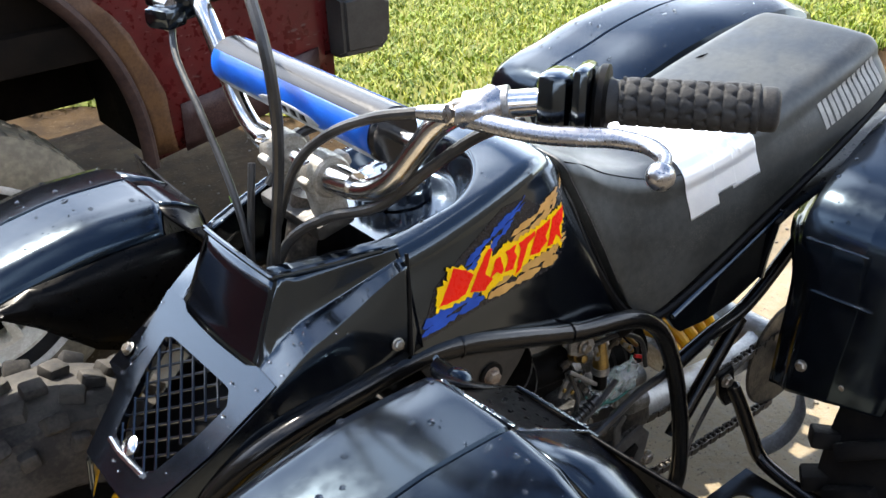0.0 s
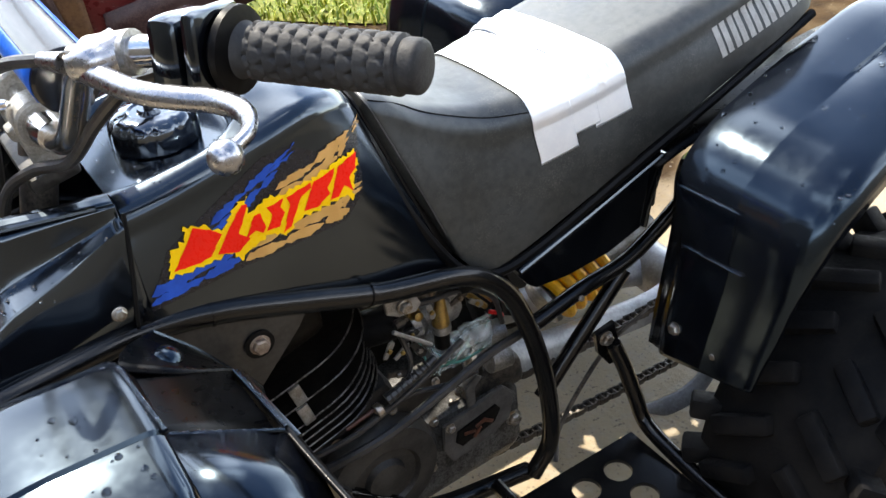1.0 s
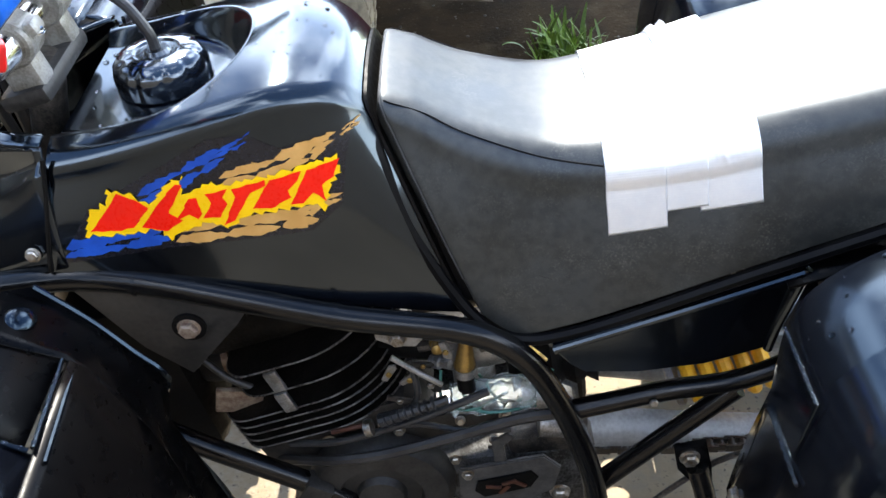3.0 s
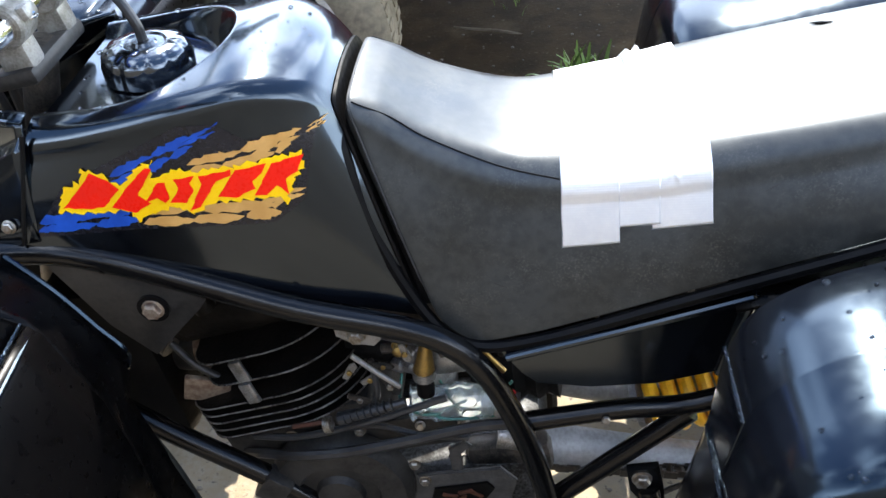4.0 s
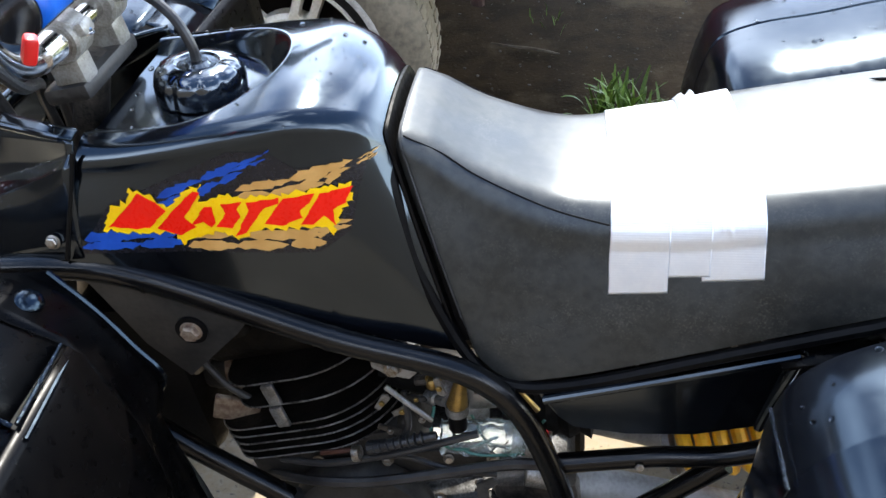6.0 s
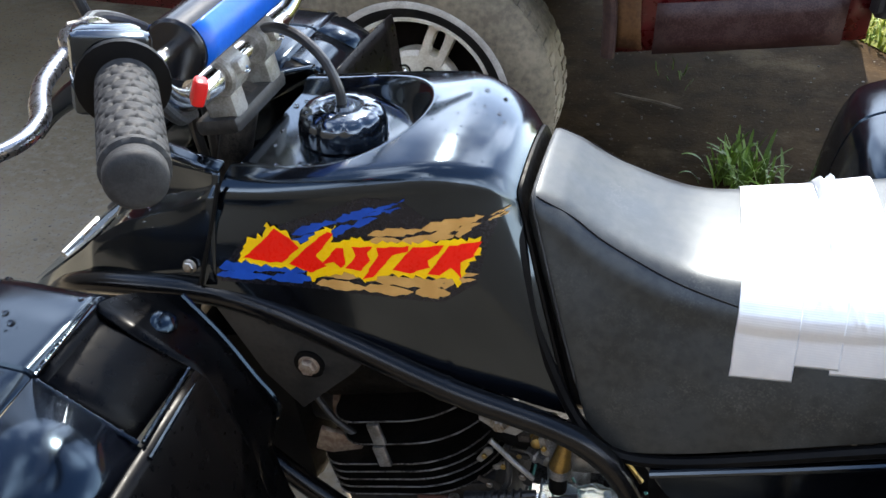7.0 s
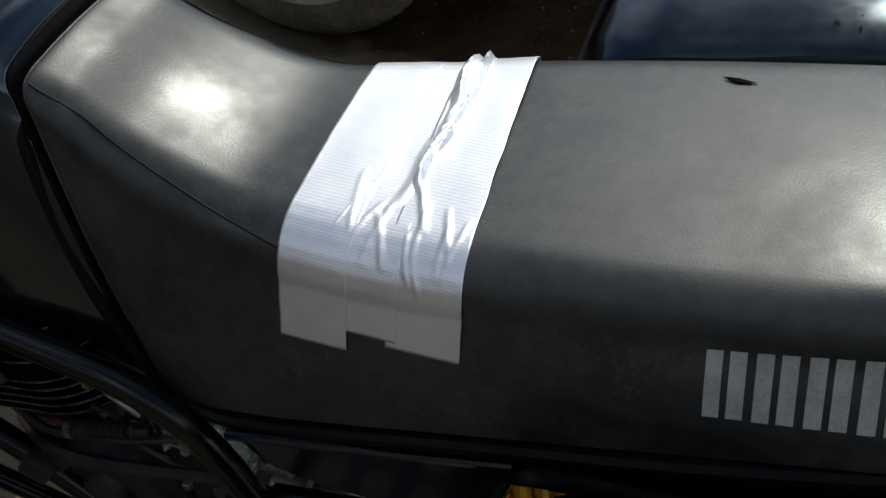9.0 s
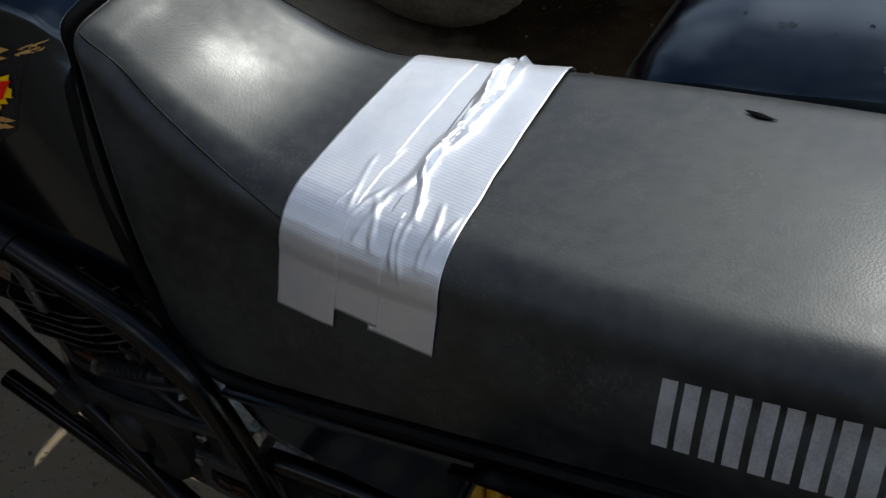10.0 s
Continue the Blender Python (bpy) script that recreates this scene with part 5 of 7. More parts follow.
for x, y, z, rx, s in ((-0.075, -0.112, 0.452, 20, 0.9), (-0.062, -0.105, 0.476, -35, 0.8), (-0.040, -0.108, 0.470, 60, 1.0), (-0.046, -0.104, 0.495, 10, 0.7), (0.028, -0.100, 0.512, -20, 0.9), (0.050, -0.104, 0.496, 40, 0.8), (-0.020, -0.110, 0.520, 75, 0.8), (-0.082, -0.110, 0.492, -60, 0.8)):
    part("linkage_lever", plate([(-0.016 * s, -0.004 * s), (0.012 * s, -0.006 * s), (0.017 * s, 0.0), (0.012 * s, 0.006 * s), (-0.016 * s, 0.004 * s)], 0.0, 0.003, 0.0008), (M_GREASE, M_COVER, M_ALU)[int(s * 10) % 3], carb).matrix_basis = pose(x, y, z, 0, rx, 0)
    bolt("lever_bolt", (x, y - 0.0015, z), (0, -1, 0), 0.0042 * s, M_BOLT if s > 0.85 else M_BRASS, carb, washer=False)
for k, pts in enumerate(([(-0.10, -0.104, 0.395), (-0.06, -0.112, 0.410), (-0.01, -0.118, 0.402), (0.04, -0.112, 0.392)], [(-0.06, -0.100, 0.54), (-0.02, -0.108, 0.535), (0.03, -0.104, 0.525), (0.07, -0.110, 0.50), (0.085, -0.11, 0.45)], [(-0.075, -0.10, 0.40), (-0.070, -0.11, 0.43), (-0.055, -0.112, 0.46), (-0.06, -0.10, 0.50)])):
    part("vent_hose", bar(pts, 0.0036, 8), M_CABLE, engine, "thin black vent hose")
part("guard_arm", plate([(0.020, 0.332), (0.034, 0.334), (0.030, 0.372), (0.044, 0.384), (0.036, 0.392), (0.018, 0.378)], -0.116, 0.004, 0.001), M_GUARD, engine, "worn guard stay")
part("chain_case", box((0.10, 0.03, 0.05), pose(0.085, -0.075, 0.325, 0, -8, 0), 0.01), M_GREASE, engine)
part("exhaust_pipe", bar([(-0.25, 0.0, 0.44), (-0.33, 0.05, 0.42), (-0.37, 0.12, 0.38), (-0.28, 0.17, 0.34), (0.0, 0.17, 0.36), (0.3, 0.17, 0.42)], [0.022, 0.03, 0.04, 0.045, 0.035, 0.03], 14), M_GREASE, engine, "dull metal exhaust pipe")
part("head_stay", bar([(-0.290, -0.078, 0.505), (-0.262, -0.088, 0.478), (-0.235, -0.092, 0.462)], 0.0042, 10, 3), M_COVER, engine, "dull head stay rod")
part("stay_ring", bar([(-0.296, -0.074, 0.500), (-0.288, -0.078, 0.496)], 0.014, 20, 1), M_GREASE, engine, "dull clamp ring")
part("heat_shield", box((0.052, 0.008, 0.034), pose(-0.258, -0.084, 0.436, 0, 14, 8), 0.002), M_RUSTBOLT, engine, "tan flaking bracket beside the cylinder")
part("air_box", box((0.17, 0.16, 0.10), pose(0.19, 0.0, 0.56, 0, -18, 0), 0.02), M_DULL, quad, "black plastic air box")
for k in range(4):
    part("bellows_rib", turned([(0.034, 0), (0.038, 0.004), (0.034, 0.008)], Matrix.Translation((0.035 + 0.011 * k, -0.04, 0.485 + 0.004 * k)) @ pose(0, 0, 0, 0, 75, 0), 20), M_RUBBER, engine)

# --- chain, swing arm, shock
chain = new("chain")
chain.parent = quad
chain["label"] = "greasy drive chain"
def chain_link(wide):
    bm = bmesh.new()
    for w in (-1, 1):
        block(bm, (0.0165, 0.002, 0.0105), Matrix.Translation((0, w * wide, 0)))
    lathe(bm, [(0.0045, -wide - 0.001), (0.0045, wide + 0.001)], pose(0, 0, 0, 90), 8)
    return part("chain_link", bm, M_GREASE, chain)


LINKS = [chain_link(0.0065), chain_link(0.0045)]
for run, (p0, p1) in enumerate((((0.02, 0.322), (0.50, 0.312)), ((0.02, 0.190), (0.50, 0.156)))):
    n = 38
    for k in range(n):
        t = k / n
        m = pose(p0[0] + (p1[0] - p0[0]) * t, -0.075, p0[1] + (p1[1] - p0[1]) * t - 0.012 * math.sin(math.pi * t) * (0.5 if run else 1.6), 0, 5, 0)
        if run == 0 and k < 2:
            LINKS[k].matrix_basis = m
        else:
            share("chain_link", LINKS[k % 2], m, chain)
part("swing_arm", bar([(0.10, -0.06, 0.33), (0.25, -0.055, 0.30), (0.42, -0.05, 0.275), (0.52, -0.03, 0.262)], [0.026, 0.024, 0.024, 0.03], 12, 5, 0.6), M_SWING, quad, "grey steel swing arm")
part("swing_arm", bar([(0.10, 0.06, 0.33), (0.25, 0.055, 0.30), (0.42, 0.05, 0.275), (0.52, 0.03, 0.262)], [0.026, 0.024, 0.024, 0.03], 12, 5, 0.6), M_SWING, quad, "grey steel swing arm")
part("axle_carrier", bar([(0.51, -0.07, 0.258), (0.51, 0.07, 0.258)], 0.042, 20, 2), M_SWING, quad)
part("rear_axle", bar([(0.51, -0.42, 0.258), (0.51, 0.42, 0.258)], 0.016, 14, 2), M_GREASE, quad)
part("sprocket", turned([(0.10, -0.003), (0.104, 0), (0.10, 0.003), (0.04, 0.003)], Matrix.Translation((0.51, -0.075, 0.258)) @ pose(0, 0, 0, 90), 48), M_GREASE, quad)
part("sprocket_strap", bar([(0.300, -0.165, 0.212), (0.335, -0.172, 0.200), (0.385, -0.176, 0.202), (0.425, -0.172, 0.222), (0.440, -0.160, 0.245)], [0.006, 0.014, 0.014, 0.012, 0.007], 10, 5, 0.45), M_SWING, quad, "curved grey sprocket guard strap")
part("brake_rod", bar([(0.13, -0.165, 0.21), (0.17, -0.13, 0.235), (0.27, -0.11, 0.31), (0.36, -0.10, 0.33)], 0.0035, 8), M_GREASE, quad)
shock = new("rear_shock")
shock.parent = quad
shock["label"] = "rear shock absorber with a yellow coil spring"
S0, S1 = Vector((0.252, 0.0, 0.342)), Vector((0.352, 0.0, 0.372))
pts = []
ax = (S1 - S0).normalized()
e1 = Vector((0, 1, 0))
e2 = ax.cross(e1)
for k in range(5 * 16 + 1):
    a = 2 * math.pi * k / 16
    pts.append(S0.lerp(S1, k / (5 * 16)) + (e1 * math.cos(a) + e2 * math.sin(a)) * 0.036)
part("coil_spring", bar(pts, 0.0092, 10, 1), M_SPRING, shock, "yellow coil spring")
part("damper", bar([S0 - ax * 0.005, S1 + ax * 0.10], 0.022, 16, 1), M_ALU, shock)
part("spring_seat", turned([(0.020, -0.012), (0.036, -0.008), (0.038, 0.0), (0.030, 0.004)], Matrix.Translation(S0 - ax * 0.008) @ pose(0, 0, 0, 0, 70, 0), 28), M_ALU, shock, "pale spring seat")


# --- wheels
def knobby(name, centre, r, width, rim_r, front):
    wheel = new(name)
    wheel.parent = quad
    wheel["label"] = "black knobbly tyre on a dark rim"
    m = Matrix.Translation(centre) @ pose(0, 0, 0, 90)
    w = width / 2
    part("tyre", turned([(rim_r, -w * 0.86), (rim_r + 0.02, -w * 0.96), (r * 0.80, -w), (r * 0.92, -w * 0.92), (r * 0.955, -w * 0.7), (r * 0.965, 0), (r * 0.955, w * 0.7), (r * 0.92, w * 0.92), (r * 0.80, w), (rim_r + 0.02, w * 0.96), (rim_r, w * 0.86)], m, 56, False), (M_FRONTTYRE if front else M_RUBBER), wheel)
    bm = bmesh.new()
    n = 21 if not front else 19
    rnd = random.Random(5)
    rows = [(-0.86, 0.5, -14), (-0.42, 0.0, 22), (0.0, 0.5, 0), (0.42, 0.0, -22), (0.86, 0.5, 14), (-1.03, 0.1, 0), (1.03, 0.1, 0)] if front else [(-0.90, 0.5, 8), (-0.42, 0.30, 33), (0.42, 0.80, -33), (0.90, 0.0, -8)]
    for row, (v, off, tw) in enumerate(rows):
        for k in range(n):
            a = 2 * math.pi * (k + off) / n
            rad = r * (0.968 if abs(v) < 0.8 else 0.925 if abs(v) < 1 else 0.82)
            sz = (0.026, 0.026, 0.018) if abs(v) > 1 else (0.036, 0.032, 0.024) if front else ((0.026, 0.082, 0.028) if abs(v) < 0.8 else (0.030, 0.050, 0.034))
            mm = m @ Matrix.Rotation(a, 4, 'Z') @ Matrix.Translation((rad, 0, v * w)) @ pose(0, 0, 0, 0, (40 if abs(v) < 1 else 84) * (1 if v > 0.8 else -1 if v < -0.8 else 0), 0) @ pose(0, 0, 0, tw, 0, 0)
            block(bm, (sz[2], sz[0] * rnd.uniform(0.92, 1.05), sz[1] * rnd.uniform(0.92, 1.05)), mm, 0.005)
    part("tread", bm, (M_FRONTTYRE if front else M_RUBBER), wheel)
    part("rim", turned([(rim_r + 0.004, -w * 0.88), (rim_r - 0.01, -w * 0.8), (rim_r - 0.02, -w * 0.3), (0.045, -w * 0.2), (0.03, -w * 0.3), (0.03, w * 0.3), (0.045, w * 0.2), (rim_r - 0.02, w * 0.3), (rim_r - 0.01, w * 0.8), (rim_r + 0.004, w * 0.88)], m, 40, False), M_DULL, wheel)
    return wheel


for sgn in (-1, 1):
    knobby("rear_wheel", (0.51, sgn * 0.405, 0.258), 0.258, 0.24, 0.118, False)
    knobby("front_wheel", (-0.635, sgn * 0.375, 0.238), 0.250, 0.180, 0.122, True)
    part("front_axle_arm", bar([(-0.40, sgn * 0.10, 0.33), (-0.56, sgn * 0.24, 0.285), (-0.635, sgn * 0.33, 0.255)], 0.014, 10), M_FRAME, quad)
    part("front_axle_arm", bar([(-0.62, sgn * 0.09, 0.33), (-0.63, sgn * 0.24, 0.285), (-0.635, sgn * 0.33, 0.255)], 0.014, 10), M_FRAME, quad)
    part("front_shock", bar([(-0.50, sgn * 0.15, 0.50), (-0.57, sgn * 0.26, 0.31)], 0.024, 14, 2), M_SPRING, quad, "yellow front spring")

# --- handlebar
bars = new("handlebar")
bars.parent = quad
bars["label"] = "chrome handlebar with a blue padded crossbar"
BAR_L = [(-0.365, 0.0, 0.868), (-0.365, -0.07, 0.868), (-0.362, -0.11, 0.872), (-0.358, -0.150, 0.895), (-0.353, -0.185, 0.935), (-0.349, -0.215, 0.968), (-0.340, -0.250, 0.988), (-0.305, -0.290, 0.995), (-0.268, -0.330, 0.997), (-0.200, -0.434, 1.000)]
for sgn in (-1, 1):
    part("bar_half", bar([(x, y * -sgn if sgn > 0 else y, z) for x, y, z in BAR_L], 0.0112, 16), M_CHROME, bars)
part("crossbar", bar([(-0.347, -0.190, 0.936), (-0.347, 0.190, 0.936)], 0.007, 12, 2), M_CHROME, bars)
PAD = Matrix.Translation((-0.347, 0.014, 0.934)) @ pose(0, 0, 0, 90, 0, 0)


def pad_arc(a0, a1, r, y0, y1, n=20, ny=14):
    rows = []
    for j in range(ny + 1):
        y = y0 + (y1 - y0) * j / ny
        rows.append([Vector((-0.347 + r * math.cos(radians(a0 + (a1 - a0) * k / n)), y, 0.934 + r * math.sin(radians(a0 + (a1 - a0) * k / n)))) for k in range(n + 1)])
    return rows


part("bar_pad", turned([(0.012, -0.158), (0.025, -0.158), (0.0275, -0.155), (0.0275, 0.155), (0.025, 0.158), (0.012, 0.158)], PAD, 36), M_PADBLACK, bars, "round black and blue bar pad")
sheet("blue_band", pad_arc(140, 206, 0.0281, -0.138, 0.168), M_PADBLUE, bars, "blue printed band", 0.0006)
sheet("blue_band", pad_arc(-30, 52, 0.0281, -0.138, 0.168), M_PADBLUE, bars, "blue printed band", 0.0006)
sheet("silver_band", pad_arc(206, 250, 0.0282, -0.136, 0.164), M_PADGREY, bars, "silver printed band", 0.0006)
# pale oval badge with plain dark bars
rows = []
for j in range(13):
    t = j / 12
    hw = 16 * math.sqrt(max(0.0, 1 - (2 * t - 1) ** 2)) + 0.5
    y = -0.055 + 0.12 * t
    rows.append([Vector((-0.347 + 0.0286 * math.cos(radians(198 + hw * k)), y, 0.934 + 0.0286 * math.sin(radians(198 + hw * k)))) for k in (-1, -0.5, 0, 0.5, 1)])
sheet("oval_badge", rows, M_PADGREY, bars, "pale oval badge", 0.0005)
for k in range(4):
    y = -0.03 + 0.018 * k
    rows = [[Vector((-0.347 + 0.0290 * math.cos(radians(198 + a)), y + w, 0.934 + 0.0290 * math.sin(radians(198 + a)))) for a in (-8, 0, 8)] for w in (0, 0.011)]
    sheet("badge_bar", rows, M_DULL, bars, "plain dark bar", 0.0004)
# clamps and steering stem
for sgn in (-1, 1):
    part("bar_clamp", turned([(0.012, -0.017), (0.020, -0.017), (0.0225, -0.014), (0.0225, 0.014), (0.020, 0.017), (0.012, 0.017)], Matrix.Translation((-0.365, sgn * 0.040, 0.868)) @ pose(0, 0, 0, 90), 28), M_CLAMP, bars, "worn cast handlebar clamp")
    part("clamp_foot", box((0.034, 0.028, 0.044), pose(-0.366, sgn * 0.040, 0.842, 0, -12, 0), 0.006), M_CLAMP, bars)
    part("clamp_ear", box((0.058, 0.022, 0.014), pose(-0.365, sgn * 0.040, 0.870, 0, -20, 0), 0.004), M_CLAMP, bars)
    for d in (-0.024, 0.024):
        bolt("clamp_bolt", (-0.365 + d, sgn * 0.040, 0.879 - d * 0.3), (0, 0, 1), 0.006, M_CHROME, bars)
    part("bar_sleeve", bar([(-0.365, sgn * 0.058, 0.868), (-0.364, sgn * 0.075, 0.869), (-0.363, sgn * 0.094, 0.8705)], [0.0165, 0.0160, 0.0140], 18, 2), M_CHROME, bars)
part("top_yoke", box((0.048, 0.12, 0.018), pose(-0.368, 0, 0.816, 0, -12, 0), 0.006), M_COVER, bars)
part("steering_stem", bar([(-0.365, 0, 0.83), (-0.40, 0, 0.70), (-0.45, 0, 0.50)], 0.018, 16, 2), M_GREASE, bars)


def grip_bm(p0, p1, rr=0.0165):
    """A rubber grip with a raised scale pattern, an inner flange and a domed end."""
    a, b = Vector(p0), Vector(p1)
    ax = (b - a).normalized()
    u = ax.orthogonal().normalized()
    v = ax.cross(u)
    L = (b - a).length
    bm = bmesh.new()
    nl, n = 110, 80
    rings = []
    for i in range(nl + 1):
        t = i / nl
        base = rr
        if t < 0.03:
            base = rr + 0.0055
        elif t < 0.10:
            base = rr + 0.0055 * (1 - (t - 0.03) / 0.07) ** 2
        elif t > 0.97:
            base = rr * 1.02 * math.sqrt(max(0.35, 1 - ((t - 0.97) / 0.03) ** 2 * 0.6))
        elif t > 0.90:
            base = rr * 1.04
        ring = []
        for k in range(n):
            th = 2 * math.pi * k / n
            d = 0.0
            if 0.12 < t < 0.89:
                g = (t * L / 0.0105) 
                h = th / (2 * math.pi) * 10
                row = math.floor(g)
                hx = (h + 0.5 * (row % 2)) % 1 - 0.5
                gy = g - row
                d = 0.0027 * min(1.0, 3.2 * max(0.0, 0.62 - (abs(hx) * 1.35) ** 2 * (0.4 + gy) - (gy - 0.45) ** 2 * 1.6))
            ring.append(a + ax * (t * L) + (u * math.cos(th) + v * math.sin(th)) * (base + d))
        rings.append(ring)
    loft(bm, rings)
    return bm


for sgn in (-1, 1):
    m = 1 if sgn < 0 else -1
    gp = lambda x, y, z: (x, y * m, z)
    part("grip", grip_bm(gp(-0.272, -0.323, 0.997), gp(-0.198, -0.437, 1.0)), M_GRIP, bars, "grey-black rubber grip with a scaled pattern", 60)
# left switch block, perch and clutch lever
SW = Matrix.Translation((-0.291, -0.300, 0.997)) @ Matrix.Rotation(radians(33), 4, 'Z')
part("switch_block", box((0.046, 0.026, 0.050), SW @ pose(-0.006, 0.004, 0, 0, 8, 0), 0.008), M_PLASTIC, bars, "dark grey switch housing")
part("switch_block", box((0.050, 0.014, 0.056), SW @ pose(-0.004, -0.018, 0.002, 0, 8, 0), 0.006), M_PLASTIC, bars)
part("switch_flange", turned([(0.016, -0.006), (0.026, -0.005), (0.029, -0.002), (0.029, 0.003), (0.020, 0.005)], SW @ Matrix.Translation((0.002, -0.032, 0)) @ pose(0, 0, 0, 90), 28), M_DULL, bars)
part("kill_switch", box((0.010, 0.014, 0.020), pose(-0.262, -0.256, 0.960, 0, 20, 33), 0.003), M_REDPLASTIC, bars, "red switch button")
part("lever_perch", bar([(-0.330, -0.262, 0.992), (-0.346, -0.262, 0.990), (-0.358, -0.250, 0.986)], [0.017, 0.014, 0.011], 14), M_LEVER, bars, "polished lever perch")
part("perch_clamp", bar([(-0.345, -0.244, 0.986), (-0.322, -0.272, 0.993)], 0.0155, 18, 1), M_ALU, bars)
lever = part("clutch_lever", bar([(-0.356, -0.249, 0.985), (-0.348, -0.285, 0.985), (-0.338, -0.318, 0.985), (-0.322, -0.345, 0.986), (-0.306, -0.368, 0.987), (-0.300, -0.395, 0.988), (-0.308, -0.418, 0.988), (-0.324, -0.430, 0.986)], [0.0092, 0.0084, 0.0080, 0.0082, 0.0080, 0.0068, 0.0060, 0.0062], 14, 6, 0.75), M_LEVER, bars, "polished curved clutch lever with a ball end")
bm = bmesh.new()
bmesh.ops.create_uvsphere(bm, u_segments=24, v_segments=16, radius=0.0105, matrix=Matrix.Translation((-0.329, -0.433, 0.985)))
part("lever_ball", bm, M_LEVER, lever)
bolt("pivot_bolt", (-0.356, -0.249, 0.992), (0, 0, 1), 0.007, M_BOLT, lever)
part("adjuster", bar([(-0.362, -0.240, 0.986), (-0.372, -0.215, 0.983)], [0.008, 0.006], 12, 1), M_LEVER, bars)
# right hand brake and throttle
part("brake_perch", box((0.05, 0.07, 0.040), pose(-0.352, 0.285, 0.988, 10, 0, 20), 0.010), M_PLASTIC, bars, "black brake reservoir and perch")
part("brake_perch", box((0.036, 0.04, 0.026), pose(-0.380, 0.262, 0.972, 0, 0, 20), 0.008), M_PLASTIC, bars)
part("reservoir_cap", box((0.044, 0.052, 0.008), pose(-0.352, 0.285, 1.011, 10, 0, 20), 0.003), M_BOLT, bars)
part("brake_lever", bar([(-0.375, 0.255, 0.985), (-0.372, 0.30, 0.985), (-0.345, 0.36, 0.987), (-0.315, 0.43, 0.986)], 0.008, 12), M_LEVER, bars)
part("throttle_box", turned([(0.020, -0.02), (0.024, -0.018), (0.024, 0.018), (0.02, 0.02)], Matrix.Translation((-0.29, 0.295, 0.995)) @ pose(0, 0, 0, 70, 0, 30), 24), M_DULL, bars)
part("cable_ferrule", turned([(0.012, 0), (0.012, 0.004), (0.007, 0.006), (0.007, 0.018)], Matrix.Translation((-0.374, 0.262, 0.972)) @ pose(0, 0, 0, 180, 20, 0), 18), M_CHROME, bars)
for name, pts, r, lab in (("brake_cable", [(-0.376, 0.258, 0.965), (-0.395, 0.215, 0.935), (-0.41, 0.13, 0.885), (-0.42, 0.06, 0.82), (-0.425, 0.03, 0.74), (-0.43, 0.02, 0.62)], 0.0042, "grey steel brake cable"),
                          ("throttle_cable", [(-0.30, 0.25, 0.99), (-0.36, 0.16, 1.08), (-0.41, 0.02, 1.11), (-0.445, -0.09, 1.055), (-0.452, -0.118, 1.0), (-0.448, -0.105, 0.93), (-0.440, -0.06, 0.82), (-0.435, -0.03, 0.72), (-0.43, -0.02, 0.62)], 0.0055, "grey throttle cable"),
                          ("clutch_wire", [(-0.372, -0.215, 0.983), (-0.39, -0.175, 0.972), (-0.40, -0.12, 0.945), (-0.402, -0.06, 0.900), (-0.405, -0.02, 0.84), (-0.415, 0.01, 0.75), (-0.42, 0.02, 0.62)], 0.0050, "black clutch cable"),
                          ("switch_wire", [(-0.305, -0.275, 0.975), (-0.325, -0.235, 0.955), (-0.345, -0.190, 0.915), (-0.362, -0.130, 0.862), (-0.385, -0.07, 0.835), (-0.41, -0.03, 0.80), (-0.425, 0.01, 0.72)], 0.0055, "black switch wire"),
                          ("choke_cable", [(-0.40, 0.05, 0.86), (-0.415, 0.04, 0.80), (-0.425, 0.045, 0.70)], 0.004, "thin black cable")):
    part(name, bar(pts, r, 10), M_CABLE, bars, lab)

# --- water drops on the wet plastics, each on one of a few shared meshes
DROP_MESH = []
for k in range(6):
    rnd = random.Random(400 + k)
    bm = bmesh.new()
    rings = []
    for r, z in ((1.0, -0.15), (0.97, 0.28), (0.80, 0.58), (0.48, 0.80), (0.12, 0.88)):
        rings.append([Vector((r * (1 + 0.12 * math.cos(2 * a + k)) * math.cos(a) * (1 + 0.06 * k % 3 * 0.5), r * (1 + 0.10 * math.sin(3 * a + k)) * math.sin(a), z)) for a in (2 * math.pi * i / 12 for i in range(12))])
    loft(bm, rings)
    bmesh.ops.recalc_face_normals(bm, faces=bm.faces[:])
    me = bpy.data.meshes.new("water_drop")
    bm.to_mesh(me)
    bm.free()
    me.materials.append(M_WATER)
    for poly in me.polygons:
        poly.use_smooth = True
    DROP_MESH.append(me)


def drops(tree, count, region, seed, parent, rmin=0.0010, rmax=0.0031):
    rnd = random.Random(seed)
    for _ in range(count):
        x, y = rnd.uniform(region[0], region[1]), rnd.uniform(region[2], region[3])
        hit, nrm, _, _ = tree.ray_cast(Vector((x, y, 2)), Vector((0, 0, -1)))
        if hit is None or abs(nrm.z) < 0.30:
            continue
        r = rmin + (rmax - rmin) * rnd.random() ** 2.2
        if nrm.z < 0:
            nrm = -nrm
        m = Matrix.Translation(hit + nrm * 0.0016 * (parent is not tank)) @ nrm.to_track_quat('Z', 'Y').to_matrix().to_4x4() @ Matrix.Rotation(rnd.uniform(0, 6.28), 4, 'Z') @ Matrix.Scale(r, 4)
        ob = new("water_drop", rnd.choice(DROP_MESH))
        ob.parent = parent
        ob.matrix_basis = m


def tree_of(rows):
    b = bmesh.new()
    loft(b, rows, closed=False)
    b.normal_update()
    return BVHTree.FromBMesh(b)


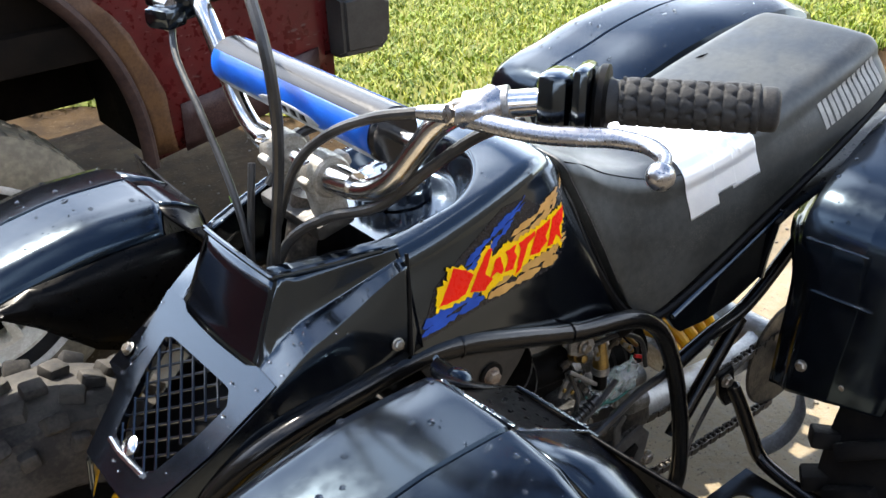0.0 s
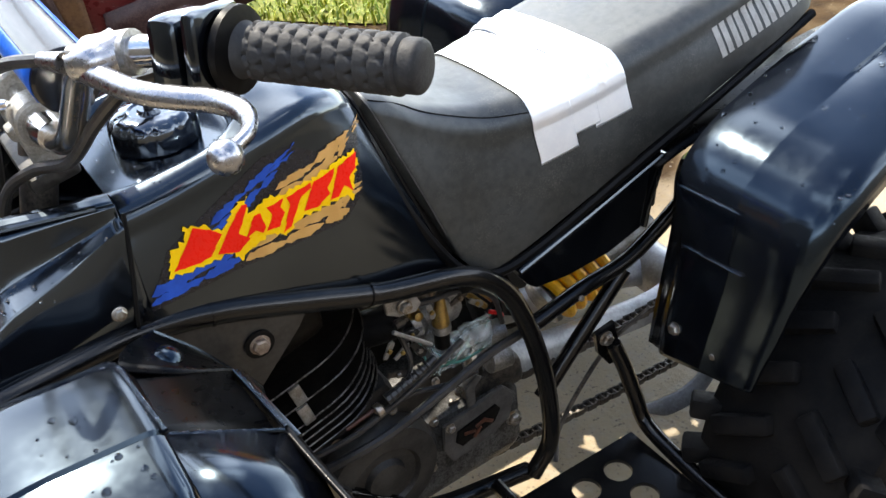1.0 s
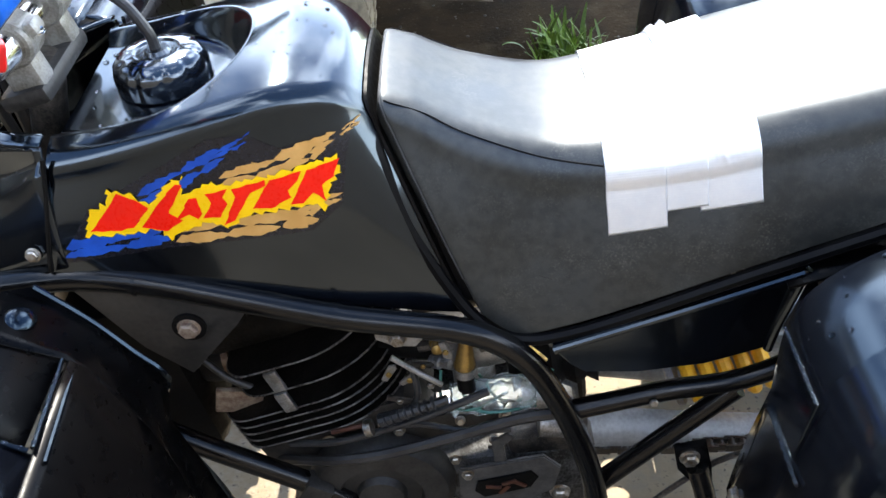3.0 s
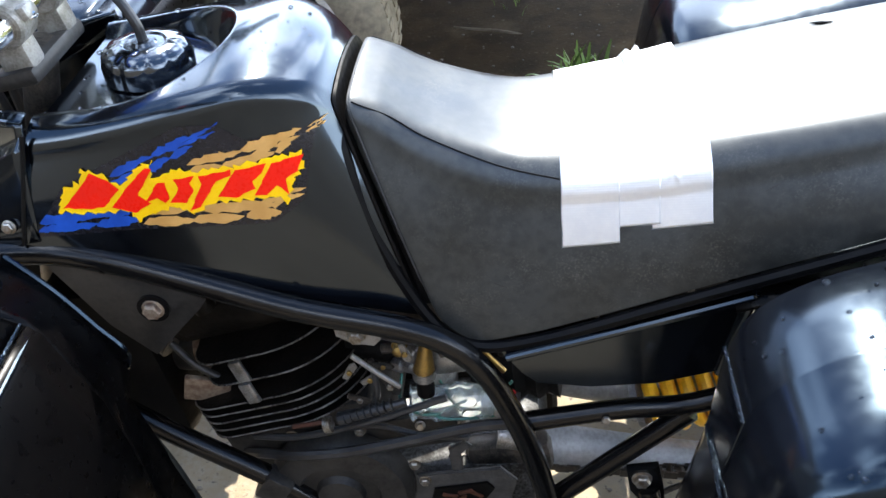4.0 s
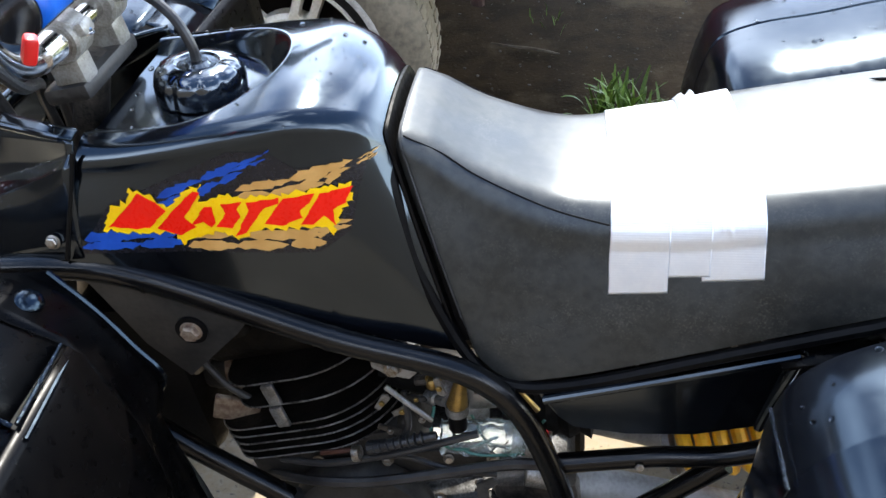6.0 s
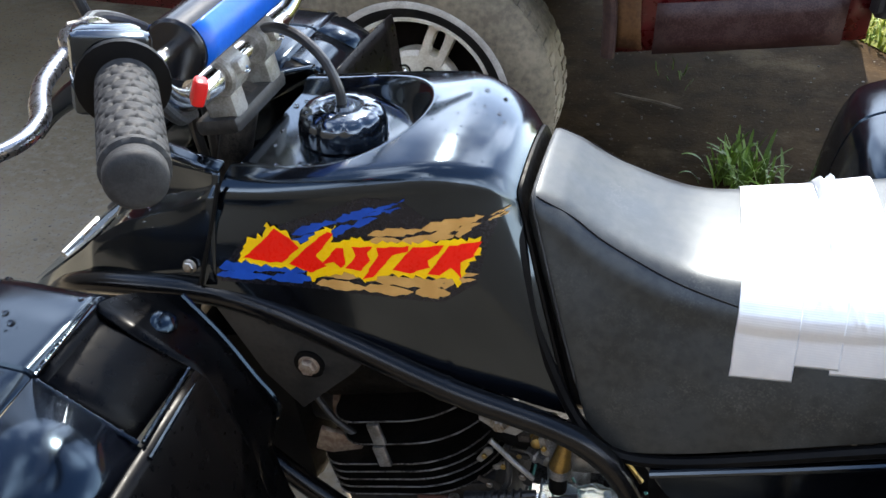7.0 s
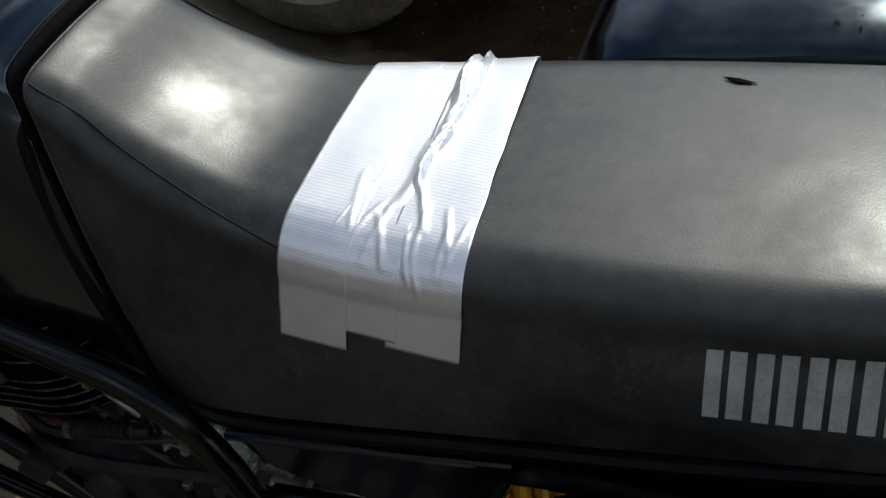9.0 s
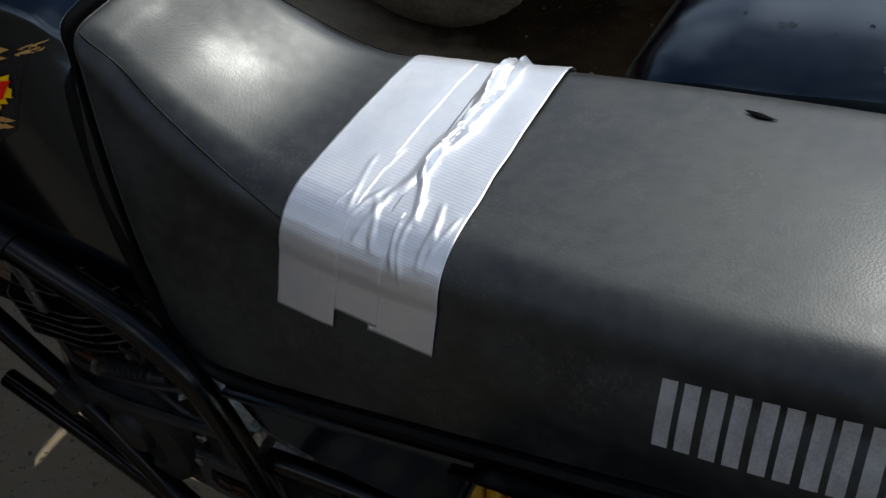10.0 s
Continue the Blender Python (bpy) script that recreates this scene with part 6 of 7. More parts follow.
for sgn in (-1, 1):
    y0, y1 = sorted((sgn * 0.24, sgn * 0.49))
    drops(tree_of(mirrored(fender_rows(FF_TOP, FF_ACROSS), sgn)), 110, (-0.80, -0.40, y0, y1), 11 + sgn, FRONT_FENDER[sgn], 0.0010, 0.0036)
    y0, y1 = sorted((sgn * 0.17, sgn * 0.46))
    drops(tree_of(mirrored(REAR[sgn], sgn)), 120, (0.29, 0.80, y0, y1), 21 + sgn, REAR_FENDER[sgn], 0.0010, 0.0034)
drops(tree_of([ringed(outside), ringed(hole)]), 70, (-0.63, -0.47, -0.12, 0.12), 147, cowl, 0.0008, 0.0020)
drops(tree_of(cowl_half(-1)), 40, (-0.48, -0.34, -0.135, -0.09), 151, cowl, 0.0008, 0.0018)
drops(TANK_TREE, 90, (-0.33, -0.09, -0.12, 0.12), 31, tank, 0.0008, 0.0030)


def beads(p0, p1, count, way, seed, parent):
    """Small drops strung along a lip."""
    rnd = random.Random(seed)
    turn = Vector(way).to_track_quat('Z', 'Y').to_matrix().to_4x4()
    for k in range(count):
        q = Vector(p0).lerp(Vector(p1), (k + rnd.uniform(0.2, 0.8)) / count)
        ob = new("water_drop", rnd.choice(DROP_MESH))
        ob.parent = parent
        ob.matrix_basis = Matrix.Translation(q) @ turn @ Matrix.Rotation(rnd.uniform(0, 6.28), 4, 'Z') @ Matrix.Scale(rnd.uniform(0.0011, 0.0021), 4)


beads((-0.396, -0.264, 0.7487), (-0.390, -0.350, 0.7487), 26, (0, 0, 1), 61, FRONT_FENDER[-1])
beads((-0.389, -0.354, 0.7455), (-0.308, -0.358, 0.7020), 26, (0.3, 0, 1), 62, FRONT_FENDER[-1])
beads((-0.308, -0.270, 0.7015), (-0.303, -0.354, 0.7015), 20, (0, 0, 1), 63, FRONT_FENDER[-1])
beads((0.2785, -0.213, 0.6290), (0.2785, -0.303, 0.6330), 26, (-0.6, 0, 1), 64, REAR_FENDER[-1])
beads((0.2655, -0.240, 0.5620), (0.2655, -0.328, 0.5660), 26, (-0.6, 0, 1), 65, REAR_FENDER[-1])


# ---------------------------------------------------------------- the pickup truck
truck = tagged(new("pickup_truck"), "faded dark red pickup truck with rusty wheel arch", "pickup truck")
HUB = Vector((-0.555, 1.262, 0.372))
SIDE_Y = 1.165
ARCH, ARCH_Z, ARCH_K = 0.447, 0.45, 1.1


def body_side():
    """The lower body side with its wheel arch cut out."""
    cols = []
    for x in np.concatenate([np.linspace(-3.2, HUB.x - ARCH, 20), HUB.x + ARCH * np.cos(np.linspace(math.pi, 0, 41))[1:-1], np.linspace(HUB.x + ARCH, 0.40, 12)]):
        low = 0.40 if x < HUB.x else 0.400 + 0.17 * max(0, x - HUB.x - ARCH)
        if abs(x - HUB.x) < ARCH:
            low = max(low if abs(x - HUB.x) > ARCH * 0.999 else 0, ARCH_Z + ARCH_K * math.sqrt(max(0, ARCH**2 - (x - HUB.x) ** 2)))
        col = []
        for k in range(9):
            t = k / 8
            z = low + (1.0 - low) * t
            col.append(Vector((x, SIDE_Y + 0.03 * (1 - min(1, (z - 0.35) / 0.25)) ** 2 + 0.012 * math.sin((z - 0.4) * 5), z)))
        cols.append(col)
    return cols


sheet("body_side", body_side(), M_TRUCK, truck, "faded dark red lower body side", 0.006, 40)
sill = [[Vector((q.x, q.y - 0.008, q.z)) for q in (c[0] + Vector((0, 0, -0.006)), c[0].lerp(c[1], 0.4), c[0].lerp(c[1], 0.9), c[0].lerp(c[1], 1.5))] for c in body_side() if HUB.x + ARCH + 0.07 < c[0].x < 0.40]
sheet("rusty_sill", sill, M_SILL, truck, "pitted dark maroon lower edge", 0.004, 40)
lip = [Vector((HUB.x + ARCH * math.cos(a), SIDE_Y - 0.004, ARCH_Z + ARCH_K * ARCH * math.sin(a))) for a in np.linspace(math.pi, 0, 25)]
lip = [Vector((HUB.x - ARCH, SIDE_Y - 0.004, 0.40))] + lip + [Vector((HUB.x + ARCH, SIDE_Y - 0.004, 0.40))]
part("arch_lip", bar(lip, 0.018, 10, 2, 0.8), M_RUST, truck, "rusty wheel arch lip")
rows = []
for z in np.linspace(0.42, 0.80, 9):
    x0 = HUB.x + math.sqrt(max(0.0001, ARCH**2 - (max(0, z - ARCH_Z) / ARCH_K) ** 2)) + 0.012
    rows.append([Vector((x0 + 0.055 * k / 4 + 0.004 * math.sin(z * 40 + k), SIDE_Y - 0.007 + 0.02 * (1 - min(1, (z - 0.35) / 0.25)) ** 2, z)) for k in range(5)])
sheet("filler_patch", rows, M_PRIMER, truck, "tan body filler along the arch", 0.003, 60)
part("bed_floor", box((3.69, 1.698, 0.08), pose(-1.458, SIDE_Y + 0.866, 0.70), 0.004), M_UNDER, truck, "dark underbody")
for y in (SIDE_Y + 0.03, SIDE_Y + 1.71):
    part("bed_rail", box((2.10, 0.07, 0.03), pose(-0.66, y, 1.012), 0.008), M_TRUCK, truck)
    part("bed_inner_wall", box((2.06, 0.012, 0.28), pose(-0.66, y + (0.03 if y < 2 else -0.03), 0.86), 0.004), M_UNDER, truck)
part("bed_bulkhead", box((0.03, 1.62, 0.30), pose(-1.70, SIDE_Y + 0.87, 0.86), 0.006), M_TRUCK, truck)
# cab
bm = bmesh.new()
rings = []
for z, x0, x1, y0, y1 in ((0.98, -3.20, -1.72, 0.0, 1.74), (1.06, -3.16, -1.73, 0.01, 1.73), (1.46, -2.62, -1.80, 0.12, 1.62), (1.54, -2.52, -1.84, 0.18, 1.56), (1.56, -2.44, -1.92, 0.26, 1.48)):
    rings.append([Vector((x, SIDE_Y + y, z)) for x, y in ((x0, y0), (x1, y0), (x1, y1), (x0, y1))])
loft(bm, rings)
bmesh.ops.bevel(bm, geom=bm.edges[:], offset=0.02, segments=2, affect='EDGES')
part("cab", bm, M_TRUCK, truck, "faded dark red cab")
for a, b, c, d in (((-2.98, -0.004, 1.09), (-1.80, -0.004, 1.09), (-1.84, 0.110, 1.43), (-2.62, 0.110, 1.43)), ((-1.722, 0.14, 1.09), (-1.722, 1.60, 1.09), (-1.79, 1.52, 1.43), (-1.79, 0.22, 1.43))):
    bm = bmesh.new()
    v = [bm.verts.new((x, SIDE_Y + y, z)) for x, y, z in (a, b, c, d)]
    bm.faces.new(v)
    ob = part("cab_window", bm, M_GLASS, truck, "dark cab window")
    so = ob.modifiers.new("thickness", 'SOLIDIFY')
    so.thickness, so.offset = 0.006, 0
part("far_side", box((3.68, 0.02, 0.58), pose(-1.46, SIDE_Y + 1.73, 0.71), 0.006), M_TRUCK, truck)
part("tail_panel", box((0.02, 1.70, 0.46), pose(0.395, SIDE_Y + 0.87, 0.77), 0.006), M_TRUCK, truck)
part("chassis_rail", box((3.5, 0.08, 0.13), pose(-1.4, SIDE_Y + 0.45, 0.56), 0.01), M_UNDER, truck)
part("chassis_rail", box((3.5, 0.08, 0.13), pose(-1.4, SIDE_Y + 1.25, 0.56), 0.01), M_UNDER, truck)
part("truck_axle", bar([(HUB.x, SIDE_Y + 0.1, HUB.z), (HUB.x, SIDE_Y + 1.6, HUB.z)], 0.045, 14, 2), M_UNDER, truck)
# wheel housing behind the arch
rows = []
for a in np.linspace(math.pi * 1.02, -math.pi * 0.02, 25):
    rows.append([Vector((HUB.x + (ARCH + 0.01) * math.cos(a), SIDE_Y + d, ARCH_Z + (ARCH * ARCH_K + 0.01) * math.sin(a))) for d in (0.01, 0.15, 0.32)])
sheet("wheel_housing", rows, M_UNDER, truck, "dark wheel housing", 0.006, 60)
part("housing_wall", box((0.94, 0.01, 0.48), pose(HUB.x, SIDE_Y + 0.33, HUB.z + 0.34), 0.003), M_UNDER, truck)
# bumper end
bm = bmesh.new()
rings = []
for y, s in ((SIDE_Y - 0.05, 0.80), (SIDE_Y - 0.03, 0.95), (SIDE_Y + 0.05, 1.0), (SIDE_Y + 0.9, 1.0), (SIDE_Y + 1.7, 1.0), (SIDE_Y + 1.78, 0.85)):
    rings.append([Vector((0.465 + dx * s, y, 0.625 + dz * s)) for dx, dz in ((-0.075, -0.085), (0.05, -0.09), (0.085, -0.06), (0.09, 0.05), (0.06, 0.085), (-0.075, 0.08))])
loft(bm, rings)
bmesh.ops.bevel(bm, geom=bm.edges[:], offset=0.008, segments=2, affect='EDGES')
part("bumper", bm, M_BUMPER, truck, "black plastic bumper")


def spoke_bm(m):
    """A broad cast spoke with a long slot through it."""
    face, slot = [], []
    for k in range(40):
        a = 2 * math.pi * k / 40
        c, s = math.cos(a), math.sin(a)
        q = min(0.064 / max(abs(c), 1e-6), 0.037 / max(abs(s), 1e-6))
        face.append((0.146 + c * q, s * q * (1 + 1.2 * c * q)))
        slot.append((0.150 + 0.026 * max(-1, min(1, 2.2 * c)) + 0.012 * c, 0.0125 * s))
    bm = bmesh.new()
    loft(bm, [[m @ Vector((x, y, z)) for x, y in ring] for ring, z in (([(0.146 + (x - 0.146) * 0.98, y * 0.92) for x, y in face], -0.068), ([(x, y * 1.25) for x, y in slot], -0.068), (slot, -0.063), (slot, -0.030), (face, -0.030), (face, -0.060), ([(0.146 + (x - 0.146) * 0.98, y * 0.92) for x, y in face], -0.068))], cap=False)
    bmesh.ops.remove_doubles(bm, verts=bm.verts[:], dist=0.0002)
    return bm


def road_wheel(m):
    wheel = new("wheel")
    wheel.parent = truck
    wheel["label"] = "dusty tyre with a white ring on a five-spoke alloy rim"
    w = 0.115
    R = 0.372
    part("tyre", turned([(0.225, 0.10), (0.222, -0.085), (0.243, -w * 0.98), (0.252, -w * 1.02), (0.29, -w * 1.06), (0.33, -w * 1.0), (0.352, -w * 0.9), (R, -w * 0.72), (R, w * 0.72), (0.352, w * 0.9), (0.29, w)], m, 72, False), M_TRUCKTYRE, wheel)
    bm = bmesh.new()
    for k in range(60):
        for v in (-1, 1):
            block(bm, (0.012, 0.024, 0.05), m @ Matrix.Rotation(2 * math.pi * (k + 0.25 * v) / 60, 4, 'Z') @ Matrix.Translation((R - 0.002, 0, v * 0.055)), 0.003)
    part("tread", bm, M_TRUCKTYRE, wheel)["kind"] = "stuff"
    part("white_ring", turned([(0.246, -w * 1.03), (0.249, -w * 1.05), (0.262, -w * 1.065), (0.266, -w * 1.06)], m, 72, False), M_WHITEWALL, wheel, "scuffed white ring")
    part("black_ring", turned([(0.218, -w * 0.90), (0.224, -w * 0.96), (0.240, -w * 1.03), (0.247, -w * 1.04)], m, 72, False), M_RUBBER, wheel)
    part("rim_lip", turned([(0.196, -0.045), (0.203, -0.085), (0.209, -w * 0.93), (0.216, -w * 0.94), (0.221, -w * 0.88), (0.221, 0.08), (0.19, 0.08), (0.186, -0.03)], m, 72, False), M_ALLOY, wheel, "alloy rim lip")
    part("barrel_back", turned([(0.20, 0.0), (0.20, 0.01), (0.02, 0.012)], m, 48), M_UNDER, wheel)
    part("hub_face", turned([(0.112, -0.02), (0.112, -0.056), (0.100, -0.066), (0.045, -0.068), (0.043, -0.078), (0.036, -0.083), (0.004, -0.084)], m, 48), M_ALLOY, wheel, "cast hub face")
    for k in range(5):
        a = 2 * math.pi * k / 5 + radians(4)
        mm = m @ Matrix.Rotation(a, 4, 'Z')
        part("spoke", spoke_bm(mm), M_ALLOY, wheel)
    for k in range(6):
        a = 2 * math.pi * k / 6
        mm = m @ Matrix.Rotation(a, 4, 'Z') @ Matrix.Translation((0.0655, 0, -0.066))
        part("lug_pocket", turned([(0.017, 0.0), (0.017, -0.0035), (0.012, -0.0035), (0.011, -0.0005), (0.004, -0.0005)], mm, 20), M_UNDER, wheel)
        part("lug_nut", turned([(0.0095, 0.0), (0.0095, -0.010), (0.006, -0.014), (0.002, -0.014)], mm, 6), M_CHROME, wheel, "lug nut")
    return wheel


WHEEL = Vector((-0.541, 1.222, 0.264))
road_wheel(Matrix.Translation(WHEEL) @ Matrix.Scale(0.885, 4) @ pose(0, 0, 0, -90))
road_wheel(Matrix.Translation((WHEEL.x, WHEEL.y + 1.50, 0.343)) @ Matrix.Scale(0.927, 4) @ pose(0, 0, 0, 90))

# ---------------------------------------------------------------- ground and lawn
def lawn_edge(x):
    """Where the lawn begins, in y, over x."""
    return float(np.interp(x, [-6, -1.0, 0.2, 0.45, 0.65, 0.91, 1.3, 2.0, 6], [3.4, 3.2, 2.85, 2.6, 2.38, 1.98, 1.72, 1.35, 0.4]))


def ground_material():
    m = bpy.data.materials.new("ground")
    m.use_nodes = True
    n, l = m.node_tree.nodes, m.node_tree.links
    p = n["Principled BSDF"]
    co = n.new("ShaderNodeTexCoord")

    def tex(scale, detail=6.0, rough=0.6):
        t = n.new("ShaderNodeTexNoise")
        t.inputs["Scale"].default_value, t.inputs["Detail"].default_value, t.inputs["Roughness"].default_value = scale, detail, rough
        l.new(co.outputs["Object"], t.inputs["Vector"])
        return t.outputs["Fac"]

    def ramp(src, a, b):
        r = n.new("ShaderNodeMapRange")
        r.inputs[1].default_value, r.inputs[2].default_value = a, b
        l.new(src, r.inputs[0])
        return r.outputs[0]

    def blend(fac, a, b):
        x = n.new("ShaderNodeMix")
        x.data_type = 'RGBA'
        l.new(fac, x.inputs[0])
        for i, c in ((6, a), (7, b)):
            if isinstance(c, tuple):
                x.inputs[i].default_value = (*c, 1)
            else:
                l.new(c, x.inputs[i])
        return x.outputs[2]
    stone = blend(ramp(tex(1.6), 0.38, 0.62), (0.35, 0.285, 0.195), (0.24, 0.19, 0.125))
    stone = blend(ramp(tex(38), 0.45, 0.70), stone, (0.30, 0.26, 0.20))
    stone = blend(ramp(tex(120, 3), 0.60, 0.72), stone, (0.11, 0.095, 0.08))
    # brown soil, its colour darkened further to deepen the truck's shade
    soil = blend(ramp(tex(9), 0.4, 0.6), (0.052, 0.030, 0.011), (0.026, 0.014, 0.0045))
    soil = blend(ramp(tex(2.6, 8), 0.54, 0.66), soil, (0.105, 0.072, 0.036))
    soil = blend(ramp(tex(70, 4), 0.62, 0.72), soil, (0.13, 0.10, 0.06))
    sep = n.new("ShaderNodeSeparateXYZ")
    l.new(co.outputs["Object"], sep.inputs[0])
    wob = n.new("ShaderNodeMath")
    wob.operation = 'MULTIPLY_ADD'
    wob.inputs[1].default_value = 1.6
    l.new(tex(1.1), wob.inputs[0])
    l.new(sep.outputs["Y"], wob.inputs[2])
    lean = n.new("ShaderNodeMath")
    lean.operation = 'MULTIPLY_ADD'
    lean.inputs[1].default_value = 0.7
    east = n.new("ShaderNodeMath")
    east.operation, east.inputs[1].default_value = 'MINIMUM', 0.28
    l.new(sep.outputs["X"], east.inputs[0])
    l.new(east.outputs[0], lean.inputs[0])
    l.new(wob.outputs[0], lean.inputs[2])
    # mask of the soil with that painted shade, growing towards the truck
    soil_shade = ramp(lean.outputs[0], 1.30, 1.66)
    # ground out of view on the camera side, darkened to cut bounce and reflections
    near_dark = blend(ramp(tex(2.2), 0.38, 0.62), (0.155, 0.128, 0.095), (0.105, 0.085, 0.062))
    drive = ramp(wob.outputs[0], 0.15, 0.42)
    l.new(blend(soil_shade, blend(drive, near_dark, stone), soil), p.inputs["Base Color"])
    p.inputs["Roughness"].default_value = 0.9
    p.inputs["Specular IOR Level"].default_value = 0.12
    b = n.new("ShaderNodeBump")
    b.inputs["Strength"].default_value, b.inputs["Distance"].default_value = 0.5, 0.004
    l.new(tex(90, 5), b.inputs["Height"])
    l.new(b.outputs[0], p.inputs["Normal"])
    return m


# two added walls, never in view, that cut fill light and darken reflections
M_UNSEEN_WALL = surface("unseen_wall_dark", (0.075, 0.062, 0.048), (0.115, 0.097, 0.077), 3, 0.7, 0.85, bump=0.3, bump_scale=30, fine=0.5)
tagged(part("wall_unseen_side", box((0.20, 11.4, 4.6), pose(-6.4, 2.2, 2.30), 0.01), M_UNSEEN_WALL, None, "added dark wall, out of view to the side"), category="wall", kind="structure")
tagged(part("wall_unseen_near", box((14.0, 0.20, 2.2), pose(0.5, -3.6, 1.10), 0.01), M_UNSEEN_WALL, None, "added dark wall, out of view behind the camera"), category="wall", kind="structure")
bm = bmesh.new()
xs = sorted(set([-300, -120, -40, -15, -6] + list(np.round(np.linspace(-3, 4, 57), 3)) + [6, 15, 40, 120, 300]))
ys = sorted(set([-300, -120, -40, -12, -5] + list(np.round(np.linspace(-2, 4, 49), 3)) + [7, 15, 40, 120, 300]))
grid = [[bm.verts.new((x, y, 0.006 * noise.noise(Vector((x * 1.7, y * 1.7, 0))) - 0.075 * math.exp(-(((x + 0.54) / 0.42) ** 2 + ((y - 1.26) / 0.26) ** 2) ** 2) if abs(x) < 6 and abs(y) < 6 else 0)) for y in ys] for x in xs]
for i in range(len(xs) - 1):
    for j in range(len(ys) - 1):
        bm.faces.new((grid[i][j], grid[i + 1][j], grid[i + 1][j + 1], grid[i][j + 1]))
tagged(part("ground", bm, ground_material(), None, "worn concrete and packed soil yard", 60), category="ground", kind="structure")

M_LAWNSOIL = surface("lawn_soil", (0.10, 0.13, 0.015), (0.20, 0.19, 0.04), 5, 0.9, 1.0, bump=0.6, bump_scale=60, fine=0.6)
bm = bmesh.new()
rows = []
for x in list(np.linspace(-6, 6, 49)) + [15, 40, 120, 290]:
    e = lawn_edge(x) + 0.10 * noise.noise(Vector((x * 2.3, 3.0, 0)))
    e = e if x <= 6 else 0.4 - (x - 6) * 0.4
    rows.append([Vector((x, y, 0.004 + 0.02 * min(1, max(0, (y - e) / 0.4)))) for y in (e, e + 0.15, e + 0.4, e + 1.0, e + 4, 30, 120, 290)])
loft(bm, rows, closed=False)
tagged(part("lawn_ground", bm, M_LAWNSOIL, None, "mown lawn in full sun beyond the yard", 60), category="lawn", kind="structure")


def blades(name, spots, mat, label, category, kind, hmin, hmax, wid, lean, seed):
    """Bent tapering blades as one mesh; spots: x, y, z, spread."""
    rnd = random.Random(seed)
    vs, fs = [], []
    for x, y, z in spots:
        h = rnd.uniform(hmin, hmax)
        a = rnd.uniform(0, 2 * math.pi)
        b = a + math.pi / 2 + rnd.uniform(-0.4, 0.4)
        w = wid * rnd.uniform(0.6, 1.3)
        ln = lean * rnd.uniform(0.3, 1.3) * h
        cx, sx = math.cos(a) * w / 2, math.sin(a) * w / 2
        lx, ly = math.cos(b) * ln, math.sin(b) * ln
        i = len(vs)
        vs += [(x - cx, y - sx, z - 0.003), (x + cx, y + sx, z - 0.003), (x + cx * 0.75 + lx * 0.35, y + sx * 0.75 + ly * 0.35, z + h * 0.6),
               (x - cx * 0.75 + lx * 0.35, y - sx * 0.75 + ly * 0.35, z + h * 0.6), (x + lx, y + ly, z + h * rnd.uniform(0.75, 1.0))]
        fs += [(i, i + 1, i + 2, i + 3), (i + 3, i + 2, i + 4)]
    me = bpy.data.meshes.new(name)
    me.from_pydata(vs, [], fs)
    me.materials.append(mat)
    return tagged(new(name, me), label, category, "", kind)


def blade_material(name, c1, c2, c3):
    m = surface(name, c1, c2, 3.5, 0.5, 0.7, fine=0.5)
    n, l = m.node_tree.nodes, m.node_tree.links
    p = n["Principled BSDF"]
    geo = n.new("ShaderNodeNewGeometry")
    r = n.new("ShaderNodeMapRange")
    r.inputs[1].default_value, r.inputs[2].default_value = 0.45, 1.0
    l.new(geo.outputs["Random Per Island"], r.inputs[0])
    x = n.new("ShaderNodeMix")
    x.data_type = 'RGBA'
    l.new(r.outputs[0], x.inputs[0])
    l.new(p.inputs["Base Color"].links[0].from_socket, x.inputs[6])
    x.inputs[7].default_value = (*c3, 1)
    l.new(x.outputs[2], p.inputs["Base Color"])
    return m


M_GRASS = blade_material("lawn_grass", (0.060, 0.12, 0.004), (0.20, 0.28, 0.010), (0.46, 0.46, 0.055))
rnd = random.Random(9)
spots = []
while len(spots) < 110000:
    x = rnd.uniform(-0.6, 6.5)
    y = lawn_edge(x) + abs(rnd.gauss(0, 1)) * 2.2 - 0.05 + 0.1 * noise.noise(Vector((x * 2.3, 3.0, 0)))
    if y < 9 and (y > lawn_edge(x) + 0.35 or rnd.random() < 0.45):
        spots.append((x, y, 0.012))
blades("lawn_grass", spots, M_GRASS, "short green and straw lawn grass in sun", "grass", "stuff", 0.020, 0.055, 0.0085, 0.9, 4)
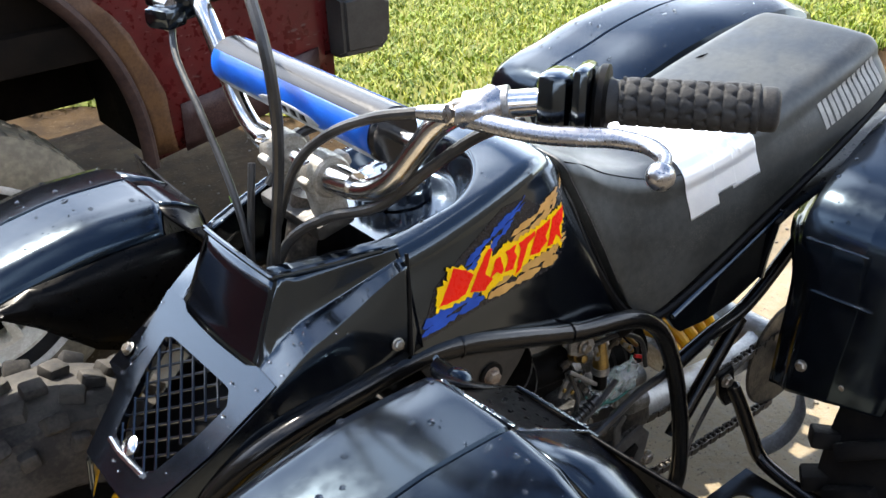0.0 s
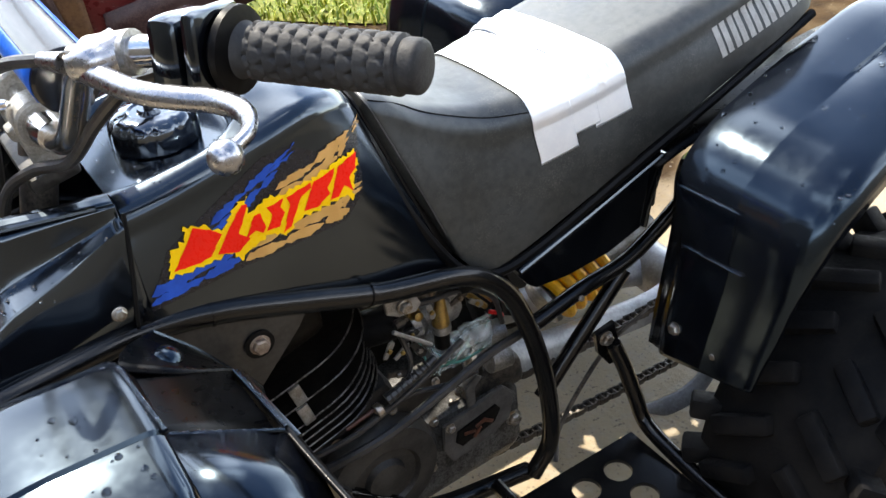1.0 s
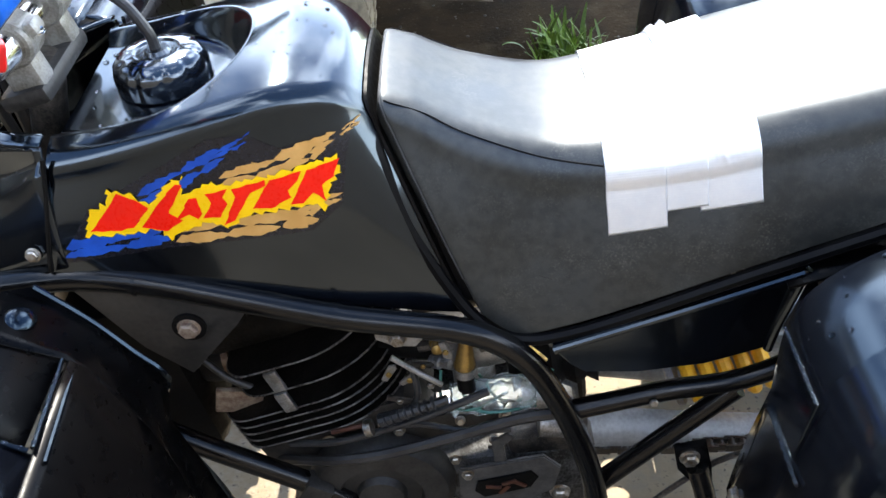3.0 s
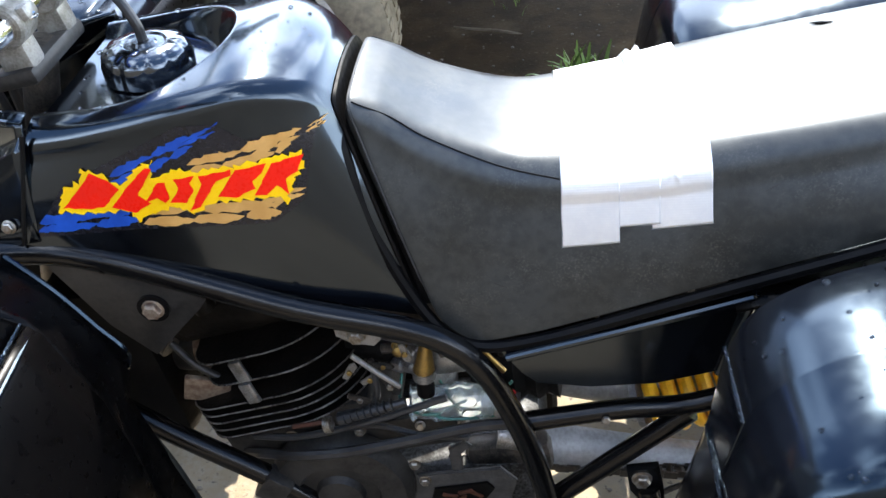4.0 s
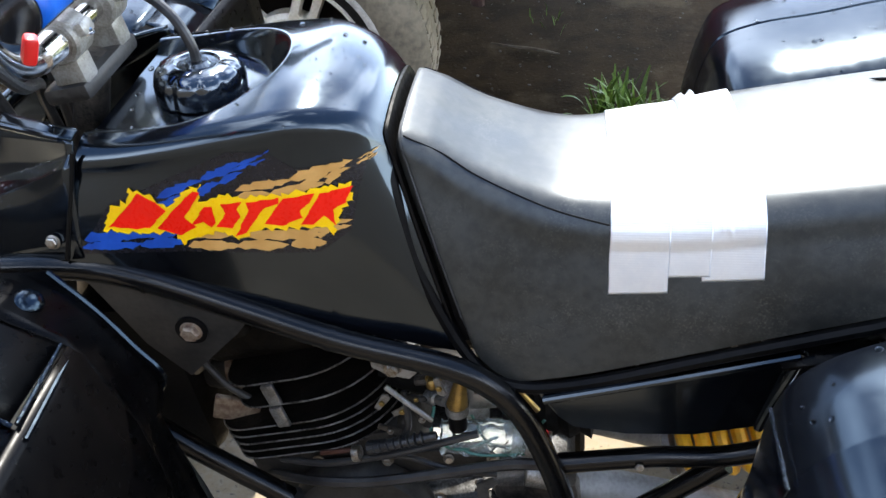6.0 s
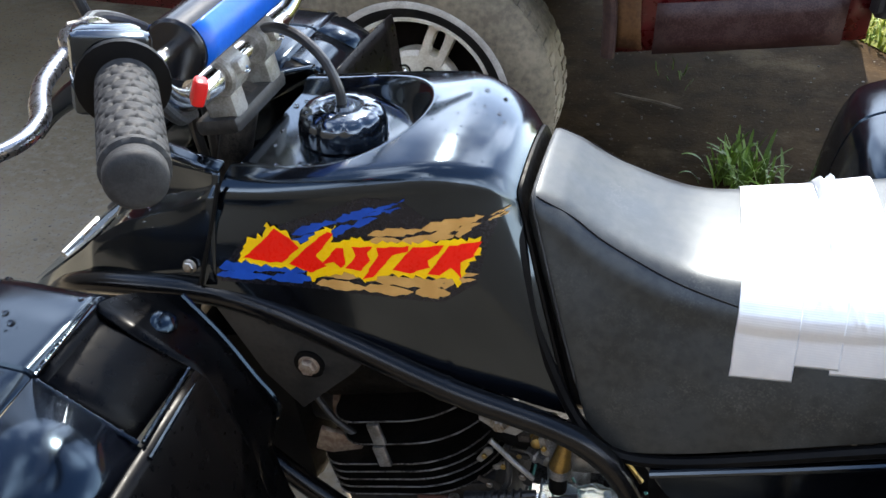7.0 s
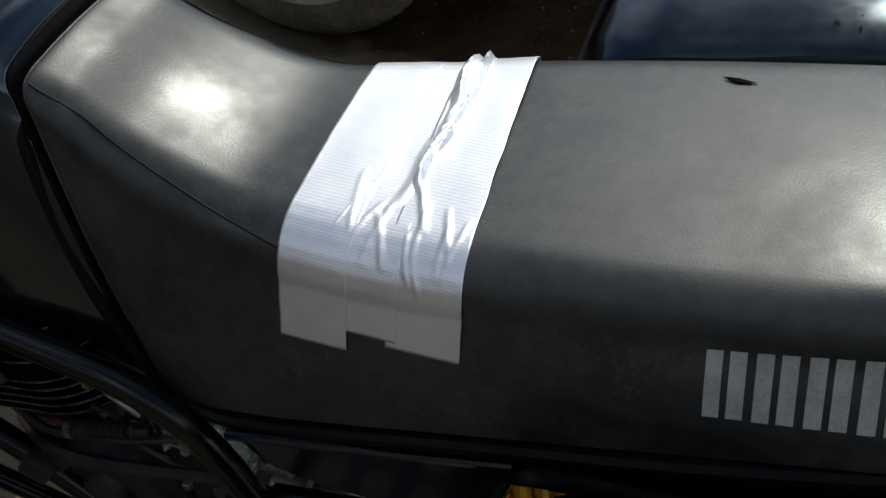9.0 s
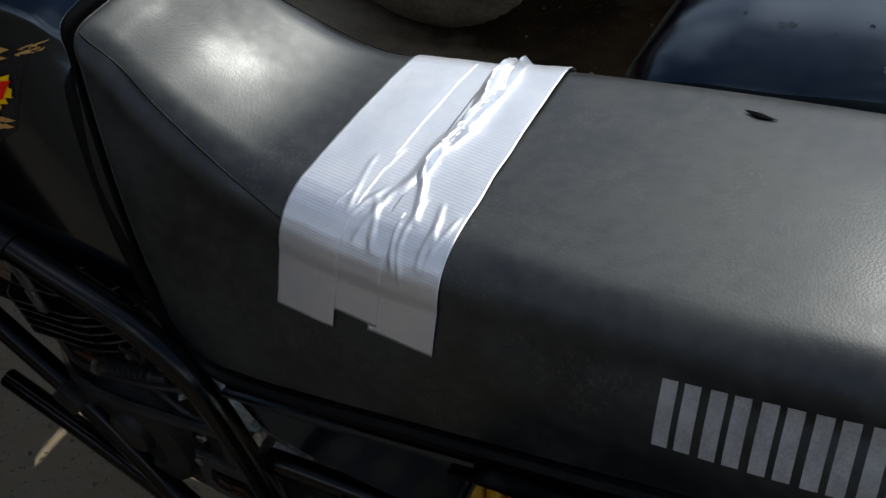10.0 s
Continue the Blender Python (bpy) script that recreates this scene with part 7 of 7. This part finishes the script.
# weed tufts: bent leaves on a few shared meshes
LEAF_MESH = []
for k in range(6):
    bm = bmesh.new()
    droop, wid = 0.15 + 0.11 * k, 0.050 + 0.008 * (k % 3)
    rows = []
    for i in range(8):
        t = i / 7
        a = droop * 1.9 * t
        w = wid * (0.5 + 1.1 * t) * max(0.03, 1 - t) ** 0.6
        rows.append([Vector((t * (0.25 + 0.5 * math.sin(a)), w * v, t * math.cos(a * 0.75) + 0.15 * w * abs(v))) for v in (-1, 0, 1)])
    loft(bm, rows, closed=False)
    me = bpy.data.meshes.new("leaf")
    bm.to_mesh(me)
    bm.free()
    me.materials.append(M_TUFT)
    for poly in me.polygons:
        poly.use_smooth = True
    LEAF_MESH.append(me)
for cx, cy, n, s, h in ((0.212, 1.39, 85, 0.034, 0.125), (0.290, 1.41, 34, 0.026, 0.11), (0.02, 1.98, 16, 0.04, 0.04)):
    tuft = tagged(new("weed_tuft"), "green weed tuft growing from the yard", "weed", "weed tufts")
    tuft.location = (cx, cy, 0)
    for _ in range(n):
        ob = new("leaf", rnd.choice(LEAF_MESH))
        ob.parent = tuft
        L = h * rnd.uniform(0.5, 1.05)
        ob.matrix_basis = Matrix.Translation((rnd.gauss(0, s), rnd.gauss(0, s), -0.004)) @ Matrix.Rotation(rnd.uniform(0, 6.28), 4, 'Z') @ Matrix.Diagonal((L, L * rnd.uniform(0.8, 1.2), L, 1))
tagged(part("twig", bar([(-0.135, 1.81, 0.006), (-0.08, 1.785, 0.010), (-0.01, 1.775, 0.008), (0.035, 1.750, 0.012), (0.067, 1.752, 0.006)], [0.002, 0.004, 0.0045, 0.004, 0.0015], 8), surface("dry_twig", (0.30, 0.25, 0.18), (0.17, 0.13, 0.09), 40, 0.8, 0.9), None), "dry pale twig lying on the yard", "twig")
# grit and small stones
bm = bmesh.new()
for _ in range(700):
    x, y = rnd.uniform(-1.6, 1.6), rnd.uniform(-0.9, 2.3)
    r = rnd.uniform(0.002, 0.006)
    o = bmesh.ops.create_icosphere(bm, subdivisions=1, radius=r, matrix=Matrix.Translation((x, y, 0.006 * noise.noise(Vector((x * 1.7, y * 1.7, 0))) + r * 0.3)) @ Matrix.Diagonal((1, rnd.uniform(0.6, 1), rnd.uniform(0.4, 0.8), 1)))
tagged(part("grit", bm, surface("grit_stone", (0.25, 0.22, 0.18), (0.13, 0.11, 0.09), 8, 0.9), None, "loose grit and small stones on the yard"), category="gravel", kind="stuff")
